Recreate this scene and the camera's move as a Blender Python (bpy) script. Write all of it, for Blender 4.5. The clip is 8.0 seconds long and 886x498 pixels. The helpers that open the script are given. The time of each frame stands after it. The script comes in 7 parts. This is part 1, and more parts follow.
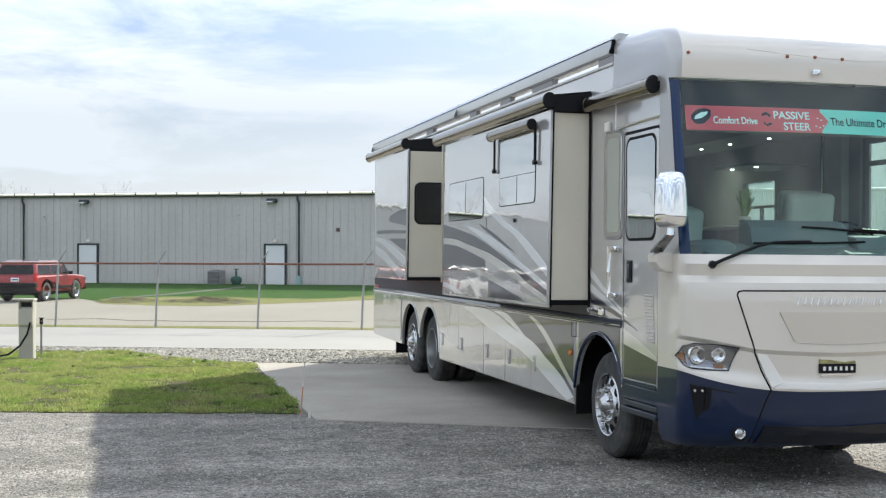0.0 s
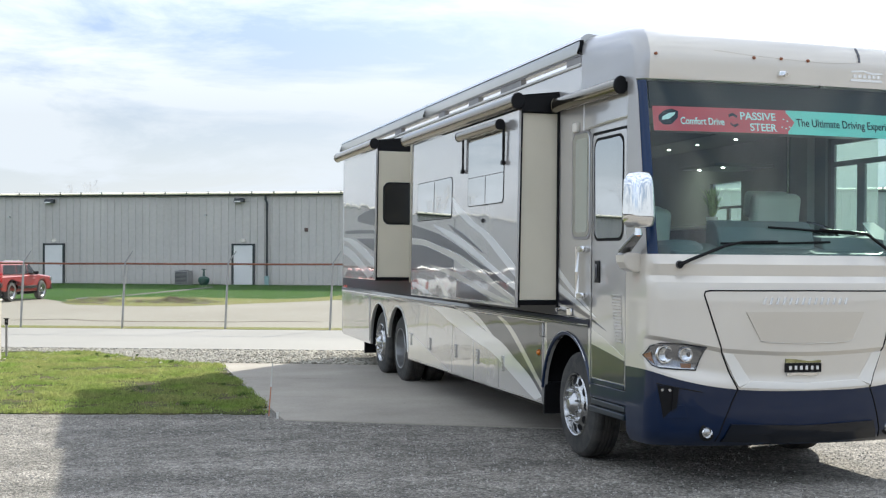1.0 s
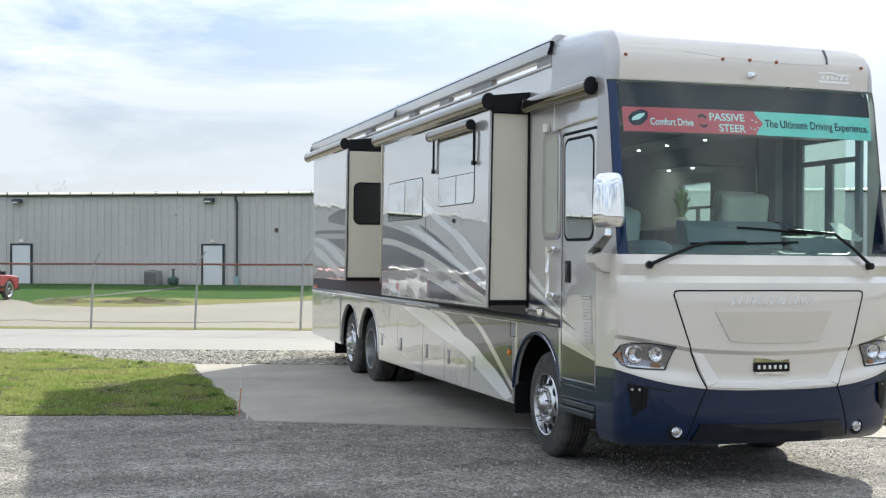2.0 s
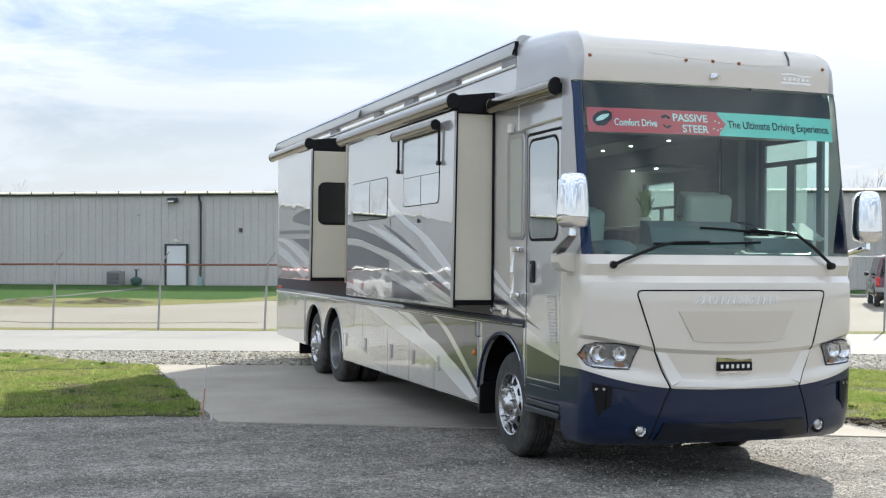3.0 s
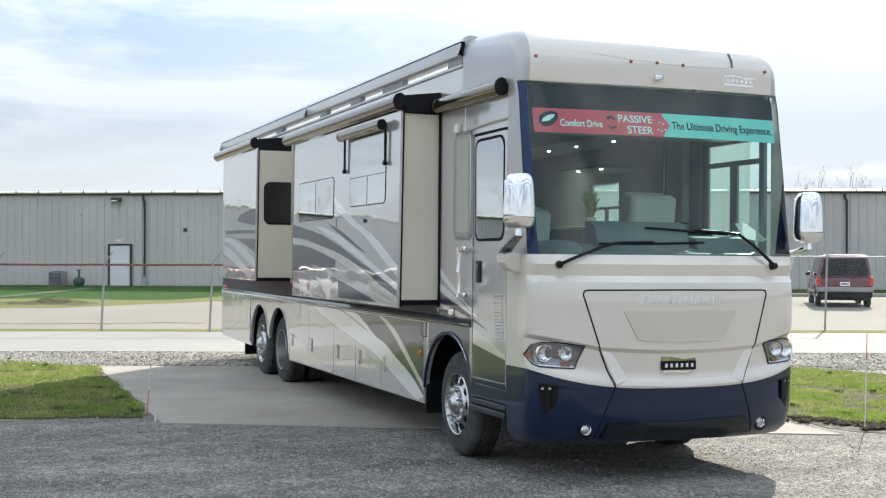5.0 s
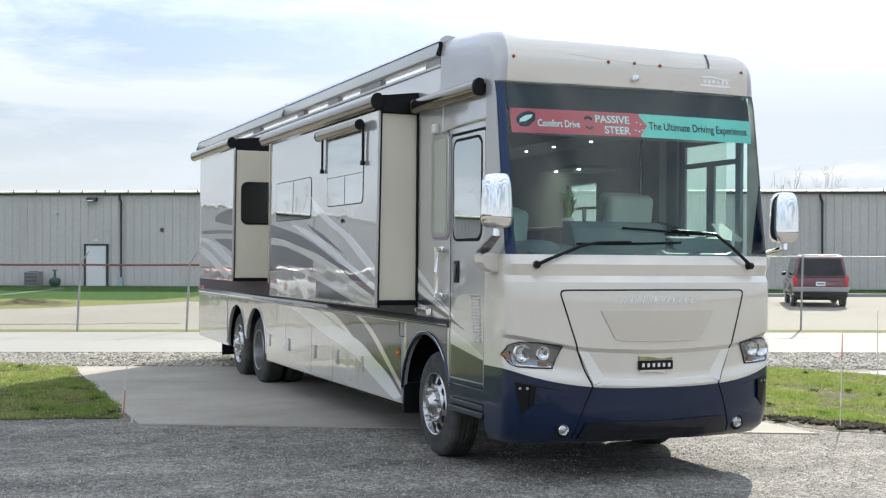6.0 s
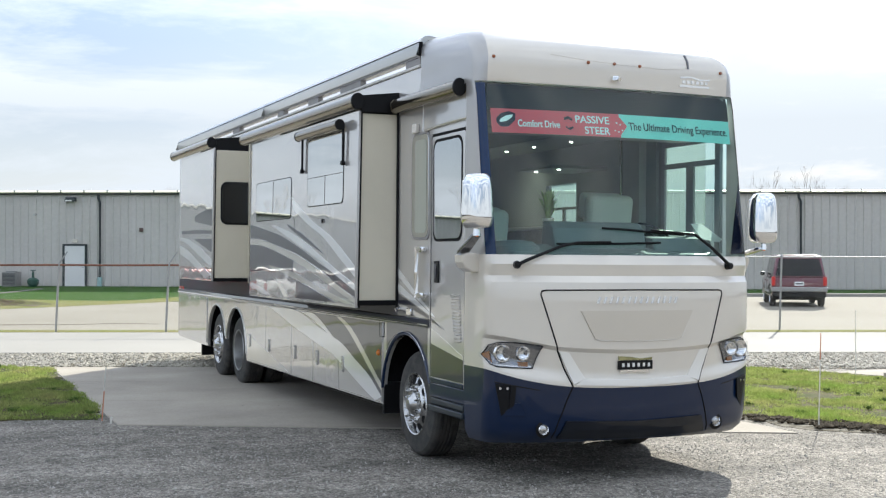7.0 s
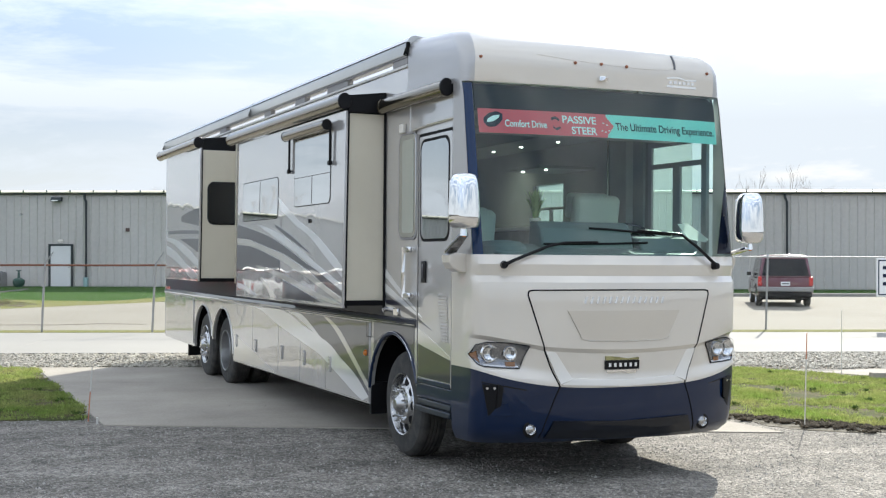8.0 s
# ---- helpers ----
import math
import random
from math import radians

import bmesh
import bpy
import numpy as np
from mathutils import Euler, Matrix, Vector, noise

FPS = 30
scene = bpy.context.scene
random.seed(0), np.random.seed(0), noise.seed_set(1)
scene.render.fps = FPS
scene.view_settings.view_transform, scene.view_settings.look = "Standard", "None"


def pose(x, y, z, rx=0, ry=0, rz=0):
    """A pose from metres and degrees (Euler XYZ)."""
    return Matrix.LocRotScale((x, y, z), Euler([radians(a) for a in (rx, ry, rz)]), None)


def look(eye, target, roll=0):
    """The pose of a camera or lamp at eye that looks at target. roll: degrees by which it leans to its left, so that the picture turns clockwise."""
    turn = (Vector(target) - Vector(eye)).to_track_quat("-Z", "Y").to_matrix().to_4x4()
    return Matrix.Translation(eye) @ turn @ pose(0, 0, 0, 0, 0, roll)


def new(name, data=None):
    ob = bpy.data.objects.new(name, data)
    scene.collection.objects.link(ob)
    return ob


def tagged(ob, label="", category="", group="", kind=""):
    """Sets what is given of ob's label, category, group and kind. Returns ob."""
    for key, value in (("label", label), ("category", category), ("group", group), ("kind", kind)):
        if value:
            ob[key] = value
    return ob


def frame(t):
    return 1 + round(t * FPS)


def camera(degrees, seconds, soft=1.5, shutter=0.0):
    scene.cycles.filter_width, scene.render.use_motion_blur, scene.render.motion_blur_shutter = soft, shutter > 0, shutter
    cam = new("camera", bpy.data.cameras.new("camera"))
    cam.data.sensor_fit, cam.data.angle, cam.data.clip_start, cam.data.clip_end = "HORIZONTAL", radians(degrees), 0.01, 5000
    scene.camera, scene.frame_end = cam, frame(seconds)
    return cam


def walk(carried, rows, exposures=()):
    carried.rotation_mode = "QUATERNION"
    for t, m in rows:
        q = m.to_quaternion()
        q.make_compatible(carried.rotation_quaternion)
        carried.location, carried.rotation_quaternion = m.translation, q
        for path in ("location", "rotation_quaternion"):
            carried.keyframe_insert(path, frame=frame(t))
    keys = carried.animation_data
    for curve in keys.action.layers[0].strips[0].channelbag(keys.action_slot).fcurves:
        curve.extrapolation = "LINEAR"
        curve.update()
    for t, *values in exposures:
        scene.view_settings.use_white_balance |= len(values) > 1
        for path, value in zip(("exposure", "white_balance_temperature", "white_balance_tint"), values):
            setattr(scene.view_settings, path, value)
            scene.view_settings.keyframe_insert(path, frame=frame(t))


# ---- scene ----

# ======== camera: a tripod pan ========
cam = camera(38.6, 8.0, soft=1.25)
EYE = (-5.70, -9.50, 1.97)
PAN = [
    (0.0, -14.079, 0.016, -0.145), (0.5, -14.819, 0.019, -0.155), (1.0, -15.503, 0.023, -0.152), (1.5, -16.105, 0.028, -0.152),
    (3.0, -18.425, 0.041, -0.135), (3.5, -19.081, 0.043, -0.138), (4.0, -19.679, 0.045, -0.135), (4.5, -20.285, 0.045, -0.135),
    (6.0, -21.859, 0.052, -0.140), (6.5, -22.328, 0.055, -0.133), (7.0, -22.753, 0.060, -0.128), (7.5, -23.089, 0.062, -0.130),
    (8.0, -23.336, 0.064, -0.127),
]
walk(cam, [(t, pose(*EYE, 90 + pitch, roll, yaw)) for t, yaw, pitch, roll in PAN], exposures=[(0.0, 2.42, 6050, 7), (8.0, 2.42, 6050, 7)])

# ======== world and sun ========
SUN_AZ, SUN_EL = 42.0, 29.3      # degrees clockwise from +y, degrees up
world = bpy.data.worlds.new("sky")
scene.world = world
world.use_nodes = True
wn, wl = world.node_tree.nodes, world.node_tree.links
wn.clear()
w_out = wn.new("ShaderNodeOutputWorld")
w_bg = wn.new("ShaderNodeBackground")
w_sky = wn.new("ShaderNodeTexSky")
w_sky.sky_type = "NISHITA"
w_sky.sun_disc = False
w_sky.sun_elevation, w_sky.sun_rotation = radians(SUN_EL), radians(SUN_AZ)
w_sky.air_density, w_sky.dust_density, w_sky.ozone_density = 1.0, 0.6, 1.5
w_co = wn.new("ShaderNodeTexCoord")
w_map = wn.new("ShaderNodeMapping")
w_map.inputs["Scale"].default_value = (1.0, 1.0, 4.6)
w_map.inputs["Rotation"].default_value = (0.0, 0.0, 0.6)
w_noise = wn.new("ShaderNodeTexNoise")
w_noise.inputs["Scale"].default_value = 4.6
w_noise.inputs["Detail"].default_value = 9.0
w_noise.inputs["Roughness"].default_value = 0.62
w_noise.inputs["Distortion"].default_value = 0.35
w_ramp = wn.new("ShaderNodeValToRGB")
w_ramp.color_ramp.elements[0].position, w_ramp.color_ramp.elements[1].position = 0.40, 0.62
w_mix = wn.new("ShaderNodeMix")
w_mix.data_type = "RGBA"
w_mix.inputs["B"].default_value = (4.1, 4.2, 4.3, 1)
w_fac = wn.new("ShaderNodeMath")
w_fac.operation = "MULTIPLY_ADD"
w_fac.inputs[1].default_value, w_fac.inputs[2].default_value = 0.78, 0.16
wl.new(w_co.outputs["Generated"], w_map.inputs["Vector"])
wl.new(w_map.outputs["Vector"], w_noise.inputs["Vector"])
wl.new(w_noise.outputs["Fac"], w_ramp.inputs["Fac"])
wl.new(w_ramp.outputs["Color"], w_fac.inputs[0])
w_haze, w_sum = wn.new("ShaderNodeMapRange"), wn.new("ShaderNodeMath")      # pale haze low over the horizon
w_haze.inputs["From Min"].default_value, w_haze.inputs["From Max"].default_value = 0.0, 0.16
w_haze.inputs["To Min"].default_value, w_haze.inputs["To Max"].default_value = 0.75, 0.0
w_sum.operation, w_sum.use_clamp = "ADD", True
wl.new(w_haze.outputs["Result"], w_sum.inputs[0])
wl.new(w_fac.outputs["Value"], w_sum.inputs[1])
wl.new(w_sum.outputs["Value"], w_mix.inputs["Factor"])
w_thin = wn.new("ShaderNodeMix")
w_thin.data_type, w_thin.blend_type = "RGBA", "MULTIPLY"
w_thin.inputs["Factor"].default_value = 1.0
w_thin.inputs["B"].default_value = (0.40, 0.38, 0.425, 1)
wl.new(w_sky.outputs["Color"], w_thin.inputs["A"])
wl.new(w_thin.outputs["Result"], w_mix.inputs["A"])
# thin cloud, brighter overhead than towards the horizon
w_sep, w_lift, w_dim = wn.new("ShaderNodeSeparateXYZ"), wn.new("ShaderNodeMapRange"), wn.new("ShaderNodeMix")
w_lift.inputs["From Min"].default_value, w_lift.inputs["From Max"].default_value = 0.10, 0.40
w_lift.inputs["To Min"].default_value, w_lift.inputs["To Max"].default_value = 0.40, 0.88
w_dim.data_type, w_dim.blend_type = "RGBA", "MULTIPLY"
w_dim.inputs["Factor"].default_value = 1.0
wl.new(w_co.outputs["Generated"], w_sep.inputs["Vector"])
wl.new(w_sep.outputs["Z"], w_lift.inputs["Value"])
wl.new(w_sep.outputs["Z"], w_haze.inputs["Value"])
wl.new(w_mix.outputs["Result"], w_dim.inputs["A"])
wl.new(w_lift.outputs["Result"], w_dim.inputs["B"])
wl.new(w_dim.outputs["Result"], w_bg.inputs["Color"])
w_bg.inputs["Strength"].default_value = 0.10
wl.new(w_bg.outputs["Background"], w_out.inputs["Surface"])

sun_data = bpy.data.lights.new("sun", "SUN")
sun_data.energy, sun_data.angle, sun_data.color = 1.62, radians(0.6), (1.0, 0.915, 0.775)
sun = new("sun", sun_data)
sun_dir = Vector((math.sin(radians(SUN_AZ)) * math.cos(radians(SUN_EL)), math.cos(radians(SUN_AZ)) * math.cos(radians(SUN_EL)), math.sin(radians(SUN_EL))))
sun.matrix_world = look(sun_dir * 60, (0, 0, 0))


# ======== materials ========
def material(name, color, rough=0.6, metal=0.0, vary=0.12, scale=8.0, fine=90.0, bump=0.0, coat=0.0, second=None, amount=0.5, spec=0.5, random_tint=0.0, emit=0.0, wave=0.0):
    """A principled surface whose colour varies at two scales, in metres, with fine relief."""
    m = bpy.data.materials.new(name)
    m.use_nodes = True
    n, l = m.node_tree.nodes, m.node_tree.links
    b = n["Principled BSDF"]
    geo = n.new("ShaderNodeNewGeometry")
    big, small = n.new("ShaderNodeTexNoise"), n.new("ShaderNodeTexNoise")
    for node, sc in ((big, scale), (small, fine)):
        node.inputs["Scale"].default_value = sc
        node.inputs["Detail"].default_value = 5.0
        l.new(geo.outputs["Position"], node.inputs["Vector"])
    mix = n.new("ShaderNodeMix")
    mix.data_type = "RGBA"
    ramp = n.new("ShaderNodeValToRGB")
    ramp.color_ramp.elements[0].position, ramp.color_ramp.elements[1].position = 0.5 - 0.25 * amount, 0.5 + 0.25 * amount
    l.new(big.outputs["Fac"], ramp.inputs["Fac"])
    l.new(ramp.outputs["Color"], mix.inputs["Factor"])
    other = second or tuple(c * (1 - vary) for c in color)
    mix.inputs["A"].default_value, mix.inputs["B"].default_value = (*color, 1), (*other, 1)
    grain = n.new("ShaderNodeMix")
    grain.data_type, grain.blend_type = "RGBA", "MULTIPLY"
    grain.inputs["Factor"].default_value = 1.0
    span = n.new("ShaderNodeMapRange")
    span.inputs["From Min"].default_value, span.inputs["From Max"].default_value = 0.25, 0.75
    span.inputs["To Min"].default_value, span.inputs["To Max"].default_value = 1 - vary, 1 + vary
    l.new(small.outputs["Fac"], span.inputs["Value"])
    l.new(mix.outputs["Result"], grain.inputs["A"])
    l.new(span.outputs["Result"], grain.inputs["B"])
    out = grain.outputs["Result"]
    if random_tint:
        info = n.new("ShaderNodeObjectInfo")
        isl = n.new("ShaderNodeNewGeometry")
        add = n.new("ShaderNodeMath")
        add.operation = "ADD"
        l.new(info.outputs["Random"], add.inputs[0])
        l.new(isl.outputs["Random Per Island"], add.inputs[1])
        rng = n.new("ShaderNodeMapRange")
        rng.inputs["From Max"].default_value = 2.0
        rng.inputs["To Min"].default_value, rng.inputs["To Max"].default_value = 1 - random_tint, 1 + random_tint
        l.new(add.outputs["Value"], rng.inputs["Value"])
        tint = n.new("ShaderNodeMix")
        tint.data_type, tint.blend_type = "RGBA", "MULTIPLY"
        tint.inputs["Factor"].default_value = 1.0
        l.new(out, tint.inputs["A"])
        l.new(rng.outputs["Result"], tint.inputs["B"])
        out = tint.outputs["Result"]
    l.new(out, b.inputs["Base Color"])
    b.inputs["Roughness"].default_value, b.inputs["Metallic"].default_value = rough, metal
    b.inputs["Specular IOR Level"].default_value = spec
    b.inputs["Coat Weight"].default_value, b.inputs["Coat Roughness"].default_value = coat, 0.03
    if bump:
        bp = n.new("ShaderNodeBump")
        bp.inputs["Strength"].default_value, bp.inputs["Distance"].default_value = bump, 0.01
        l.new(small.outputs["Fac"], bp.inputs["Height"])
        l.new(bp.outputs["Normal"], b.inputs["Normal"])
    if wave:         # long, slight ripples of a panel's skin, under a hard clear coat
        swell = n.new("ShaderNodeTexNoise")
        swell.inputs["Scale"].default_value, swell.inputs["Detail"].default_value = 1.7, 1.0
        l.new(geo.outputs["Position"], swell.inputs["Vector"])
        wv = n.new("ShaderNodeBump")
        wv.inputs["Strength"].default_value, wv.inputs["Distance"].default_value = wave, 0.012
        l.new(swell.outputs["Fac"], wv.inputs["Height"])
        l.new(wv.outputs["Normal"], b.inputs["Normal"])
        l.new(wv.outputs["Normal"], b.inputs["Coat Normal"])
        b.inputs["Coat IOR"].default_value = 2.3
    if emit:
        b.inputs["Emission Color"].default_value = (1, 0.93, 0.8, 1)
        b.inputs["Emission Strength"].default_value = emit
    return m


def glass(name, tint, gloss=0.02, ior=1.45):
    """A pane: light passes tinted, and the surface mirrors by its Fresnel."""
    m = bpy.data.materials.new(name)
    m.use_nodes = True
    n, l = m.node_tree.nodes, m.node_tree.links
    n.remove(n["Principled BSDF"])
    tr, gl, mx = n.new("ShaderNodeBsdfTransparent"), n.new("ShaderNodeBsdfGlossy"), n.new("ShaderNodeMixShader")
    lw, pw, ad = n.new("ShaderNodeLayerWeight"), n.new("ShaderNodeMath"), n.new("ShaderNodeMapRange")
    tr.inputs["Color"].default_value = (*tint, 1)
    gl.inputs["Roughness"].default_value = gloss
    lw.inputs["Blend"].default_value = 0.5
    pw.operation = "POWER"
    pw.inputs[1].default_value = 5.0
    ad.inputs["To Min"].default_value = ((ior - 1) / (ior + 1)) ** 2
    l.new(lw.outputs["Facing"], pw.inputs[0])
    l.new(pw.outputs["Value"], ad.inputs["Value"])
    l.new(ad.outputs["Result"], mx.inputs["Fac"])
    l.new(tr.outputs["BSDF"], mx.inputs[1])
    l.new(gl.outputs["BSDF"], mx.inputs[2])
    l.new(mx.outputs["Shader"], n["Material Output"].inputs["Surface"])
    return m


def gravel(name):
    """Crushed stone pressed into a lot: single chips by cells at two sizes, with worn lanes that run across the lot."""
    m = bpy.data.materials.new(name)
    m.use_nodes = True
    n, l = m.node_tree.nodes, m.node_tree.links
    b = n["Principled BSDF"]
    geo = n.new("ShaderNodeNewGeometry")
    turn = n.new("ShaderNodeMapping")
    turn.inputs["Rotation"].default_value = (0, 0, radians(20))
    turn.inputs["Scale"].default_value = (0.30, 0.9, 1.0)
    lanes, patches, fine = n.new("ShaderNodeTexNoise"), n.new("ShaderNodeTexNoise"), n.new("ShaderNodeTexNoise")
    lanes.inputs["Scale"].default_value, lanes.inputs["Detail"].default_value = 1.3, 3.0
    patches.inputs["Scale"].default_value, patches.inputs["Detail"].default_value = 3.5, 8.0
    fine.inputs["Scale"].default_value, fine.inputs["Detail"].default_value = 40.0, 3.0
    big, small = n.new("ShaderNodeTexVoronoi"), n.new("ShaderNodeTexVoronoi")
    big.inputs["Scale"].default_value, small.inputs["Scale"].default_value = 30.0, 72.0
    l.new(geo.outputs["Position"], turn.inputs["Vector"])
    l.new(turn.outputs["Vector"], lanes.inputs["Vector"])
    for node in (patches, fine, big, small):
        l.new(geo.outputs["Position"], node.inputs["Vector"])
    def span(src, f0, f1, t0, t1):
        r = n.new("ShaderNodeMapRange")
        for key, v in (("From Min", f0), ("From Max", f1), ("To Min", t0), ("To Max", t1)):
            r.inputs[key].default_value = v
        l.new(src, r.inputs["Value"])
        return r.outputs["Result"]
    def times(a, c):
        k = n.new("ShaderNodeMath")
        k.operation = "MULTIPLY"
        l.new(a, k.inputs[0])
        l.new(c, k.inputs[1])
        return k.outputs["Value"]
    sep1, sep2 = n.new("ShaderNodeSeparateColor"), n.new("ShaderNodeSeparateColor")
    l.new(big.outputs["Color"], sep1.inputs["Color"])
    l.new(small.outputs["Color"], sep2.inputs["Color"])
    value = times(times(span(sep1.outputs["Red"], 0, 1, 0.62, 1.38), span(sep2.outputs["Green"], 0, 1, 0.55, 1.45)), times(span(lanes.outputs["Fac"], 0.36, 0.66, 0.66, 1.10), span(patches.outputs["Fac"], 0.3, 0.7, 0.78, 1.24)))
    tone = n.new("ShaderNodeMix")
    tone.data_type, tone.blend_type = "RGBA", "MULTIPLY"
    tone.inputs["Factor"].default_value = 1.0
    tone.inputs["A"].default_value = (0.232, 0.213, 0.184, 1)
    l.new(value, tone.inputs["B"])
    l.new(tone.outputs["Result"], b.inputs["Base Color"])
    b.inputs["Roughness"].default_value = 0.95
    b.inputs["Specular IOR Level"].default_value = 0.25
    bp = n.new("ShaderNodeBump")
    bp.inputs["Strength"].default_value, bp.inputs["Distance"].default_value = 0.9, 0.02
    l.new(times(span(big.outputs["Distance"], 0, 0.6, 1, 0), span(fine.outputs["Fac"], 0.2, 0.8, 0.6, 1.2)), bp.inputs["Height"])
    l.new(bp.outputs["Normal"], b.inputs["Normal"])
    return m


M_CAP = material("pearl_beige_paint", (0.68, 0.625, 0.54), 0.34, 0.15, 0.03, 1.5, 300, 0, 1.0)
M_CAP.node_tree.nodes["Principled BSDF"].inputs["Coat IOR"].default_value = 1.7
M_BODY = material("taupe_metallic_paint", (0.55, 0.53, 0.51), 0.24, 0.4, 0.03, 1.2, 300, 0, 1.0, wave=0.4)
M_CORNER = material("taupe_corner_paint", (0.44, 0.425, 0.41), 0.34, 0.55, 0.04, 1.2, 300, 0, 0.35)
M_EDGE = material("stony_earth", (0.075, 0.064, 0.046), 0.95, 0, 0.4, 7.0, 45, 0.6, second=(0.22, 0.205, 0.17), amount=0.7, spec=0.05)
M_BRONZE = material("dark_bronze_paint", (0.026, 0.027, 0.040), 0.35, 0.0, 0.05, 1.2, 300, 0, 1.0, spec=0.3, wave=0.3)
M_BRONZE.node_tree.nodes["Principled BSDF"].inputs["Coat IOR"].default_value = 1.65
M_CREST = material("gold_green_crest", (0.42, 0.40, 0.20), 0.25, 0.6, 0.3, 20, 80)
M_SILVER = material("silver_white_paint", (0.88, 0.88, 0.875), 0.24, 0.3, 0.03, 1.2, 300, 0, 1.0, wave=0.4)
M_SAND = material("sand_paint", (0.68, 0.65, 0.58), 0.24, 0.3, 0.03, 1.2, 300, 0, 1.0, wave=0.4)
M_SLATE = material("slate_metallic_paint", (0.036, 0.036, 0.052), 0.3, 0.1, 0.03, 1.2, 300, 0, 1.0, wave=0.4)
M_SLATE.node_tree.nodes["Principled BSDF"].inputs["Coat IOR"].default_value = 1.42
M_BAND = material("satin_slate_paint", (0.036, 0.036, 0.052), 0.5, 0.1, 0.05, 1.2, 300, 0, 0.15, spec=0.2)
M_NAVY = material("navy_paint", (0.0008, 0.011, 0.042), 0.3, 0.0, 0.06, 1.5, 300, 0, 1.0, spec=0.2)
M_NAVY.node_tree.nodes["Principled BSDF"].inputs["Coat IOR"].default_value = 1.42
M_GRILLE = material("gloss_black_grille", (0.0015, 0.004, 0.010), 0.3, 0.0, 0.2, 6, 200, 0.02, 0.8, spec=0.2)
M_PANEL = material("beige_gelcoat", (0.70, 0.64, 0.50), 0.30, 0, 0.05, 2.0, 200, 0.0, 0.8)
M_ROOF = material("white_roof_skin", (0.62, 0.61, 0.58), 0.5, 0, 0.06, 3, 200, 0.02)
M_AWNING = material("silver_awning_case", (0.50, 0.50, 0.49), 0.30, 0.55, 0.05, 3, 200, 0.01, 0.4)
M_CASE = material("polished_awning_case", (0.20, 0.172, 0.125), 0.16, 0.95, 0.05, 3, 200, 0.01)
M_BLACK = material("black_plastic", (0.008, 0.008, 0.009), 0.4, 0, 0.2, 5, 200, 0.05, spec=0.2)
M_SEAL = material("black_rubber_seal", (0.007, 0.007, 0.008), 0.7, 0, 0.2, 5, 200, 0.05, spec=0.15)
M_TYRE = material("tyre_rubber", (0.030, 0.030, 0.029), 0.8, 0, 0.35, 10, 150, 0.2, second=(0.060, 0.056, 0.050))
M_ALLOY = material("polished_aluminium", (0.52, 0.52, 0.52), 0.26, 1.0, 0.08, 10, 200, 0.01)
M_RIMGREY = material("dull_steel_rim", (0.36, 0.36, 0.355), 0.4, 0.8, 0.12, 12, 200, 0.02)
M_CHROME = material("chrome", (0.86, 0.86, 0.86), 0.04, 1.0, 0.02, 10, 200)
M_STEP = material("dark_navy_step", (0.010, 0.020, 0.032), 0.35, 0.2, 0.1, 5, 150, 0.03, 0.3)
M_UNDER = material("dark_underbody", (0.012, 0.012, 0.013), 0.9, 0, 0.3, 6, 100, 0.1, spec=0.1)
M_DARKGLASS = material("dark_tinted_glass", (0.006, 0.007, 0.008), 0.03, 0, 0.1, 2, 100, 0, 0.0, spec=0.7)
M_PANE = material("mirrored_grey_glass", (0.60, 0.62, 0.63), 0.02, 1.0, 0.05, 2, 100)
M_WSHIELD = glass("windshield_glass", (0.74, 0.94, 0.89), 0.012, 1.56)
M_SIDEGLASS = glass("side_glass", (0.80, 0.86, 0.84), 0.02, 1.45)      # with a thin pale film that scatters some of the light
film_nodes, film_links = M_SIDEGLASS.node_tree.nodes, M_SIDEGLASS.node_tree.links
film, film_mix = film_nodes.new("ShaderNodeBsdfTranslucent"), film_nodes.new("ShaderNodeMixShader")
film.inputs["Color"].default_value = (0.33, 0.36, 0.35, 1)
film_mix.inputs["Fac"].default_value = 0.42
film_links.new(film_nodes["Material Output"].inputs["Surface"].links[0].from_socket, film_mix.inputs[1])
film_links.new(film.outputs["BSDF"], film_mix.inputs[2])
film_links.new(film_mix.outputs["Shader"], film_nodes["Material Output"].inputs["Surface"])
M_SUNPATCH = material("white_paper", (0.80, 0.80, 0.78), 0.7, 0, 0.04, 8, 200, spec=0.2)     # thin: lets the sun behind it glow through; stands in for sunlight on the dash
thin_nodes, thin_links = M_SUNPATCH.node_tree.nodes, M_SUNPATCH.node_tree.links
thin, thin_mix = thin_nodes.new("ShaderNodeBsdfTranslucent"), thin_nodes.new("ShaderNodeMixShader")
thin.inputs["Color"].default_value = (0.85, 0.85, 0.82, 1)
thin_mix.inputs["Fac"].default_value = 0.6
thin_links.new(thin_nodes["Material Output"].inputs["Surface"].links[0].from_socket, thin_mix.inputs[1])
thin_links.new(thin.outputs["BSDF"], thin_mix.inputs[2])
thin_links.new(thin_mix.outputs["Shader"], thin_nodes["Material Output"].inputs["Surface"])
M_CLEAR = glass("clear_side_glass", (0.94, 0.97, 0.96), 0.01, 1.45)
M_CARGLASS = material("car_glass", (0.006, 0.007, 0.008), 0.05, 0, 0.1, 2, 100, 0, 0, spec=0.22)
M_SMOKE = material("smoked_chrome", (0.25, 0.25, 0.26), 0.10, 0.9, 0.05, 5, 100)
M_LENS = glass("clear_lens", (0.93, 0.94, 0.95), 0.01, 1.32)
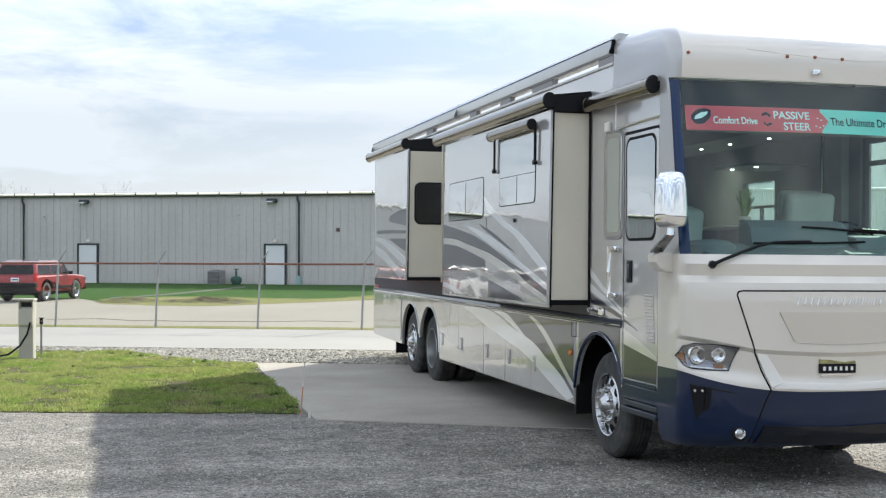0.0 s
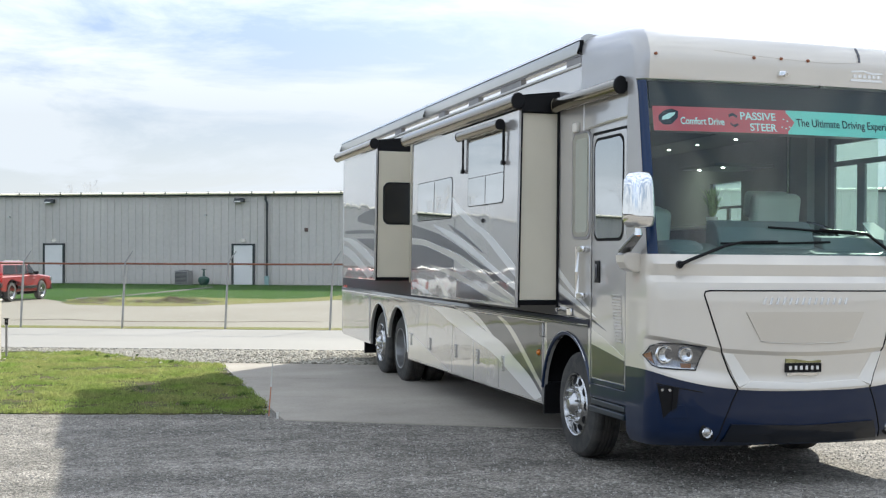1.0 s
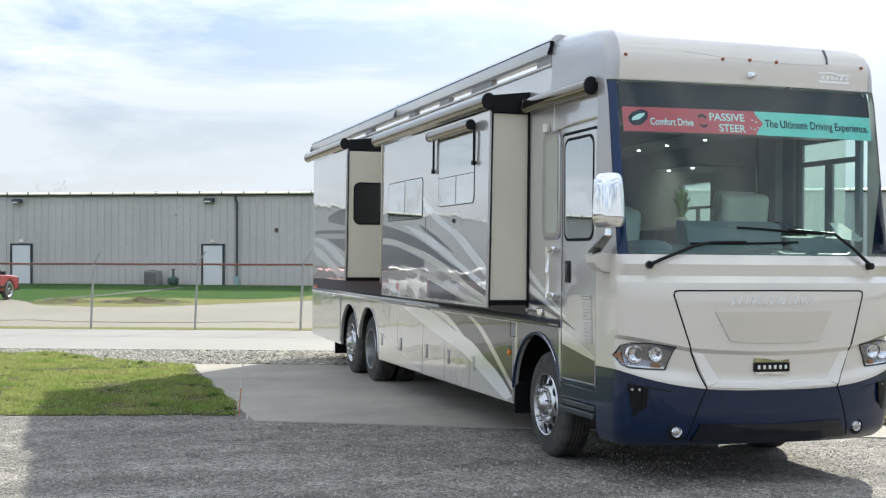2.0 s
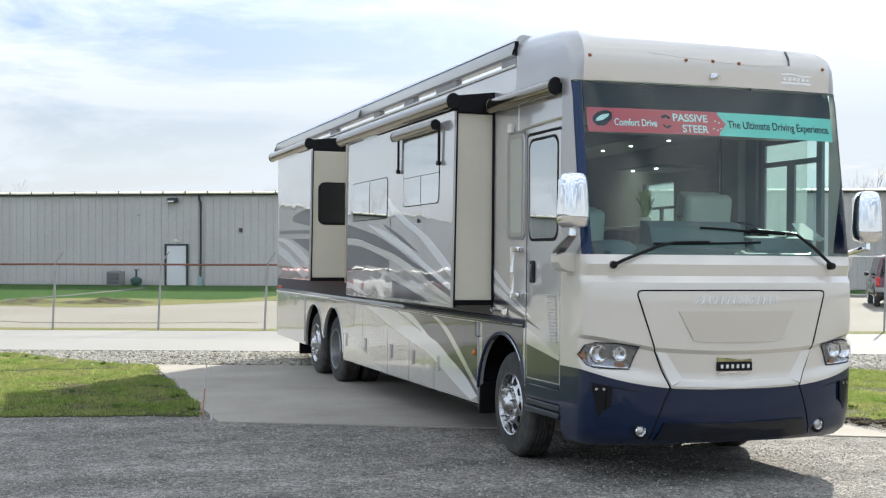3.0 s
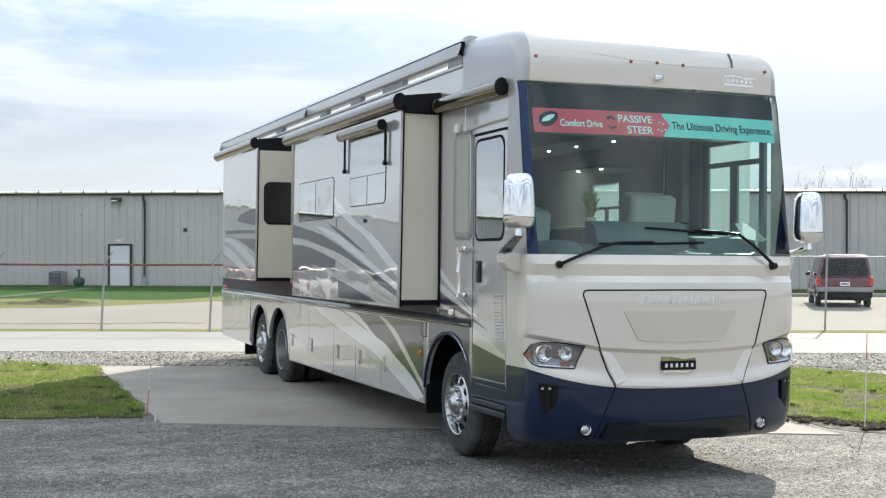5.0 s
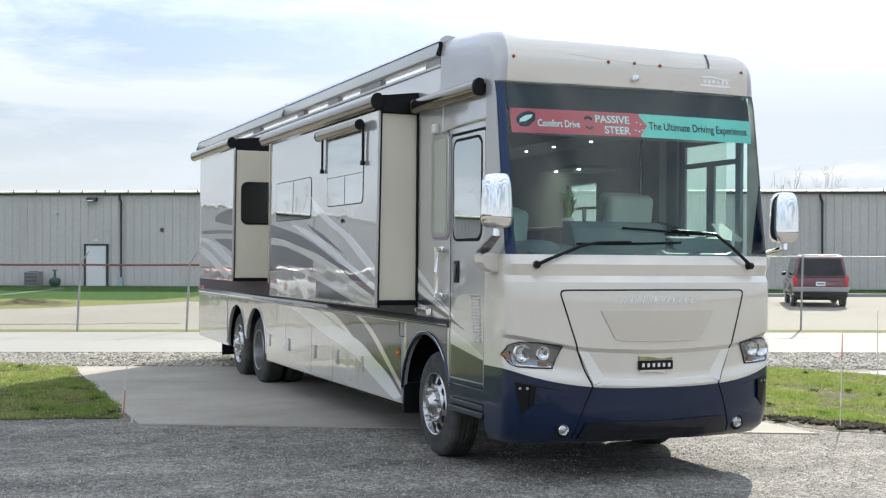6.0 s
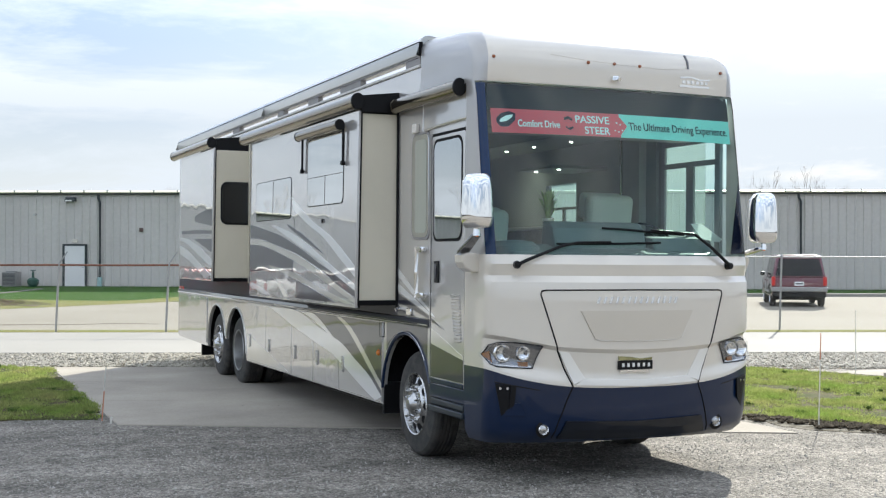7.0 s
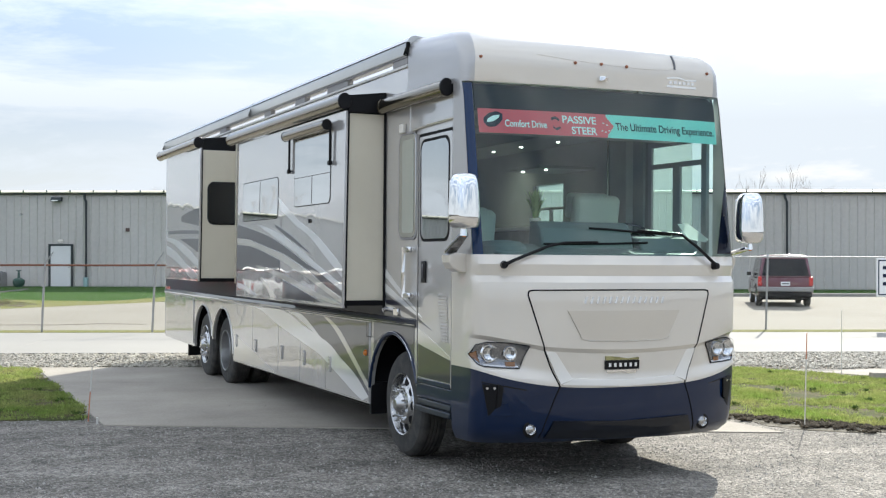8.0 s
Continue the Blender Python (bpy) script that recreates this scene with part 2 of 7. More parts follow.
M_DIMAMBER = material("smoked_amber_lens", (0.26, 0.11, 0.035), 0.15, 0, 0.1, 40, 300, 0, 0.5)
M_AMBER = material("amber_lens", (0.70, 0.20, 0.02), 0.2, 0, 0.1, 40, 300, 0, 0.5)
M_REDLENS = material("red_lens", (0.55, 0.015, 0.015), 0.2, 0, 0.1, 40, 300, 0, 0.5)
M_ORANGE = material("orange_marker", (0.30, 0.10, 0.04), 0.3, 0, 0.1, 40, 300)
M_CREAM = material("cream_leather", (0.76, 0.72, 0.64), 0.5, 0, 0.06, 6, 150, 0.08)
M_DASH = material("grey_dash_vinyl", (0.13, 0.13, 0.125), 0.55, 0, 0.08, 6, 200, 0.08)
M_DASHPOST = material("taupe_post_vinyl", (0.40, 0.37, 0.33), 0.6, 0, 0.08, 6, 200, 0.05)
M_WOOD = material("cabinet_wood", (0.33, 0.29, 0.24), 0.4, 0, 0.2, 6, 60, 0.05, 0.3)
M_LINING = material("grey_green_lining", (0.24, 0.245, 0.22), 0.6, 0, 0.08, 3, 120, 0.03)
M_INNER = material("interior_vinyl", (0.64, 0.62, 0.56), 0.6, 0, 0.06, 3, 120, 0.03)
M_FLOORTILE = material("interior_floor_tile", (0.30, 0.27, 0.23), 0.3, 0, 0.12, 5, 60, 0.03)
M_LAMP = material("downlight_glow", (0.9, 0.85, 0.75), 0.4, 0, 0.02, 5, 50, emit=1.7)
M_RED = material("red_print", (0.74, 0.075, 0.10), 0.45, 0, 0.05, 4, 100)
M_TEAL = material("teal_print", (0.28, 0.68, 0.61), 0.45, 0, 0.05, 4, 100)
M_WHITEPRINT = material("white_print", (0.85, 0.85, 0.85), 0.5, 0, 0.03, 4, 100)
M_DARKPRINT = material("charcoal_print", (0.003, 0.006, 0.018), 0.15, 0, 0.1, 4, 100, spec=0.25)

M_GRAVEL = gravel("packed_grey_gravel")
M_PAD = material("weathered_concrete", (0.41, 0.375, 0.32), 0.9, 0, 0.12, 0.7, 45, 0.12, second=(0.285, 0.258, 0.22), amount=0.9, spec=0.1)
M_ROAD = material("pale_concrete_road", (0.325, 0.312, 0.285), 0.85, 0, 0.07, 0.35, 30, 0.1, second=(0.29, 0.278, 0.252), amount=0.9, spec=0.1)
M_LOT = material("pale_lot_concrete", (0.28, 0.26, 0.215), 0.9, 0, 0.10, 0.25, 20, 0.15, second=(0.24, 0.22, 0.18), amount=0.9, spec=0.1)
M_SOIL = material("earth_under_grass", (0.045, 0.062, 0.016), 0.95, 0, 0.4, 2.2, 40, 0.6, second=(0.12, 0.098, 0.058), amount=0.8, spec=0.05)
M_TURF = material("mown_turf", (0.028, 0.075, 0.012), 0.95, 0, 0.35, 0.5, 14, 0.5, second=(0.045, 0.09, 0.018), amount=0.7, spec=0.03)
M_VERGE = material("pale_verge_grass", (0.15, 0.17, 0.05), 0.95, 0, 0.3, 0.6, 12, 0.5, second=(0.20, 0.18, 0.085), amount=0.8, spec=0.03)
M_PATH = material("shaded_path_concrete", (0.16, 0.155, 0.145), 0.9, 0, 0.12, 1.0, 30, 0.1, spec=0.05)
M_SHADE = material("pale_window_shade", (0.40, 0.41, 0.34), 0.5, 0, 0.05, 3, 100, 0, 0.6)
M_BLADE = material("grass_blade", (0.185, 0.27, 0.055), 0.6, 0, 0.35, 1.3, 9, 0, second=(0.31, 0.31, 0.12), amount=0.8, random_tint=0.6, spec=0.2)
blade_nodes, blade_links = M_BLADE.node_tree.nodes, M_BLADE.node_tree.links
blade_thin, blade_mix = blade_nodes.new("ShaderNodeBsdfTranslucent"), blade_nodes.new("ShaderNodeMixShader")
blade_links.new(blade_nodes["Principled BSDF"].inputs["Base Color"].links[0].from_socket, blade_thin.inputs["Color"])
blade_mix.inputs["Fac"].default_value = 0.50
blade_links.new(blade_nodes["Principled BSDF"].outputs["BSDF"], blade_mix.inputs[1])
blade_links.new(blade_thin.outputs["BSDF"], blade_mix.inputs[2])
blade_links.new(blade_mix.outputs["Shader"], blade_nodes["Material Output"].inputs["Surface"])
M_STONE = material("river_stone", (0.46, 0.425, 0.35), 0.85, 0, 0.2, 3.0, 40, 0.3, random_tint=0.45)
M_CHIP = material("gravel_chip", (0.28, 0.265, 0.24), 0.9, 0, 0.2, 3.0, 60, 0.2, random_tint=0.7)
M_DIRT = material("bare_dirt", (0.17, 0.145, 0.11), 0.95, 0, 0.3, 2.0, 30, 0.5, spec=0.05)
M_CLOD = material("dark_earth_clod", (0.085, 0.07, 0.05), 0.95, 0, 0.35, 9.0, 60, 0.4, random_tint=0.5, spec=0.05)
# the cap's pearl made paler, for sky reflected in the angled facets
M_FACET = material("pearl_silver_paint", (0.74, 0.70, 0.63), 0.3, 0.15, 0.03, 1.5, 300, 0, 1.0)
M_WIRE = material("dull_fence_wire", (0.45, 0.45, 0.44), 0.6, 0.2)
M_STEEL = material("galvanised_steel", (0.36, 0.36, 0.355), 0.5, 0.7, 0.12, 6, 80, 0.05)
M_RUST = material("rusty_rail", (0.20, 0.085, 0.05), 0.75, 0.3, 0.25, 4, 60, 0.1)
M_SIDING = material("grey_steel_siding", (0.56, 0.53, 0.50), 0.5, 0.0, 0.05, 0.3, 6, 0.02, second=(0.52, 0.49, 0.46), random_tint=0.06)
M_TRIM = material("dark_green_trim", (0.025, 0.032, 0.035), 0.5, 0, 0.1, 2, 40)
M_EAVE = material("cream_eave_flashing", (0.86, 0.79, 0.60), 0.5, 0, 0.08, 1, 30)
M_DOOR = material("pale_steel_door", (0.74, 0.73, 0.72), 0.5, 0, 0.05, 1, 30)
M_BARK = material("grey_bark", (0.34, 0.31, 0.285), 0.9, 0, 0.25, 4, 40, 0.3)
M_WOODS = material("bare_far_woods", (0.16, 0.145, 0.13), 0.95, 0, 0.35, 0.4, 4, 0.0, random_tint=0.3)
M_PEDESTAL = material("tan_pedestal_plastic", (0.46, 0.43, 0.35), 0.6, 0, 0.08, 4, 60, 0.03)
M_REDCAR = material("red_car_paint", (0.30, 0.012, 0.012), 0.3, 0.1, 0.06, 1, 100, 0, 1.0)
M_WINE = material("burgundy_car_paint", (0.115, 0.02, 0.036), 0.3, 0.2, 0.06, 1, 100, 0, 1.0)
M_WHITECAR = material("white_car_paint", (0.72, 0.72, 0.70), 0.3, 0, 0.03, 1, 100, 0, 1.0)
M_GREYTRIM = material("grey_bumper_trim", (0.26, 0.25, 0.245), 0.5, 0.1, 0.08, 3, 60)
M_LEAF = material("house_plant_leaf", (0.42, 0.56, 0.24), 0.5, 0, 0.2, 8, 60, random_tint=0.3)
M_GREEN = material("dark_green_enamel", (0.015, 0.07, 0.05), 0.45, 0, 0.1, 5, 60)


# ======== mesh helpers ========
def bx(x0, x1, y0, y1, z0, z1, bev=0.0, seg=2):
    bm = bmesh.new()
    bmesh.ops.create_cube(bm, size=1.0, matrix=Matrix.Translation(((x0 + x1) / 2, (y0 + y1) / 2, (z0 + z1) / 2)) @ Matrix.Diagonal((abs(x1 - x0), abs(y1 - y0), abs(z1 - z0), 1)))
    if bev:
        bmesh.ops.bevel(bm, geom=bm.edges[:], offset=bev, segments=seg, profile=0.5, affect="EDGES")
    return bm


def cyl(p0, p1, r0, r1=None, n=24, bev=0.0):
    p0, p1 = Vector(p0), Vector(p1)
    d = p1 - p0
    bm = bmesh.new()
    m = Matrix.Translation((p0 + p1) / 2) @ d.to_track_quat("Z", "Y").to_matrix().to_4x4()
    bmesh.ops.create_cone(bm, cap_ends=True, segments=n, radius1=r0, radius2=r0 if r1 is None else r1, depth=d.length, matrix=m)
    if bev:
        rims = [e for e in bm.edges if any(len(f.verts) > 4 for f in e.link_faces)]
        bmesh.ops.bevel(bm, geom=rims, offset=bev, segments=2, profile=0.5, affect="EDGES")
    return bm


def lathe(profile, centre, n=40, axis="x"):
    """Turn (along, radius) pairs round an axis through centre; the profile is closed by its own ends."""
    bm = bmesh.new()
    rings = []
    for i in range(n):
        a = 2 * math.pi * i / n
        ring = []
        for u, r in profile:
            c, s = r * math.cos(a), r * math.sin(a)
            p = (u, c, s) if axis == "x" else ((c, u, s) if axis == "y" else (c, s, u))
            ring.append(bm.verts.new(Vector(p) + Vector(centre)))
        rings.append(ring)
    for i in range(n):
        a, b = rings[i], rings[(i + 1) % n]
        for j in range(len(profile) - 1):
            bm.faces.new((a[j], a[j + 1], b[j + 1], b[j]))
    bmesh.ops.remove_doubles(bm, verts=bm.verts[:], dist=1e-5)
    bmesh.ops.recalc_face_normals(bm, faces=bm.faces[:])
    return bm


def tube(points, r, n=8, taper=None):
    """A round rod along points."""
    bm = bmesh.new()
    pts = [Vector(p) for p in points]
    rings = []
    for i, p in enumerate(pts):
        d = (pts[min(i + 1, len(pts) - 1)] - pts[max(i - 1, 0)]).normalized()
        q = d.to_track_quat("Z", "Y")
        rr = r if taper is None else r + (taper - r) * i / (len(pts) - 1)
        rings.append([bm.verts.new(p + q @ Vector((rr * math.cos(2 * math.pi * k / n), rr * math.sin(2 * math.pi * k / n), 0))) for k in range(n)])
    for a, b in zip(rings, rings[1:]):
        for k in range(n):
            bm.faces.new((a[k], a[(k + 1) % n], b[(k + 1) % n], b[k]))
    bm.faces.new(rings[0][::-1])
    bm.faces.new(rings[-1])
    bmesh.ops.recalc_face_normals(bm, faces=bm.faces[:])
    return bm


def prism(poly, a, b, axis="x", bev=0.0):
    """Extrude a polygon of the other two axes from a to b along axis."""
    bm = bmesh.new()
    put = {"x": lambda u, v, w: (w, u, v), "y": lambda u, v, w: (u, w, v), "z": lambda u, v, w: (u, v, w)}[axis]
    lo, hi = [bm.verts.new(put(u, v, a)) for u, v in poly], [bm.verts.new(put(u, v, b)) for u, v in poly]
    caps = [bm.faces.new(lo), bm.faces.new(hi)]
    for i in range(len(poly)):
        j = (i + 1) % len(poly)
        bm.faces.new((lo[i], lo[j], hi[j], hi[i]))
    bmesh.ops.recalc_face_normals(bm, faces=bm.faces[:])
    if bev:
        bmesh.ops.bevel(bm, geom=[e for f in caps for e in f.edges], offset=bev, segments=2, profile=0.5, affect="EDGES")
    return bm


def join(*bms):
    out = bmesh.new()
    for b in bms:
        tmp = bpy.data.meshes.new("tmp")
        b.to_mesh(tmp)
        b.free()
        out.from_mesh(tmp)
        bpy.data.meshes.remove(tmp)
    return out


def moved(bm, m):
    bmesh.ops.transform(bm, matrix=m, verts=bm.verts[:])
    return bm


def mesh_of(name, bm, mat, smooth=20):
    me = bpy.data.meshes.new(name)
    if smooth:
        lim = radians(smooth)
        for f in bm.faces:
            f.smooth = True
        for e in bm.edges:
            e.smooth = len(e.link_faces) == 2 and e.calc_face_angle(0.0) < lim
    bm.to_mesh(me)
    bm.free()
    me.materials.append(mat)
    return me


def part(name, bm, mat, parent, label="", smooth=20):
    ob = new(name, mesh_of(name, bm, mat, smooth))
    ob.parent = parent
    if label:
        tagged(ob, label)
    return ob


def thing(name, label, category, m=None, group="", kind=""):
    ob = new(name)
    ob.empty_display_size = 0.2
    if m is not None:
        ob.matrix_world = m
    return tagged(ob, label, category, group, kind)


def solid(name, bm, mat, label, category, kind="", group="", smooth=20):
    return tagged(new(name, mesh_of(name, bm, mat, smooth)), label, category, group, kind)


def pydata(name, verts, faces, mat, smooth=False):
    me = bpy.data.meshes.new(name)
    me.from_pydata(verts, [], faces)
    if smooth:
        me.polygons.foreach_set("use_smooth", [True] * len(me.polygons))
    me.materials.append(mat)
    me.update()
    return me


def arc(cx, cz, r, a0, a1, n=14):
    return [(cx + r * math.cos(radians(a0 + (a1 - a0) * i / n)), cz + r * math.sin(radians(a0 + (a1 - a0) * i / n))) for i in range(n + 1)]


def rounded(y0, y1, z0, z1, r, n=5):
    """A rounded rectangle as a polygon."""
    out = []
    for cx, cz, a in ((y1 - r, z1 - r, 0), (y0 + r, z1 - r, 90), (y0 + r, z0 + r, 180), (y1 - r, z0 + r, 270)):
        out += arc(cx, cz, r, a, a + 90, n)
    return out


def oval(cx, cz, rx, rz, n=24):
    return [(cx + rx * math.cos(2 * math.pi * k / n), cz + rz * math.sin(2 * math.pi * k / n)) for k in range(n)]


def lerp_table(table, z):
    return float(np.interp(z, [a for a, _ in table], [b for _, b in table]))


# ======== ground ========
SITE = pose(-.20, -.53, 0, 0, 0, -20.5)          # axes of the road and the strips beside it
BLD = pose(19.7, 51.25, 0, 0, 0, -27.0)    # axes of the warehouse wall


def sheet(name, poly, z0, z1, mat, label, category, m=None, bev=0.0):
    bm = prism(poly, z0, z1, "z", bev)
    if m is not None:
        moved(bm, m)
    return solid(name, bm, mat, label, category, "structure", smooth=0)


def ground_sheet():
    bm = bmesh.new()
    ring = [(-1500, -1500), (1500, -1500), (1500, 1500), (-1500, 1500)]
    bm.faces.new([bm.verts.new((x, y, 0)) for x, y in ring])
    return solid("ground", bm, M_GRAVEL, "packed grey gravel ground reaching to the horizon", "ground", "structure", smooth=0)


ground_sheet()
LEFT_GRASS = [(-16, 9.3), (-11, 7.75), (-7.07, 6.51), (-5.38, 6.02), (-4.3, 5.75), (-3.70, 5.55), (-3.60, 6.6), (-3.60, 12.3), (-4.24, 12.7), (-5.02, 14.0), (-5.6, 15.27), (-7.94, 16.2), (-11.85, 17.7), (-17.7, 19.85)]
RIGHT_GRASS = [(3.45, 3.25), (3.66, 2.91), (4.05, 2.25), (4.3, 1.62), (4.75, 1.1), (6.5, 0.1), (9.0, -1.2), (13, -3.2), (15.5, 0.5), (11.0, 3.9), (8.45, 5.75), (7.95, 6.75), (7.45, 7.75), (7.15, 8.25), (5.2, 9.1), (3.35, 9.9)]


def inside(p, poly):
    x, y, hit = p[0], p[1], False
    for (x0, y0), (x1, y1) in zip(poly, poly[1:] + poly[:1]):
        if (y0 > y) != (y1 > y) and x < (x1 - x0) * (y - y0) / (y1 - y0) + x0:
            hit = not hit
    return hit


def ragged(poly, step, size, seed):
    """The outline of a lawn, with an uneven edge."""
    rng = random.Random(seed)
    out = []
    for (x0, y0), (x1, y1) in zip(poly, poly[1:] + poly[:1]):
        n = max(1, int(math.hypot(x1 - x0, y1 - y0) / step))
        for i in range(n):
            k = i / n
            out.append((x0 + (x1 - x0) * k + rng.uniform(-size, size), y0 + (y1 - y0) * k + rng.uniform(-size, size)))
    return out


sheet("lawn_soil", ragged(LEFT_GRASS, 0.14, 0.055, 3), -0.05, 0.010, M_SOIL, "uneven lawn beside the concrete pad", "lawn")
sheet("lawn_soil", ragged(RIGHT_GRASS, 0.14, 0.055, 4), -0.05, 0.010, M_SOIL, "sunlit lawn beside the concrete pad", "lawn")

pad = thing("parking_pad", "weathered concrete parking pad under the motorhome", "pavement", kind="structure")
PAD_LEFT, PAD_RIGHT = -3.58, 3.12
pad_cuts = [0.0, 0.33, 0.66, 1.0]
for row in range(3):
    for col in range(2):
        xa, xb = (PAD_LEFT, -0.25) if col == 0 else (-0.25, PAD_RIGHT)
        edge = []
        for x, side in ((xa, 0), (xb, 0), (xb, 1), (xa, 1)):
            y_front, y_back = 4.98 - 0.505 * (x + 3.58), 12.5 - 0.40 * (x + 3.58)
            k = pad_cuts[row + side]
            edge.append((x + (0.006 if x == xa else -0.006), y_front + (y_back - y_front) * k + (0.006 if side == 0 else -0.006)))
        part("concrete_slab", prism(edge, -0.08, 0.012, "z", 0.004), M_PAD, pad, smooth=0)

road = thing("road", "pale concrete service road across the site", "road", SITE, kind="structure")
for i in range(-14, 18):
    part("road_slab", prism([(i * 4.6 + 0.002, 13.75), (i * 4.6 + 4.598, 13.75), (i * 4.6 + 4.598, 19.6), (i * 4.6 + 0.002, 19.6)], -0.08, 0.03, "z", 0.004), M_ROAD, road, smooth=0)
sheet("rock_bed", [(-24, 10.6), (24, 10.6), (24, 13.74), (-24, 13.74)], -0.05, 0.004, M_DIRT, "dirt bed under the river stones", "gravel", SITE)
sheet("fence_verge", [(-50, 19.61), (70, 19.61), (70, 20.45), (-50, 20.45)], -0.05, 0.035, M_VERGE, "thin strip of worn grass under the fence", "lawn", SITE)
lot_edge = [(-60, 20.46), (90, 20.46), (90, 43.0), (13, 43.2), (10, 41), (-10.4, 37.4), (-12.1, 35.0), (-13.7, 32.8), (-14.8, 31.8), (-16.3, 31.6), (-17.5, 32.1), (-18.9, 32.7), (-19.8, 34.5), (-21.6, 37.0), (-60, 37.0)]
sheet("car_park", lot_edge, -0.05, 0.022, M_LOT, "pale worn concrete car park behind the fence", "pavement", SITE)
sheet("warehouse_lawn", [(-90, 30.6), (13.0, 30.6), (13.0, 43.5), (110, 43.5), (110, 75), (-90, 75)], -0.05, 0.014, M_TURF, "green lawn in front of the warehouse", "lawn", SITE)
sheet("kerb", [(13.0, 43.05), (90, 43.05), (90, 43.35), (13.0, 43.35)], -0.05, 0.16, M_ROAD, "concrete kerb along the car park", "kerb", SITE, 0.02)
sheet("footpath", [(-20.4, 37.1), (-20.0, 38.9), (-19.6, 41.2), (-19.2, 48.4), (-19.2, 52.5), (-19.6, 53.9), (-19.6, 49.6), (-19.9, 42.1), (-20.2, 39.6), (-20.7, 37.8)], -0.05, 0.03, M_PATH, "narrow concrete footpath to the warehouse door", "pavement", SITE)
sheet("neighbour_pad", [(8.02, 7.0), (8.45, 6.0), (11.2, 4.2), (16, 1.2), (18, 4.0), (13.6, 5.6), (9.3, 7.05)], -0.05, 0.012, M_PAD, "concrete pad of the next parking bay", "pavement")
sheet("lawn_verge", ragged([(-20.6, 36.5), (-19.9, 37.4), (-18.9, 39.3), (-17.7, 39.8), (-15.3, 38.9), (-12.8, 38.1), (-11.8, 38.9), (-11.0, 42.1), (-10.3, 44.3), (-9.5, 38.7), (-10.4, 37.2), (-12.1, 34.7), (-13.6, 32.6), (-14.7, 31.6), (-16.3, 31.4), (-17.4, 31.9), (-18.9, 32.4)], 0.6, 0.12, 5), -0.05, 0.026, M_VERGE, "sunlit pale grass at the edge of the car park", "lawn", SITE)
for patch in ([(-19.2, 34.1), (-19.7, 36.1), (-19.4, 36.7), (-18.4, 35.2), (-17.8, 33.3), (-18.4, 33.2)], [(-17.6, 35.3), (-17.7, 36.9), (-15.8, 36.6), (-14.5, 35.2), (-14.1, 33.5), (-14.9, 33.6), (-16.1, 34.0)]):
    sheet("dirt_patch", ragged(patch, 0.6, 0.25, 8), -0.05, 0.034, M_DIRT, "bare muddy patch at the edge of the lawn", "dirt", SITE)
crack = [(-16.6, 22.9), (-15.5, 23.5), (-14.2, 22.8), (-12.5, 22.7), (-10.5, 22.8), (-9.4, 23.4), (-8.1, 23.0)]
sheet("lot_crack", ragged([(u, v - .12) for u, v in crack] + [(u, v + .12) for u, v in crack[::-1]], 0.5, 0.10, 21), -0.05, 0.0265, M_DIRT, "long dirt-filled crack across the car park", "crack", SITE)




def mound(u0, u1, v0, v1, high, seed, label):
    """A low heap of torn, half grown-over earth in the road's axes."""
    nu, nv = int((u1 - u0) / .09), int((v1 - v0) / .09)
    vs, fs = [], []
    for i in range(nu + 1):
        for j in range(nv + 1):
            a, b = 2 * i / nu - 1, 2 * j / nv - 1
            u, v = u0 + (u1 - u0) * i / nu, v0 + (v1 - v0) * j / nv
            lump = .5 + .9 * noise.noise(Vector((u * 1.1, v * 1.1, seed))) + .6 * noise.noise(Vector((u * 4, v * 4, seed + 3)))
            vs.append(tuple(SITE @ Vector((u, v, .02 + high * max(0, 1 - a * a - b * b) * max(0, lump)))))
    for i in range(nu):
        for j in range(nv):
            k = i * (nv + 1) + j
            fs.append((k, k + nv + 1, k + nv + 2, k + 1))
    tagged(new("earth_mound", pydata("earth_mound", vs, fs, M_MUD, True)), label, "dirt", kind="structure")


M_MUD = material("muddy_grass", (0.085, 0.068, 0.042), 0.95, 0, 0.35, 2.4, 9, 0.5, second=(0.13, 0.14, 0.05), amount=0.5, spec=0.05)
mound(-19.9, -17.6, 33.2, 36.6, .16, 3, "low muddy mound at the edge of the lawn")
mound(-17.7, -14.0, 33.6, 36.6, .20, 7, "broad muddy mound with patches of grass")

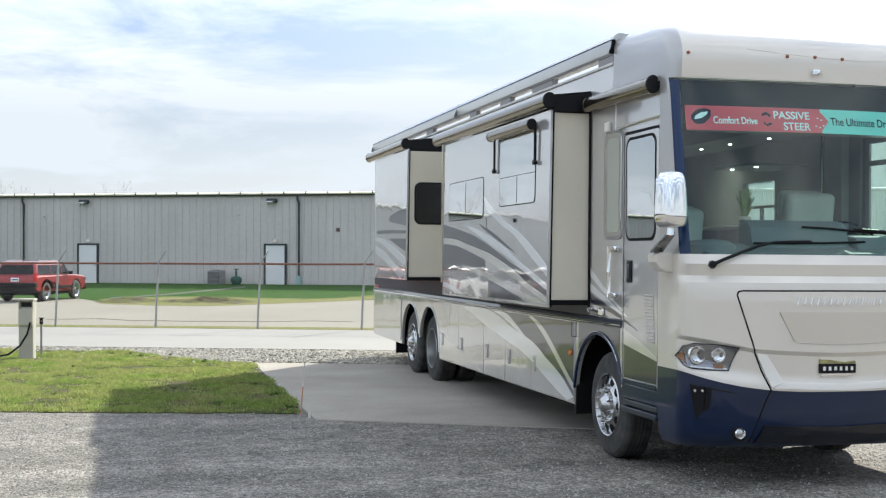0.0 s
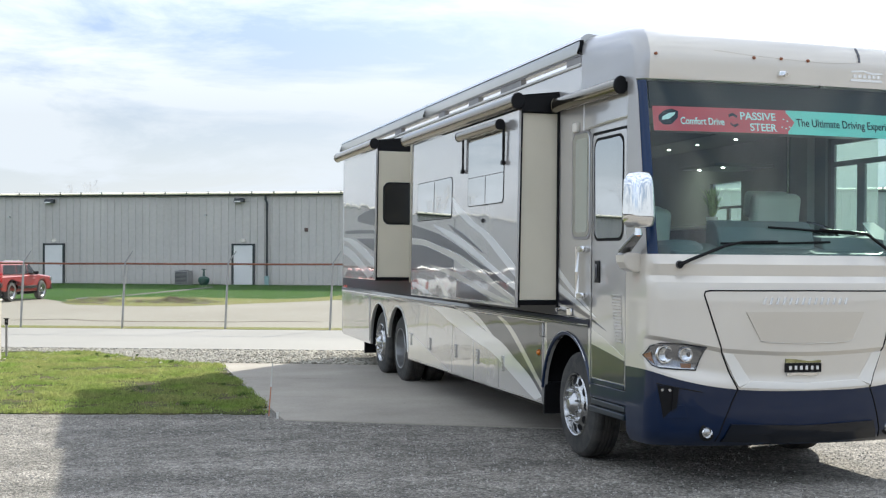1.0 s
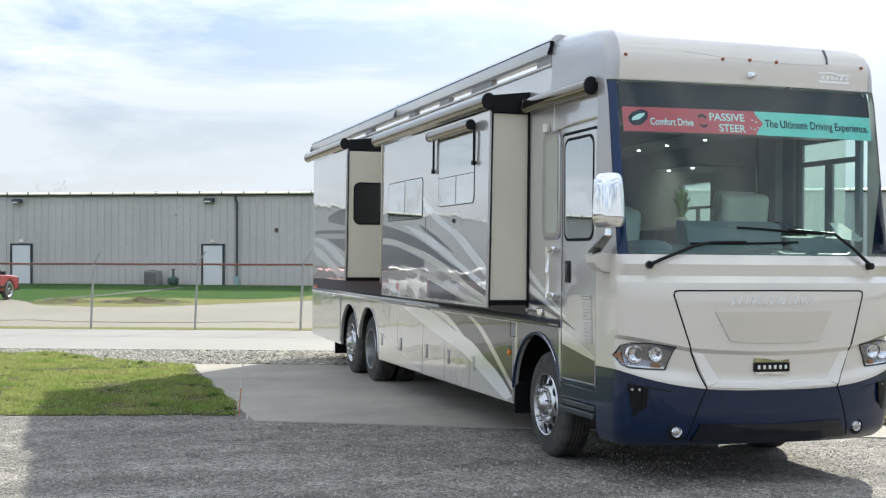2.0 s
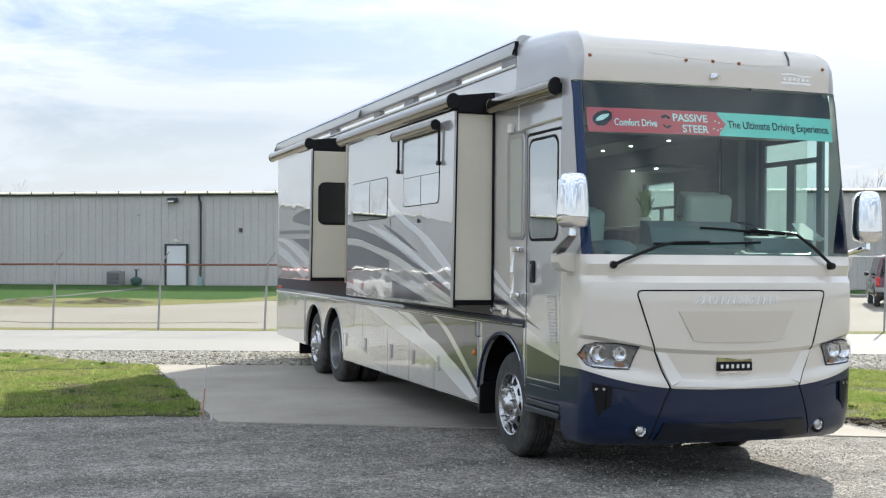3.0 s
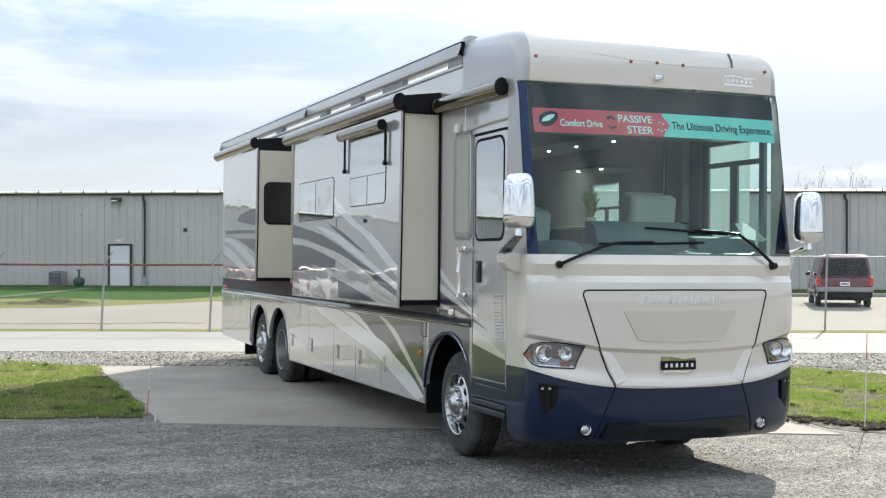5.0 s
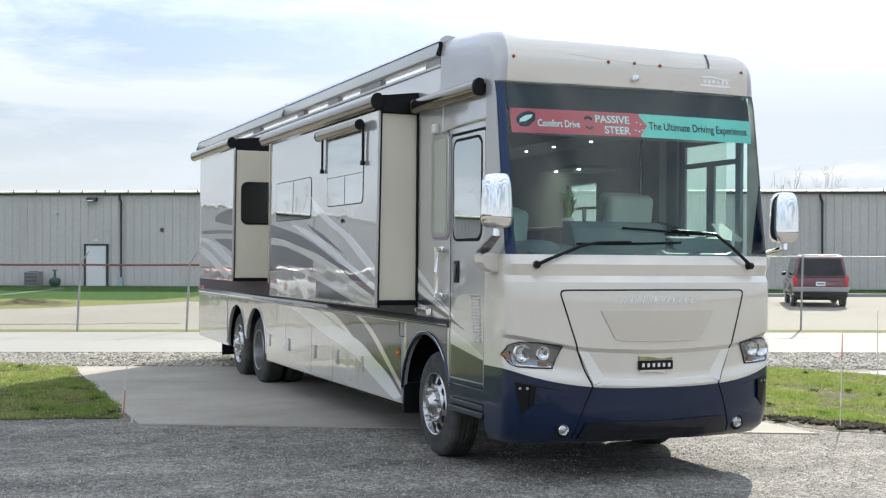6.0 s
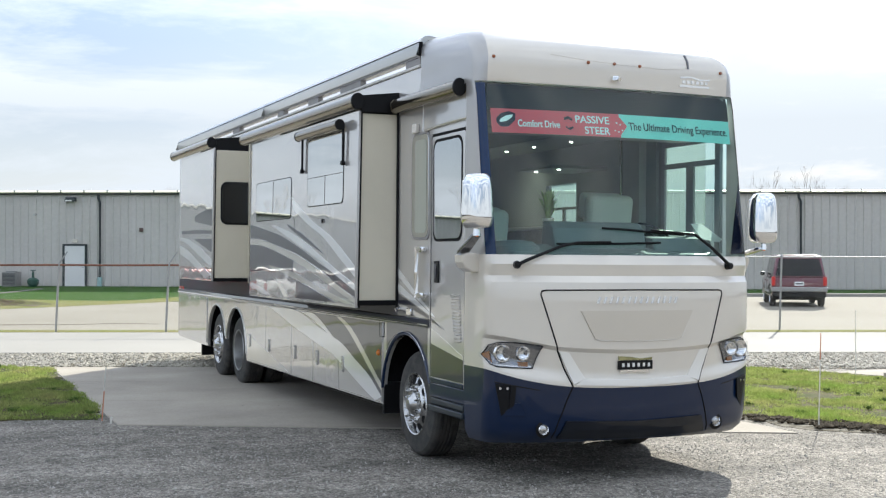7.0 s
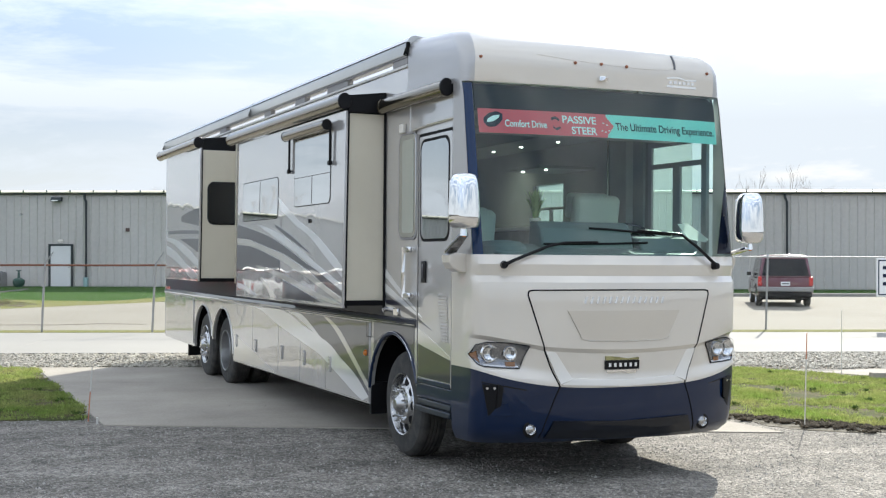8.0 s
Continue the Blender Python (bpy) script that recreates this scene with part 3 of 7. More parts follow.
# ======== warehouse ========
def warehouse():
    house = thing("warehouse", "long grey ribbed steel warehouse with a low eave", "building", BLD)
    H, U0, U1 = 5.02, -82.0, 60.0
    part("wall", bx(U0, U1, 0.08, 0.3, 0, H - 0.02), M_SIDING, house)
    part("wall", bx(U0, U0 + 0.2, 0.31, 30, 0, H), M_SIDING, house)
    part("wall", bx(U1 - 0.2, U1, 0.31, 30, 0, H), M_SIDING, house)
    part("wall", bx(U0, U1, 30.01, 30.2, 0, H), M_SIDING, house)
    part("roof", prism([(-0.15, H + 0.02), (15, H + 0.42), (30.4, H + 0.02), (30.4, H - 0.06), (15, H + 0.32), (-0.15, H - 0.06)], U0 - 0.1, U1 + 0.1), M_EAVE, house)
    part("eave_flashing", prism([(-0.20, H - 0.04), (-0.20, H + 0.005), (0.28, H + 0.09), (0.28, H - 0.04)], U0, U1), M_EAVE, house, "cream eave flashing", smooth=0)
    part("gutter", prism([(-0.10, H - 0.13), (-0.10, H - 0.045), (0.07, H - 0.045), (0.07, H - 0.13)], U0, U1), M_TRIM, house, "dark gutter line under the eave", smooth=0)
    clip = mesh_of("roof_clip", bx(-0.03, 0.03, -0.235, -0.201, 4.985, 5.12, 0.004, 1), M_TRIM)
    rib_pitch, ribs = 0.42, 3
    prof = []
    for k in range(ribs):
        a = k * rib_pitch
        prof += [(a, 0.0), (a + 0.15, 0.0), (a + 0.185, -0.055), (a + 0.225, -0.055), (a + 0.26, 0.0), (a + 0.40, 0.0)]
    prof.append((ribs * rib_pitch, 0.0))
    bm = bmesh.new()
    lo, hi = [bm.verts.new((x, y, 0.05)) for x, y in prof], [bm.verts.new((x, y, H - 0.17)) for x, y in prof]
    for i in range(len(prof) - 1):
        bm.faces.new((lo[i], lo[i + 1], hi[i + 1], hi[i]))
    panel = mesh_of("wall_panel", bm, M_SIDING, 0)
    u = U0
    while u < U1 - 1:
        ob = new("wall_panel", panel)
        ob.parent = house
        ob.location = (u, 0.06, 0)
        c = new("roof_clip", clip)
        c.parent = house
        c.location = (u, 0, 0)
        u += rib_pitch * ribs
    for ud, hinge in ((-31.45, 1), (-20.17, 1)):
        d = part("door", bx(ud + 0.06, ud + 1.15, -0.03, 0.0, 0.02, 2.16, 0.008, 1), M_DOOR, house, "pale steel door, shut")
        part("door_frame", join(bx(ud - 0.06, ud + 0.055, -0.045, 0.03, 0, 2.26), bx(ud + 1.155, ud + 1.27, -0.045, 0.03, 0, 2.26), bx(ud + 0.0555, ud + 1.1545, -0.045, 0.03, 2.165, 2.26)), M_TRIM, d, "dark door frame")
        part("door_handle", cyl((ud + 1.06, -0.032, 1.02), (ud + 1.06, -0.09, 1.02), 0.03), M_STEEL, d)
        part("notice", bx(ud + 0.45, ud + 0.75, -0.02, 0.0, 2.32, 2.52, 0.004, 1), M_SAND, house, "small pale notice plate above the door")
    for us in (-68.2, -51.5, -34.86, -18.17, 18.34, 41.0):
        s = part("downspout", tube([(us - 0.1, -0.06, 4.86), (us - 0.09, -0.1, 4.7), (us, -0.1, 4.5), (us, -0.1, 0.5), (us, -0.1, 0.05)], 0.065, 10), M_TRIM, house, "dark downspout")
        part("spout_boot", bx(us - 0.11, us + 0.11, -0.2, 0.0, 0.0, 0.5, 0.02, 1), material("pale_blue_boot", (0.32, 0.47, 0.47), 0.6), s, "pale blue protective boot")
    for ul in (-31.04, -19.75):
        b = part("wall_lamp", prism([(-0.02, 4.52), (-0.30, 4.52), (-0.30, 4.60), (-0.16, 4.74), (-0.02, 4.74)], ul - 0.28, ul + 0.28, "x", 0.01), M_TRIM, house, "dark wall lamp under the eave")
        part("lens", bx(ul - 0.24, ul + 0.12, -0.31, -0.302, 4.53, 4.59), M_SILVER, b)
    for uv, zv in ((-33.57, 3.77), (-21.72, 3.84)):
        part("vent_pipe", cyl((uv, 0.06, zv), (uv, -0.2, zv - 0.03), 0.06, n=12), M_SILVER, house)
    part("junction_box", bx(-16.06, -15.86, -0.04, 0.04, 2.92, 3.12, 0.01, 1), material("brown_box", (0.10, 0.06, 0.05), 0.6), house)
    return house


warehouse()


def air_conditioner():
    ac = thing("air_conditioner", "dark grey outdoor air conditioner unit on the lawn", "air conditioner", BLD @ pose(-22.7, -0.75, 0.0))
    part("cabinet", bx(-0.38, 0.38, -0.38, 0.38, 0.014, 0.78, 0.03), M_GREYTRIM, ac)
    for k in range(9):
        part("louvre", bx(-0.34, 0.34, -0.40, -0.381, 0.09 + k * 0.072, 0.125 + k * 0.072, 0.004, 1), M_TRIM, ac)
    part("fan_guard", cyl((0, 0, 0.781), (0, 0, 0.81), 0.3, 0.27), M_TRIM, ac)


air_conditioner()


def backflow_valve():
    v = thing("water_valve", "dark green backflow valve standing by the wall", "valve", BLD @ pose(-21.4, -1.1, 0.0))
    part("body", lathe([(0.014, 0.0), (0.014, 0.2), (0.06, 0.22), (0.18, 0.3), (0.36, 0.31), (0.46, 0.2), (0.5, 0.0)], (0, 0, 0), 20, "z"), M_GREEN, v)
    part("stem", cyl((0, 0, 0.49), (0, 0, 0.85), 0.07, 0.05), M_GREEN, v)
    part("hand_wheel", lathe([(0.84, 0.05), (0.84, 0.13), (0.89, 0.13), (0.89, 0.05), (0.84, 0.05)], (0, 0, 0), 18, "z"), M_GREEN, v)


backflow_valve()

# ======== chain-link fence ========
near = lambda x, y, k=.978: Vector((EYE[0] + (x - EYE[0]) * k, EYE[1] + (y - EYE[1]) * k))
F0, F3, FR = near(-7.43, 24.05), near(-0.06, 21.24), near(14.47, 16.64)
left_step, right_step = (F3 - F0) / 3, (FR - F3) / 4
fence = thing("chain_link_fence", "rusty-railed chain-link fence between road and car park", "fence", kind="structure")
nodes = [F0 + left_step * k for k in range(-7, 4)] + [F3 + right_step * k for k in range(1, 15)]
for i, p in enumerate(nodes):
    armed = i < 12
    lean = 0.08 if armed else 0.05
    top = 1.64 if armed else 1.86
    along = left_step.normalized()
    post = part("post", tube([(p.x, p.y, -0.05), (p.x + lean * along.x * 0.5, p.y + lean * along.y * 0.5, 0.9), (p.x + lean * along.x, p.y + lean * along.y, top)], 0.027 if armed else 0.025, 10), M_STEEL, fence)
    if armed:
        part("barb_arm", tube([(p.x + lean * along.x, p.y + lean * along.y, top), (p.x + 0.27 * along.x, p.y + 0.27 * along.y, top + 0.28)], 0.022, 8, 0.012), M_STEEL, post)
    else:
        part("post_cap", cyl((p.x + lean * along.x, p.y + lean * along.y, top), (p.x + lean * along.x, p.y + lean * along.y, top + 0.05), 0.04, 0.015, 10), M_STEEL, post)
for i, (p, q) in enumerate(zip(nodes, nodes[1:])):
    za, zb = (1.605 if i < 11 else 1.83), (1.605 if i + 1 < 12 else 1.83)
    part("top_rail", tube([(p.x, p.y, za), ((p.x + q.x) / 2, (p.y + q.y) / 2, (za + zb) / 2 - 0.006), (q.x, q.y, zb)], 0.024 if i < 11 else 0.019, 8), M_RUST if i < 11 else M_WIRE, fence, "rusty top rail" if i < 11 else "galvanised top rail")


def chain_mesh(a, b, height, pitch=0.085, r=0.0013):
    """Diagonal wires of one stretch of chain link, as three-sided rods."""
    verts, faces = [], []
    d = b - a
    length = d.length
    e = d / length
    n = int((length + height) / pitch)
    for way in (1, -1):
        for k in range(n):
            s0, z0, s1, z1 = k * pitch - height, 0.05, k * pitch, 0.05 + height
            if s0 < 0:
                z0, s0 = z0 - s0, 0
            if s1 > length:
                z1, s1 = z1 - (s1 - length), length
            if s1 - s0 < 0.02:
                continue
            if way < 0:
                s0, s1 = length - s0, length - s1
            i = len(verts)
            for s, z in ((s0, z0), (s1, z1)):
                for ox, oz in ((0, r), (-r, -r), (r, -r)):
                    verts.append((a.x + e.x * (s + ox) - e.y * way * 0.002, a.y + e.y * (s + ox) + e.x * way * 0.002, z + oz))
            faces += [(i, i + 1, i + 4, i + 3), (i + 1, i + 2, i + 5, i + 4), (i + 2, i, i + 3, i + 5)]
    return verts, faces


for i, (p, q) in enumerate(zip(nodes, nodes[1:])):
    vs, fs = chain_mesh(p, q, 1.56 if i < 11 else 1.74, r=.0010 if i < 10 else .0013)
    net = new("wire_mesh", pydata("wire_mesh", vs, fs, M_WIRE))
    net.parent = fence

# notice board on the fence
notice = thing("fence_sign", "white notice board with a dark border on the fence", "sign", pose(16.68, 15.15, 0.84, 0, 0, -17.6))
part("board", bx(0, 0.95, -0.03, -0.005, 0, 0.96, 0.008, 1), M_WHITEPRINT, notice)
part("border", join(bx(0.04, 0.91, -0.034, -0.0305, 0.04, 0.07), bx(0.04, 0.91, -0.034, -0.0305, 0.89, 0.92), bx(0.04, 0.07, -0.034, -0.0305, 0.0705, 0.8895), bx(0.88, 0.91, -0.034, -0.0305, 0.0705, 0.8895)), M_NAVY, notice)
for k, w in enumerate((0.55, 0.6, 0.42)):
    part("text_bar", bx(0.16, 0.16 + w, -0.034, -0.0305, 0.68 - 0.2 * k, 0.77 - 0.2 * k), M_NAVY, notice)


# ======== motorhome ========
# its own axes: x across (the entry door on -x), y from the nose to the tail, z up from the tyres' contact
COACH = Matrix.Translation((-0.0155, -0.0078, 0.0087)) @ Euler((radians(-0.236), radians(0.455), 0.0)).to_matrix().to_4x4()
rv = thing("motorhome", "large beige and taupe motorhome with navy bumper and extended slide-outs", "motorhome", COACH)
SIDE, TAIL = -1.275, 13.25
NOSE_Y = [(.34, -.07), (.37, -.14), (.45, -.19), (.6, -.215), (.82, -.23), (1.15, -.235), (1.62, -.228), (1.69, -.22), (1.745, -.178), (1.84, -.185), (1.92, -.15), (3.40, .225), (3.5, .218), (3.6, .212), (3.68, .235), (3.74, .28), (3.79, .34), (3.87, .48), (3.93, .74), (3.975, 1.1), (4.005, 1.5)]
NOSE_A = [(.34, .06), (1.69, .06), (1.92, .09), (3.4, .036), (4, .03)]
NOSE_B = [(.34, .052), (1.69, .052), (1.92, .02), (3.4, .003), (4, .003)]
NOSE_W = [(.34, 1.255), (.38, 1.285), (.6, 1.30), (3.55, 1.30), (3.72, 1.288), (3.83, 1.25), (3.90, 1.19), (3.96, 1.09), (4.005, .85)]
NOSE_R = [(.3, .12), (1.9, .07), (3.3, .05), (3.6, .13), (4, .25)]


def half_width(x, z):
    """Half the cap's width; the driver's side stands out a little further."""
    return lerp_table(NOSE_W, z) + (.035 if x > 0 else 0.0)


CREASE = [(0, 1.122), (.2, 1.125), (.5, 1.138), (.75, 1.155), (1.04, 1.213), (1.2, 1.243), (1.34, 1.262)]
CREASE_IN = [(0, .020), (.6, .020), (.8, .026), (1.1, .046), (1.34, .055)]


def skirt_z(s):
    """The height at which the bumper meets the fascia, s from -1 to 1 across it."""
    return 0.803 + 0.165 * abs(s) ** 3


def tuck(x, z):
    """How far the fascia falls back under the crease that runs over the headlights."""
    zc, zs = lerp_table(CREASE, abs(x)), skirt_z(min(abs(x) / 1.3, 1.0))
    if z >= zc or z <= zs + .01:
        return 0.0
    down, up = min(1.0, (zc - z) / .035), min(1.0, (z - zs - .01) / .12)
    return lerp_table(CREASE_IN, abs(x)) * down * up * up * (3 - 2 * up)


def nose(x, z, off=0.0):
    """The point of the front cap at x and z, off metres proud of it."""
    hw, r = half_width(x, z), lerp_table(NOSE_R, z)
    ax = min(abs(x), hw)
    t = min(max(0.0, (ax - (hw - r)) / r), 1.0)
    y = lerp_table(NOSE_Y, z) + lerp_table(NOSE_A, z) * ax ** 2 + lerp_table(NOSE_B, z) * ax ** 4 + r * (1 - math.sqrt(1 - t * t)) + tuck(ax, z)
    slope = 2 * lerp_table(NOSE_A, z) * ax + 4 * lerp_table(NOSE_B, z) * ax ** 3 + (t / max(math.sqrt(1 - t * t), 0.08))
    n = Vector((math.copysign(slope, x) if x else 0.0, -1.0, 0.0)).normalized()
    return Vector((x, y, z)) + n * off


CAP_BACK = [(3.5, 1.285), (3.80, 1.285), (3.87, 1.275), (3.90, 1.262), (3.93, 1.235), (3.955, 1.20), (3.98, 1.14), (4.005, 1.0)]


def cap_grid(levels, keep, back=1.58, off=0.0, cols=64):
    """A skin of the cap: levels(k, x) gives the heights row by row; keep(row, x) says which faces stay. The sides run back to `back`."""
    bm = bmesh.new()
    rows = []
    for k in range(levels[0] + 1):
        row = []
        for i in range(cols + 1):
            s = math.sin(math.pi / 2 * (2 * i / cols - 1))
            z = levels[1](k, s)
            hw = half_width(s, z)
            row.append(bm.verts.new(nose(s * hw, z, off)))
        z0, z1 = levels[1](k, -1), levels[1](k, 1)
        if back:
            for z, x in ((z0, -1), (z1, 1)):
                p0 = nose(x * half_width(x, z), z)
                wide = x * lerp_table(CAP_BACK, z) if z > 3.5 else p0.x
                ext = [bm.verts.new((p0.x + (wide - p0.x) * q, p0.y + (max(back, p0.y + 0.02) - p0.y) * q, z)) for q in (0.35, 0.7, 1.0)]
                row = ext[::-1] + row if x < 0 else row + ext
        rows.append(row)
    for k in range(levels[0]):
        for i in range(len(rows[0]) - 1):
            c = (rows[k][i].co + rows[k + 1][i + 1].co) / 2
            if keep is None or keep(c.x, c.y, c.z):
                bm.faces.new((rows[k][i], rows[k][i + 1], rows[k + 1][i + 1], rows[k + 1][i]))
    bmesh.ops.delete(bm, geom=[v for v in bm.verts if not v.link_faces], context="VERTS")
    bmesh.ops.recalc_face_normals(bm, faces=bm.faces[:])
    return bm, rows


def fascia_level(k, s):
    """Rows of the fascia: from the bumper to the crease, over its undercut, then up to the glass."""
    zs, zc = skirt_z(s), lerp_table(CREASE, abs(s) * 1.3)
    if k <= 12:
        return zs + (zc - .035 - zs) * k / 12
    if k <= 15:
        return zc - .035 + .035 * (k - 12) / 3
    if k <= 20:
        return zc + (1.62 - zc) * (k - 15) / 5
    return (1.66, 1.69, 1.71, 1.73, 1.745, 1.77, 1.80, 1.84, 1.88, 1.92)[k - 21]


b_rows = (9, lambda k, s: 0.34 + (skirt_z(s) - 0.34) * (k / 9))
f_rows = (30, fascia_level)
g_rows = (12, lambda k, s: 1.92 + 1.48 * k / 12)
h_list = [3.40, 3.46, 3.53, 3.6, 3.65, 3.70, 3.745, 3.79, 3.83, 3.87, 3.90, 3.93, 3.955, 3.98, 4.005]
h_rows = (14, lambda k, s: h_list[k])
GLASS_L, GLASS_R = -1.29, 1.312
M_NAVYPRINT = material("navy_glass_print", (0.004, 0.022, 0.075), 0.2, 0, 0.1, 3, 100, spec=0.4)
bumper = part("front_bumper", cap_grid(b_rows, None, 0.50)[0], M_NAVY, rv, "glossy navy front bumper", 50)
M_SANDCAP = material("warm_pearl_paint", (0.60, 0.54, 0.45), 0.32, 0.1, 0.03, 1.5, 300, 0, 1.0)
fascia = part("front_fascia", cap_grid(f_rows, lambda x, y, z: abs(x) <= 1.262, 0.50, cols=96)[0], M_CAP, rv, "pearl beige front fascia", 17)
for sx in (-1, 1):
    part("corner_panel", cap_grid(f_rows, lambda x, y, z: sx * x > 1.262, 0.50, cols=96)[0], M_CAP, rv, "pearl beige painted corner", 24)
    part("windshield_pillar", cap_grid(g_rows, lambda x, y, z: x < GLASS_L if sx < 0 else x > GLASS_R, 0.50 if sx < 0 else 0.415)[0], M_CORNER, rv, "", 50)
def cap_side(x, y, z):
    return abs(x) > (half_width(x, z) - .005) * .925


hbm = cap_grid(h_rows, lambda x, y, z: not cap_side(x, y, z), 1.60)[0]
top = [hbm.verts.new(v) for v in ((-1.0, 1.58, 3.999), (1.0, 1.58, 3.999), (.84, 1.51, 4.003), (-.84, 1.51, 4.003))]
hbm.faces.new(top)
for sx in (-1, 1):
    part("cap_side", cap_grid(h_rows, lambda x, y, z: sx * x > 0 and cap_side(x, y, z), 1.60)[0], M_CORNER, rv, "silver taupe side of the roof cap", 50)
header = part("roof_cap", hbm, M_CAP, rv, "rounded beige roof cap over the windshield", 50)
wind = part("windshield", cap_grid(g_rows, lambda x, y, z: GLASS_L <= x <= GLASS_R, 0, -0.008)[0], M_WSHIELD, rv, "wide clear windshield", 50)
part("glass_border", cap_grid((24, lambda k, s: 1.92 + 1.48 * k / 24), lambda x, y, z: GLASS_L <= x <= GLASS_R and (x > 1.30 or z < 1.945 or z > 3.385), 0, -0.004, 128)[0], M_DARKPRINT, wind, "dark printed glass border")
part("pillar_print", cap_grid((24, lambda k, s: 1.92 + 1.465 * k / 24), lambda x, y, z: GLASS_L <= x < -1.222, 0, -0.0035, 128)[0], M_NAVYPRINT, wind, "navy printed band at the pillar")


def strip(name, top, bottom, off, mat, parent, label="", n=4, m=10, depth=0.03, off_end=None):
    """A panel on the nose between two polylines of (x, z), off metres proud, with its edges turned in."""
    def at(line, k):
        q = k * (len(line) - 1)
        i = min(int(q), len(line) - 2)
        (x0, z0), (x1, z1) = line[i], line[i + 1]
        return x0 + (x1 - x0) * (q - i), z0 + (z1 - z0) * (q - i)
    bm = bmesh.new()
    grid = []
    for j in range(n + 1):
        row = []
        for i in range(m + 1):
            (xa, za), (xb, zb) = at(top, i / m), at(bottom, i / m)
            k = j / n
            row.append(bm.verts.new(nose(xa + (xb - xa) * k, za + (zb - za) * k, off if off_end is None else off + (off_end - off) * i / m)))
        grid.append(row)
    for j in range(n):
        for i in range(m):
            bm.faces.new((grid[j][i], grid[j][i + 1], grid[j + 1][i + 1], grid[j + 1][i]))
    rim = [e for e in bm.edges if len(e.link_faces) == 1]
    ext = bmesh.ops.extrude_edge_only(bm, edges=rim)["geom"]
    for v in ext:
        if isinstance(v, bmesh.types.BMVert):
            v.co.y += depth
    bmesh.ops.recalc_face_normals(bm, faces=bm.faces[:])
    return part(name, bm, mat, parent, label)


def seam(path, mat, parent, r=0.006, off=0.0, name="seam", steps=8):
    pts = []
    for (x0, z0), (x1, z1) in zip(path, path[1:]):
        pts += [nose(x0 + (x1 - x0) * k / steps, z0 + (z1 - z0) * k / steps, off) for k in range(steps)]
    pts.append(nose(*path[-1], off))
    return part(name, tube(pts, r, 6), mat, parent)


seam([(-.613, .815), (-.69, .98), (-.754, 1.147), (-.83, 1.385), (-.895, 1.59), (-.885, 1.618), (-.85, 1.625), (0, 1.628), (.85, 1.625), (.885, 1.618), (.895, 1.59), (.83, 1.385), (.754, 1.147), (.69, .98), (.613, .815)], M_SEAL, fascia, 0.007)
for sx in (-1, 1):
    seam([(sx * .613, .825), (sx * .66, .72), (sx * .72, .55), (sx * .765, .39)], M_SEAL, bumper, 0.006)
    seam([(sx * .90, .797), (sx * 1.1, .833), (sx * 1.245, .862)], M_BLACK, bumper, 0.005)
    # raised facets beside the lower grille, the sky's reflection put in as paler paint
    strip("facet", [(sx * .735, 1.118), (sx * .645, 1.105)], [(sx * .612, .842), (sx * .50, .885)], 0.016, M_FACET, fascia, "sloping pearl facet, paled for the sky's reflection", 3, 4, 0.03, 0.004)
strip("lower_apron", [(-.50, .888), (0, .868), (.50, .888)], [(-.6, .835), (0, .812), (.6, .835)], 0.012, M_FACET, fascia, "", 2, 10)
strip("raised_panel", [(-.55, 1.452), (.55, 1.452)], [(-.425, 1.222), (-.35, 1.207), (0, 1.196), (.35, 1.207), (.425, 1.222)], 0.010, M_SANDCAP, fascia, "raised trapezoid panel", 4, 12)
seam([(-.43, 1.222), (-.36, 1.204), (0, 1.192), (.36, 1.204), (.43, 1.222), (.55, 1.452)], M_FACET, fascia, 0.004, 0.006, "trim_line")
strip("pillar_shade", [(1.296, 2.60), (1.30, 2.60)], [(1.09, 1.945), (1.30, 1.945)], -.004, M_DARKPRINT, wind, "dark printed lower corner", 10, 6, 0.002)
strip("visor", [(-1.20, 3.385), (1.28, 3.385)], [(-1.20, 3.15), (1.28, 3.15)], -.05, M_BLACK, wind, "dark sun visor behind the glass", 3, 24, 0.01)
strip("lower_grille", [(-.66, .535), (0, .515), (.66, .535)], [(-.72, .385), (0, .36), (.72, .385)], 0.02, M_GRILLE, bumper, "gloss black lower grille", 4, 28)
for k in range(14):           # the model's name: plain slanting chrome bars in place of lettering
    x, lean = -0.385 + k * 0.058, .008
    strip("emblem_bar", [(x - .008 + lean, 1.570), (x + .010 + lean, 1.570)], [(x - .010 - lean, 1.514), (x + .008 - lean, 1.514)], 0.010, M_SILVER, fascia, "", 1, 2, 0.010)
badge = strip("badge_plate", [(-.195, 1.03), (.135, 1.03)], [(-.195, .955), (.135, .955)], 0.020, M_BLACK, fascia, "black badge plate with chrome ends", 1, 4)
strip("badge_crest", [(-.19, 1.068), (-.09, 1.062), (.03, 1.045), (.13, 1.055)], [(-.19, 1.034), (.13, 1.034)], 0.020, M_CREST, fascia, "chrome crest", 1, 6)
for k in range(6):
    strip("badge_bar", [(-.165 + k * .050, 1.009), (-.143 + k * .050, 1.009)], [(-.165 + k * .050, .977), (-.143 + k * .050, .977)], 0.025, M_SILVER, badge, "", 1, 2)
strip("badge_crest", [(-.18, .951), (-.08, .951), (.03, .951), (.10, .951)], [(-.18, .925), (-.08, .938), (.03, .925), (.10, .930)], 0.020, M_CHROME, fascia, "", 1, 6)
crest = strip("roof_badge", [(.70, 3.475), (1.03, 3.475)], [(.70, 3.455), (1.03, 3.455)], 0.004, M_SILVER, header, "silver badge outline", 1, 4)
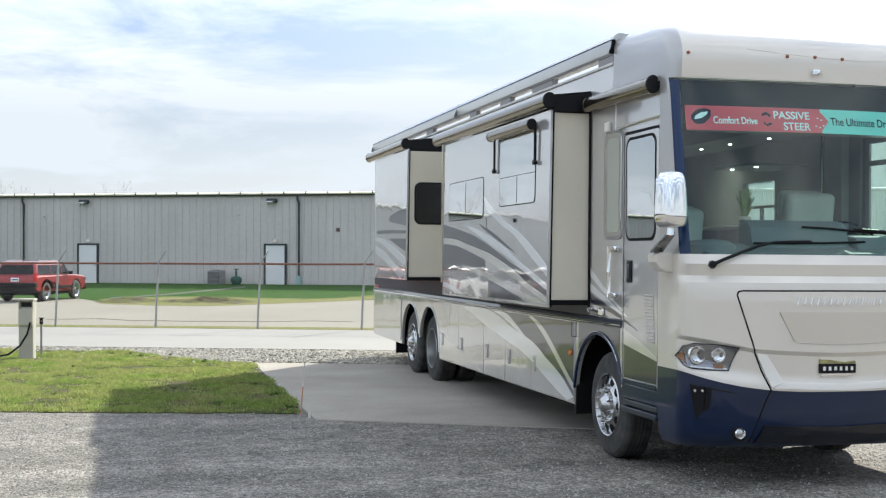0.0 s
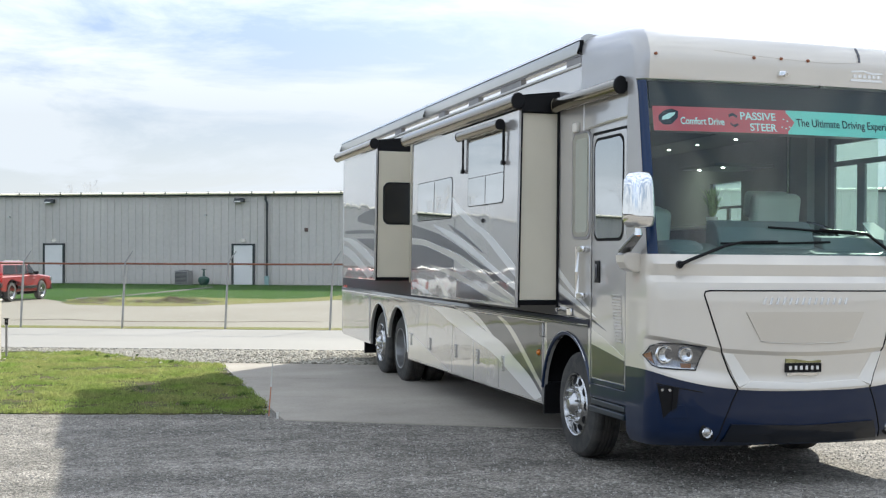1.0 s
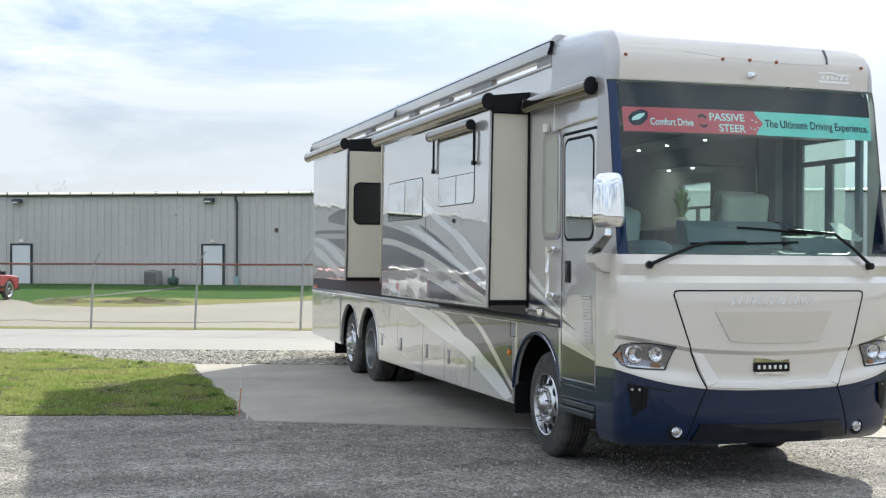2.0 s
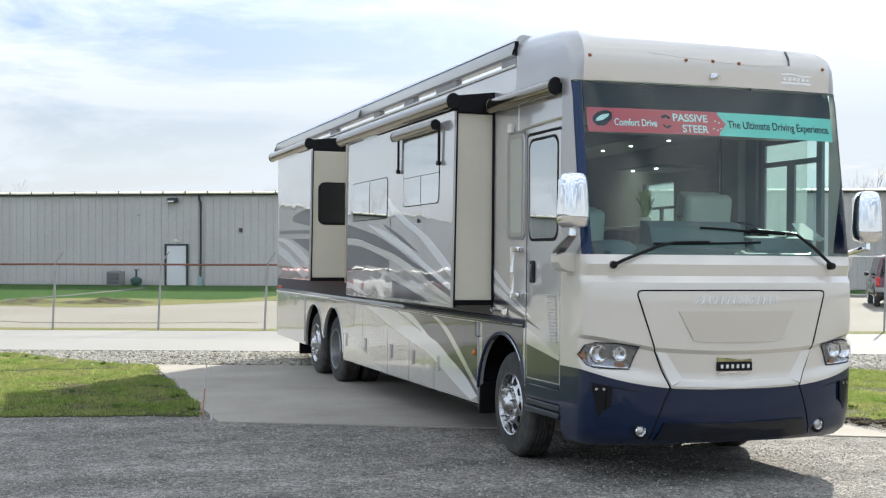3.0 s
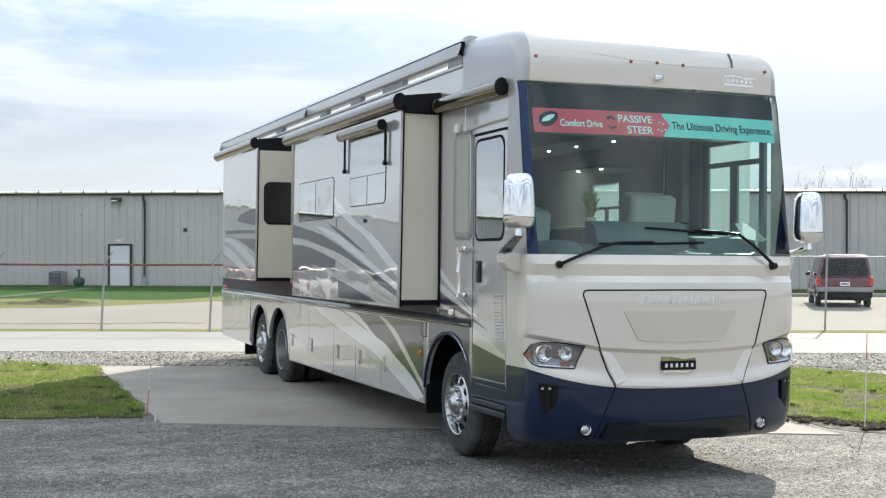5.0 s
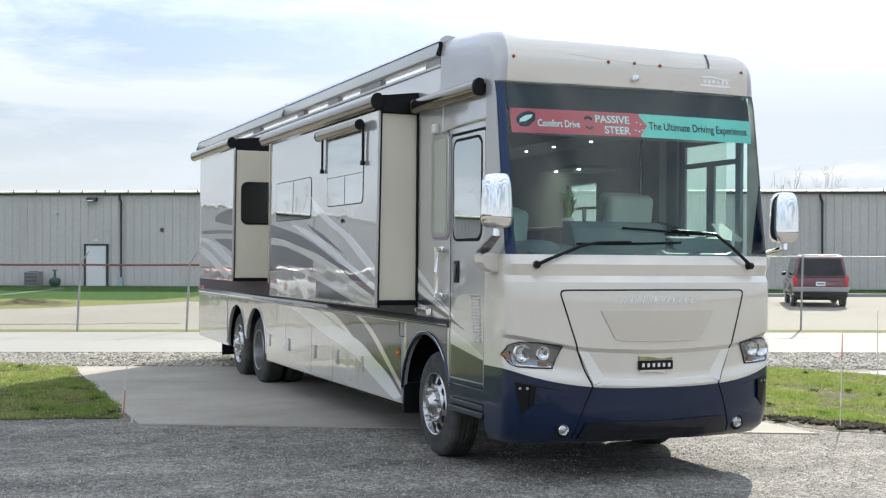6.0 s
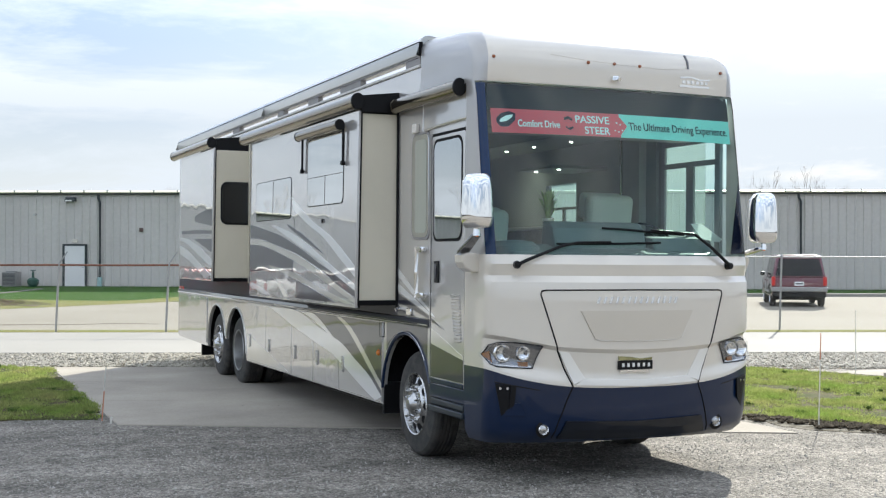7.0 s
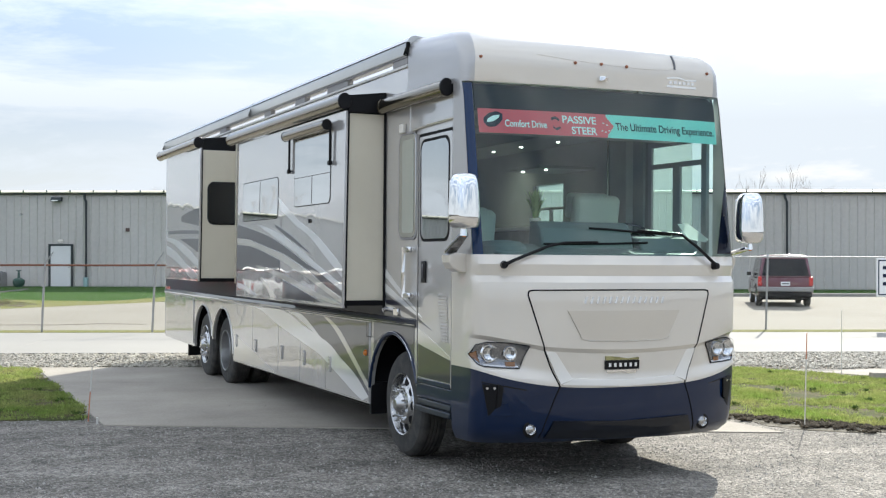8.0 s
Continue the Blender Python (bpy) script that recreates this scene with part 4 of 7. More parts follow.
strip("badge_wave", [(.70, 3.545), (.82, 3.555), (.92, 3.535), (1.03, 3.54)], [(.70, 3.53), (.82, 3.54), (.92, 3.52), (1.03, 3.525)], 0.004, M_SILVER, crest, "", 1, 6)
for k in range(6):
    strip("badge_bar", [(.725 + k * .05, 3.515), (.757 + k * .05, 3.515)], [(.725 + k * .05, 3.488), (.757 + k * .05, 3.488)], 0.004, M_SILVER, crest, "", 1, 2)
seam([(-.62, 3.66), (-.3, 3.63), (.1, 3.607), (.45, 3.598), (.72, 3.61), (.775, 3.63), (.79, 3.73)], M_SANDCAP, header, 0.0025)
seam([(.785, 3.62), (.79, 3.68), (.792, 3.75)], M_BRONZE, header, 0.012)
for x, z in ((-1.152, 3.608), (-.261, 3.607), (0, 3.612), (.261, 3.607), (1.152, 3.608)):
    p = nose(x, z)
    part("marker_lamp", lathe([(-0.022, 0.0), (-0.020, 0.009), (-0.012, 0.014), (0.01, 0.016)], p, 12, "y"), M_ORANGE, header, "small amber marker lamp")
p = nose(0.0, 3.475)
part("front_camera", join(bx(-.035, .035, p.y - .05, p.y + .03, 3.455, 3.50, .008, 1), cyl((.02, p.y - .045, 3.472), (.02, p.y - .07, 3.468), .018, n=12)), M_CHROME, header, "small camera housing")

# headlights, fog lamps, corner vents
for sx in (-1, 1):
    hl = strip("headlight", [(sx * 1.296, 1.088), (sx * 1.265, 1.165), (sx * 1.205, 1.188), (sx * 1.04, 1.182), (sx * .875, 1.158)], [(sx * 1.292, 1.072), (sx * 1.265, 1.012), (sx * 1.225, .992), (sx * 1.09, .983), (sx * .95, .978)], 0.004, M_SMOKE, fascia, "clear headlight with two round lamps", 5, 14)
    strip("chrome_reflector", [(sx * 1.23, 1.008), (sx * 1.1, .999), (sx * .96, .995)], [(sx * 1.225, 1.0), (sx * 1.1, .988), (sx * .96, .984)], 0.010, M_WHITEPRINT, hl, "pale lower light strip", 1, 10)
    strip("side_reflector", [(sx * 1.06, 1.03), (sx * .985, 1.028)], [(sx * 1.055, .992), (sx * .985, .990)], 0.012, M_DIMAMBER, hl, "", 1, 3)
    seam([(sx * 1.298, 1.085), (sx * 1.267, 1.167), (sx * 1.205, 1.191), (sx * 1.04, 1.185), (sx * .87, 1.161), (sx * .92, 1.06), (sx * .947, .975), (sx * 1.09, .98), (sx * 1.225, .989), (sx * 1.267, 1.010), (sx * 1.298, 1.085)], M_SEAL, hl, 0.0045, 0.006, "lamp_gasket", 4)
    strip("turn_signal", [(sx * 1.292, 1.09), (sx * 1.262, 1.115)], [(sx * 1.288, 1.07), (sx * 1.248, 1.022)], 0.012, M_DIMAMBER, hl, "dim amber turn signal", 2, 3)
    for x, r in ((1.185, .064), (1.03, .050)):
        q = nose(sx * x, 1.100, 0.0)
        part("lamp_ring", lathe([(-.010, r + .012), (-.034, r + .008), (-.034, r + .001), (-.012, r - .002)], q, 24, "y"), M_CHROME, hl)
        part("projector", lathe([(-.034, 0.0), (-.031, r * .25), (-.022, r * .42), (-.006, r * .45)], q, 20, "y"), M_LENS, hl, "round glass projector")
        part("lamp_bowl", lathe([(-.008, 0.0), (-.010, r * .4), (-.018, r * .8), (-.032, r + .002)], q, 20, "y"), M_CHROME, hl)
    strip("lamp_cover", [(sx * 1.297, 1.087), (sx * 1.266, 1.166), (sx * 1.205, 1.19), (sx * 1.04, 1.184), (sx * .873, 1.16)], [(sx * 1.293, 1.072), (sx * 1.266, 1.011), (sx * 1.225, .99), (sx * 1.09, .981), (sx * .948, .976)], 0.040, M_LENS, hl, "clear lamp cover", 5, 14, 0.02)
    q = nose(sx * .852, .465)
    part("lamp_recess", lathe([(-.004, 0.0), (-.006, .06), (-.003, .07)], q, 24, "y"), M_BLACK, bumper)
    fg = part("fog_lamp", lathe([(-.012, .046), (-.022, .041), (-.012, .035), (.01, .035)], q, 24, "y"), M_CHROME, bumper, "round fog lamp")
    part("lens", lathe([(-.016, 0.0), (-.013, .02), (-.008, .035)], q, 20, "y"), M_ALLOY, fg)
    vt = strip("corner_vent", [(sx * 1.24, .848), (sx * 1.10, .836)], [(sx * 1.192, .58), (sx * 1.118, .655)], 0.003, M_BLACK, bumper, "dark recessed corner vent", 3, 4)
    strip("vent_frame", [(sx * 1.125, .838), (sx * 1.085, .834)], [(sx * 1.135, .645), (sx * 1.098, .668)], 0.020, M_BLACK, vt, "", 2, 2)
    if sx < 0:
        strip("vent_ledge", [(sx * 1.115, .682), (sx * 1.05, .692)], [(sx * 1.185, .578), (sx * 1.005, .584)], 0.004, M_NAVY, vt, "bevelled navy ledge", 2, 3, 0.03, 0.014)
    for x in (1.205, 1.152):
        part("bolt", cyl(nose(sx * x, .812, 0.0), nose(sx * x, .812, .014), .012, n=8), M_ALLOY, vt)
    side_x = sx * 1.2765
    part("side_reflector", bx(min(side_x, side_x + sx * .012), max(side_x, side_x + sx * .012), .33, .40, 1.10, 1.135, .004, 1), M_SILVER, fascia, "small side marker")


# wipers
def wiper(path, blade, name="wiper"):
    pts = [nose(x, z, o) for x, z, o in path]
    w = part(name, tube(pts, 0.016, 8, 0.009), M_BLACK, rv, "black wiper arm")
    part("blade", tube([nose(x, z, 0.016) for x, z in blade], 0.011, 6), M_SEAL, w)
    part("pivot", cyl(nose(path[0][0], path[0][1], -0.01), nose(path[0][0], path[0][1], 0.05), 0.035, 0.028, 14), M_BLACK, w)
    return w


wiper([(-1.07, 1.835, .04), (-.99, 1.875, .05), (-.70, 1.99, .045), (-.545, 2.024, .035), (-.23, 2.033, .03)], [(-.72, 2.012), (-.4, 2.014), (-.1, 2.02), (.27, 2.033)])
wiper([(1.0, 1.835, .04), (.80, 1.995, .05), (.625, 2.11, .05), (.35, 2.13, .04), (.18, 2.14, .03)], [(-.29, 2.15), (-.05, 2.14), (.23, 2.12), (.53, 2.105)])

# mirrors
def blade_bar(p0, p1, w0, w1, t):
    """A flat tapered bar from p0 to p1, w0 and w1 half wide, t thick, with rounded edges."""
    p0, p1 = Vector(p0), Vector(p1)
    d = p1 - p0
    bm = bx(-1, 1, -t / 2, t / 2, 0, d.length, 0)
    for v in bm.verts:
        v.co.x *= w0 + (w1 - w0) * v.co.z / d.length
    bmesh.ops.bevel(bm, geom=bm.edges[:], offset=t * .3, segments=3, profile=.5, affect="EDGES")
    return moved(bm, Matrix.Translation(p0) @ d.to_track_quat("Z", "Y").to_matrix().to_4x4())


for sx in (-1, 1):
    mount = [(1.27, 1.76), (1.27, 1.925), (1.40, 1.935), (1.455, 1.91), (1.45, 1.85), (1.42, 1.80), (1.36, 1.77)]
    part("mirror_mount", prism([(sx * x, z) for x, z in mount], .21, .38, "y", .015), M_CAP, rv, "beige mirror mount")
    dz = 0.0 if sx < 0 else -.085
    arm = part("mirror_arm", blade_bar((sx * 1.41, .30, 1.935), (sx * 1.42, -.02, 2.085 + dz), .055, .036, .030), M_SMOKE if sx < 0 else M_CHROME, rv, "tapered dark chrome mirror arm")
    part("arm_collar", cyl((sx * 1.43, -.025, 2.07 + dz), (sx * 1.43, -.025, 2.15 + dz), .030, .024, 14), M_CHROME, arm)
    part("arm_signal", bx(sx * 1.43 - .012, sx * 1.43 + .012, -.045, -.02, 2.06 + dz, 2.11 + dz, .004, 1), M_AMBER, arm, "amber signal")
    head = bmesh.new()
    bmesh.ops.create_uvsphere(head, u_segments=40, v_segments=24, radius=1.0)
    for v in head.verts:          # a tall rounded shell, narrower and thinner towards the top
        c = [math.copysign(abs(k) ** .42, k) for k in v.co]
        k = (c[2] + 1) / 2
        v.co = (sx * 1.43 + c[0] * .122 * (1 - .16 * k * k), -.02 + c[1] * .095 * (1 - .2 * k) - .03 * (1 - c[0] * c[0]) * (c[1] < 0), 2.357 + c[2] * .228)
    mh = part("mirror_head", moved(head, Matrix.Translation((sx * 1.43, 0, dz)) @ pose(0, 0, 0, 0, 0, -sx * 14) @ Matrix.Translation((-sx * 1.43, 0, 0))), M_CHROME, rv, "tall chrome mirror head")
    part("mirror_glass", bx(sx * 1.43 - .085, sx * 1.43 + .085, .075, .082, 2.2 + dz, 2.53 + dz, .003, 1), M_CHROME, mh)

# side walls, roof, tail
ARCH_F, ARCH_D, ARCH_T = 1.95, 8.95, 10.23
low = [(.53, .70), (1.335, .70)] + arc(ARCH_F, .5, .64, 161, 4, 16) + [(2.595, .40), (8.28, .40)]
low += arc(ARCH_D, .5, .63, 184, 12, 14) + arc(ARCH_T, .5, .63, 168, -4, 14) + [(10.9, .44), (TAIL, .47), (TAIL, 1.275), (.53, 1.275)]
for sx in (-1, 1):
    a, b = sx * 1.275, sx * 1.235
    part("lower_wall", prism(low, min(a, b), max(a, b)), M_BODY, rv, "glossy taupe lower side", smooth=0)
def rect(y0, y1, z0, z1):
    return [(y0, z0), (y1, z0), (y1, z1), (y0, z1)]


up_left = [(.55, 1.2755), (TAIL, 1.2755), (TAIL, 3.72), (1.57, 3.72), (1.57, 3.42), (.55, 3.42)]
part("upper_wall", prism(up_left, -1.275, -1.235), M_BODY, rv, "taupe upper side wall", smooth=0)
for poly in ([(.42, 1.2755), (TAIL, 1.2755), (TAIL, 2.0), (.42, 2.0)], [(.42, 3.05), (TAIL, 3.05), (TAIL, 3.72), (1.57, 3.72), (1.57, 3.42), (.42, 3.42)], rect(1.34, 3.06, 2.0005, 3.0495), rect(3.8, TAIL, 2.0005, 3.0495), rect(3.0605, 3.7995, 2.0005, 2.27), rect(3.0605, 3.7995, 2.75, 3.0495)):
    part("upper_wall", prism(poly, 1.235, 1.275), M_BODY, rv, smooth=0)
part("corner_return", bx(1.272, 1.333, .47, .499, .36, 1.99), M_CORNER, rv)
# on the unseen side; drawn back to y 1.40 to block a streak of sun
part("side_skirt", bx(1.237, 1.273, .40, 1.40, .36, .80, .006), M_NAVY, rv, "navy skirt under the driver's side")
dw = part("driver_window", bx(1.25, 1.258, .6405, 1.34, 2.0, 3.05), M_SIDEGLASS, rv, "driver's side window with a pale sun film")
part("clear_pane", bx(1.25, 1.258, .42, .64, 2.0, 3.05), M_CLEAR, dw, "clear strip of glass beside the filmed pane")
part("window_bar", join(bx(1.225, 1.249, .42, 1.34, 2.785, 2.835), bx(1.225, 1.249, .80, .92, 2.0, 2.7845)), M_GREYTRIM, dw)
part("window_frame", join(bx(1.225, 1.249, 1.30, 1.36, 2.0, 3.05), bx(1.225, 1.249, .42, 1.2995, 3.0, 3.05)), M_GREYTRIM, dw)
part("roof", prism([(-1.235, 3.60), (-1.235, 3.66), (-1.0, 3.68), (0, 3.70), (1.0, 3.68), (1.235, 3.66), (1.235, 3.60)], 1.60, TAIL, "y"), M_ROOF, rv, "white roof skin")
part("tail_wall", bx(-1.275, 1.275, TAIL + .001, TAIL + .12, .47, 3.8, .04), M_BODY, rv)
part("tail_lamp", bx(-1.285, -1.2752, 12.86, 13.2, 1.29, 1.36, .004, 1), M_REDLENS, rv, "red side tail lamp")
part("underbody", bx(-.80, .80, .25, 13.0, .52, 1.15, .03), M_UNDER, rv, "dark chassis")
part("underbody", join(bx(-1.22, -.801, 2.64, 8.25, .48, 1.15), bx(.801, 1.22, 2.5, 8.25, .48, 1.15), bx(-1.22, -.801, 10.95, 13.0, .5, 1.15), bx(.801, 1.22, 10.95, 13.0, .5, 1.15)), M_UNDER, rv)
part("wheel_well", bx(-1.234, 1.234, 1.1, 2.62, 1.16, 1.2), M_UNDER, rv)
part("wheel_well", bx(-1.234, 1.234, 8.25, 10.95, 1.16, 1.2), M_UNDER, rv)
part("wheel_well", bx(.801, 1.234, 1.10, 1.14, .42, 1.159), M_UNDER, rv)
part("mud_flap", bx(-1.27, -.95, 2.58, 2.63, .30, .62, .012), M_BLACK, rv, "dark splash panel behind the front wheel")
part("mud_flap", bx(-1.22, -.72, 11.55, 11.62, .24, .52, .012), M_BLACK, rv, "black mud flap behind the tag wheels")
part("mud_flap", bx(.72, 1.22, 11.55, 11.62, .24, .52, .012), M_BLACK, rv)
part("tail_bracket", bx(-1.2, -.95, 11.0, 11.54, .42, .50, .01), M_BLACK, rv)
for cy, r, mat in ((ARCH_F, .655, M_NAVY), (ARCH_D, .635, M_SAND), (ARCH_T, .635, M_SAND)):
    pts = arc(cy, .5, r, 160 if cy == ARCH_F else (180 if cy == ARCH_D else 164), 6 if cy != ARCH_D else 16, 20)
    tr = part("arch_trim", tube([(SIDE - .002, y, z) for y, z in pts], .019 if cy == ARCH_F else .012, 8), mat, rv, "rounded wheel arch trim")
    if cy == ARCH_F:
        part("arch_bead", tube([(SIDE - .018, y, z) for y, z in arc(cy, .5, r + .016, 140, 40, 20)], .003, 6), M_SILVER, tr)

# belt moulding and lower bays
part("belt_moulding", prism([(SIDE - .0, 1.2355), (SIDE - .022, 1.245), (SIDE - .026, 1.275), (SIDE - .018, 1.31), (SIDE, 1.32)], 1.345, TAIL, "y"), M_BRONZE, rv, "dark belt moulding")
# slate band that also carries the slide-outs' shadow as dark colour
part("belt_band", bx(SIDE - .004, SIDE - .0005, 2.20, TAIL, 1.321, 1.60), M_BAND, rv, "dark slate band above the belt, with the slide-outs' shadow in its colour")
part("belt_bead", tube([(SIDE - .028, 1.35, 1.262), (SIDE - .028, TAIL, 1.262)], .006, 6), M_CHROME, rv)
BAYS = [(2.61, 2.768), (2.782, 4.02), (4.034, 4.99), (5.004, 5.93), (5.944, 7.18), (7.194, 8.21)]
for i, (y0, y1) in enumerate(BAYS):
    bay = part("bay_door", prism(rounded(y0, y1, .415, 1.225, .015, 3), SIDE - .012, SIDE - .0005, "x", .004), M_BODY, rv, "taupe storage bay door")
    if i in (1, 2, 3, 4, 5):
        h = part("handle", bx(SIDE - .026, SIDE - .0125, y1 - .20, y1 - .13, .62, .79, .012), M_BODY, bay, "slim taupe latch")
        part("latch_slot", join(*[bx(SIDE - .029, SIDE - .0265, y1 - .18, y1 - .15, zz, zz + .012) for zz in (.635, .68, .725, .765)]), M_GREYTRIM, bay)
    else:
        part("latch_outline", join(bx(SIDE - .016, SIDE - .0125, 2.53, 2.675, 1.08, 1.088), bx(SIDE - .016, SIDE - .0125, 2.53, 2.538, 1.088, 1.235), bx(SIDE - .016, SIDE - .0125, 2.667, 2.675, 1.088, 1.235)), M_SEAL, bay)
        part("side_marker", lathe([(-.03, 0), (-.028, .018), (-.015, .03), (0, .032)], (SIDE - .012, 2.69, .915), 16, "x"), M_AMBER, bay, "amber side marker")
part("bay_door", prism(rounded(10.92, 13.2, .49, 1.225, .015, 3), SIDE - .012, SIDE - .0005, "x", .004), M_BODY, rv)


# painted swooshes, a hair proud of the panels
def swoosh(top, bottom, x, mat, parent, label, n=24):
    """A band between two curves of (y, z) on the plane x, smoothed through their points."""
    def smooth_line(line):
        out = []
        for k in range(n + 1):
            q = k / n * (len(line) - 1)
            i = min(int(q), len(line) - 2)
            t = q - i
            p0, p1, p2, p3 = line[max(i - 1, 0)], line[i], line[i + 1], line[min(i + 2, len(line) - 1)]
            out.append(tuple(0.5 * (2 * b + (c - a) * t + (2 * a - 5 * b + 4 * c - d) * t * t + (3 * b - a - 3 * c + d) * t ** 3) for a, b, c, d in zip(p0, p1, p2, p3)))
        return out
    a, b = smooth_line(top), smooth_line(bottom)
    bm = bmesh.new()
    va, vb = [bm.verts.new((x, y, z)) for y, z in a], [bm.verts.new((x, y, z)) for y, z in b]
    for i in range(n):
        if (va[i].co - vb[i].co).length + (va[i + 1].co - vb[i + 1].co).length > 1e-4:
            bm.faces.new((va[i], va[i + 1], vb[i + 1], vb[i]))
    ret = bmesh.ops.extrude_face_region(bm, geom=bm.faces[:])["geom"]
    for v in ret:
        if isinstance(v, bmesh.types.BMVert):
            v.co.x += 0.0022
    bmesh.ops.recalc_face_normals(bm, faces=bm.faces[:])
    return part("paint_stripe", bm, mat, parent, label, 0)


LX = SIDE - .0150
swoosh([(8.2, 1.222), (6.9, 1.222), (5.69, 1.222), (4.73, 1.06), (4.15, .975), (3.84, .917), (3.48, .80), (2.99, .655), (2.60, .47)], [(8.2, 1.22), (7.0, 1.215), (5.94, 1.038), (4.88, .88), (4.5, .83), (4.14, .765), (3.47, .585), (3.1, .485), (2.80, .417)], LX, M_SILVER, rv, "broad silver swoosh", 40)
swoosh([(8.2, .80), (7.24, .637), (6.01, .417)], [(8.2, .42), (7.1, .418), (6.4, .416)], LX, M_SAND, rv, "sand coloured swoosh")
swoosh([(5.36, 1.222), (4.89, 1.20), (4.22, .988)], [(5.5, 1.215), (5.04, 1.153), (4.22, .966)], LX - .0004, M_SILVER, rv, "narrow silver swoosh")
swoosh([(3.95, 1.222), (3.49, 1.084), (2.75, .68), (2.60, .60)], [(4.10, 1.222), (3.65, 1.074), (2.87, .67), (2.60, .53)], LX - .0004, M_SAND, rv, "sand coloured swoosh")
swoosh([(5.05, 1.222), (4.2, 1.222), (3.4, 1.222), (2.615, 1.222)], [(4.75, 1.13), (4.15, .968), (3.48, .79), (2.615, .48)], LX + .0006, M_BRONZE, rv, "dark bronze panel paint", 30)
UX = SIDE - .0025
swoosh([(2.20, 1.79), (1.75, 1.575), (1.365, 1.41)], [(2.20, 1.71), (1.75, 1.525), (1.365, 1.39)], UX, M_SILVER, rv, "silver swoosh")
swoosh([(2.20, 1.64), (1.75, 1.50), (1.365, 1.38)], [(2.20, 1.56), (1.75, 1.45), (1.365, 1.355)], UX, M_SILVER, rv, "silver swoosh")
swoosh([(2.20, 1.54), (1.7, 1.425), (1.365, 1.345)], [(2.20, 1.45), (1.7, 1.375), (1.365, 1.315)], UX, M_SLATE, rv, "slate swoosh")
DX = SIDE - .0145
swoosh([(1.295, 1.385), (1.20, 1.345)], [(1.295, 1.36), (1.20, 1.34)], DX, M_SILVER, rv, "silver swoosh")
swoosh([(1.295, 1.335), (1.13, 1.285), (.97, 1.24)], [(1.295, 1.305), (1.13, 1.27), (.97, 1.237)], DX, M_SLATE, rv, "slate swoosh")
swoosh([(1.295, 1.245), (.92, 1.14), (.545, 1.025)], [(1.295, 1.10), (.92, 1.05), (.545, .998)], DX, M_SAND, rv, "sand coloured swoosh")
swoosh([(2.50, 1.23), (2.3, 1.31), (2.07, 1.375), (1.73, 1.33), (1.41, 1.24)], [(2.50, .92), (2.38, 1.06), (1.95, 1.172), (1.62, 1.08), (1.41, .90)], UX, M_BRONZE, rv, "dark swoosh")

# slide-outs
SX = -1.70


def slide_out(y0, y1, z0, z1, case0, case1):
    s = part("slide_out", bx(SX, SX + .03, y0, y1, z0 - (.03 if y0 < 5 else 0), z1, .006), M_BODY, rv, "extended slide-out with glossy taupe face")
    part("end_panel", bx(SX + .0305, SIDE + .02, y0 + .006, y0 + .03, z0 + .045, z1 - .03, .003, 1), M_PANEL, s, "plain beige end panel")
    part("end_panel", bx(SX + .0305, SIDE + .02, y1 - .03, y1 - .006, z0 + .045, z1 - .03, .003, 1), M_PANEL, s)
    part("corner_trim", bx(SX - .006, SX + .022, y0 - .012, y0 + .004, z0 + .01, z1 - .01, .004), M_BODY, s, "painted corner trim")
    part("corner_seal", bx(SX + .0225, SX + .04, y0 - .006, y0 + .0055, z0 + .03, z1 - .01), M_SEAL, s)
    part("bottom_seal", bx(SX + .01, SIDE - .0, y0 - .004, y1, z0 - .005, z0 + .044, .004), M_SEAL, s, "black bottom seal")
    part("wall_seal", bx(SIDE - .016, SIDE - .0005, y0 - .035, y0 + .005, z0 - .03, z1 + .1, .006), M_SEAL if y0 < 5 else M_PANEL, s, "wall seal")
    part("slide_roof", bx(SX + .0305, SIDE, y0 + .02, y1, z1 - .03, z1 - .001), M_BLACK, s)
    # topper: roller case and dark fabric back to the wall
    zc = z1 + .09
    prof = oval(SX - .015, zc - .01, .062, .074)
    c = part("topper_case", prism(prof, case0, case1, "y", .008), M_CASE, rv, "polished slide-out awning case")
    part("end_cap", prism(oval(SX - .015, zc - .01, .070, .082), case0 - .035, case0 - .001, "y", .01), M_BLACK, c, "black end cap")
    part("end_cap", prism(oval(SX - .015, zc - .01, .066, .078), case1 + .001, case1 + .035, "y", .01), M_CASE, c)
    part("topper_fabric", prism([(SX + .02, zc + .052), (SIDE - .001, zc + .10), (SIDE - .001, zc + .085), (SX + .02, zc + .04)], case0 + .01, case1 - .02, "y"), M_BLACK, c, "dark topper fabric", 0)
    part("topper_flap", prism([(SX + .03, zc + .035), (SIDE - .003, zc + .08), (SIDE - .003, z1 - .02), (SX + .03, z1 - .02)], case0 - .012, case0 - .002, "y"), M_BLACK, c, "", 0)
    return s


front_slide = slide_out(2.22, 6.42, 1.42, 3.33, 2.20, 6.74)
rear_slide = slide_out(8.66, 11.03, 1.53, 3.46, 8.72, 11.55)
pw = part("window", prism(rounded(-1.565, -1.06, 2.37, 2.955, .09, 6), 8.654, 8.664, "y", .004), M_DARKGLASS, rv, "dark tinted slide-out window")
part("window_frame", prism(rounded(-1.585, -1.04, 2.35, 2.975, .10, 6), 8.6642, 8.667, "y"), M_SEAL, pw)
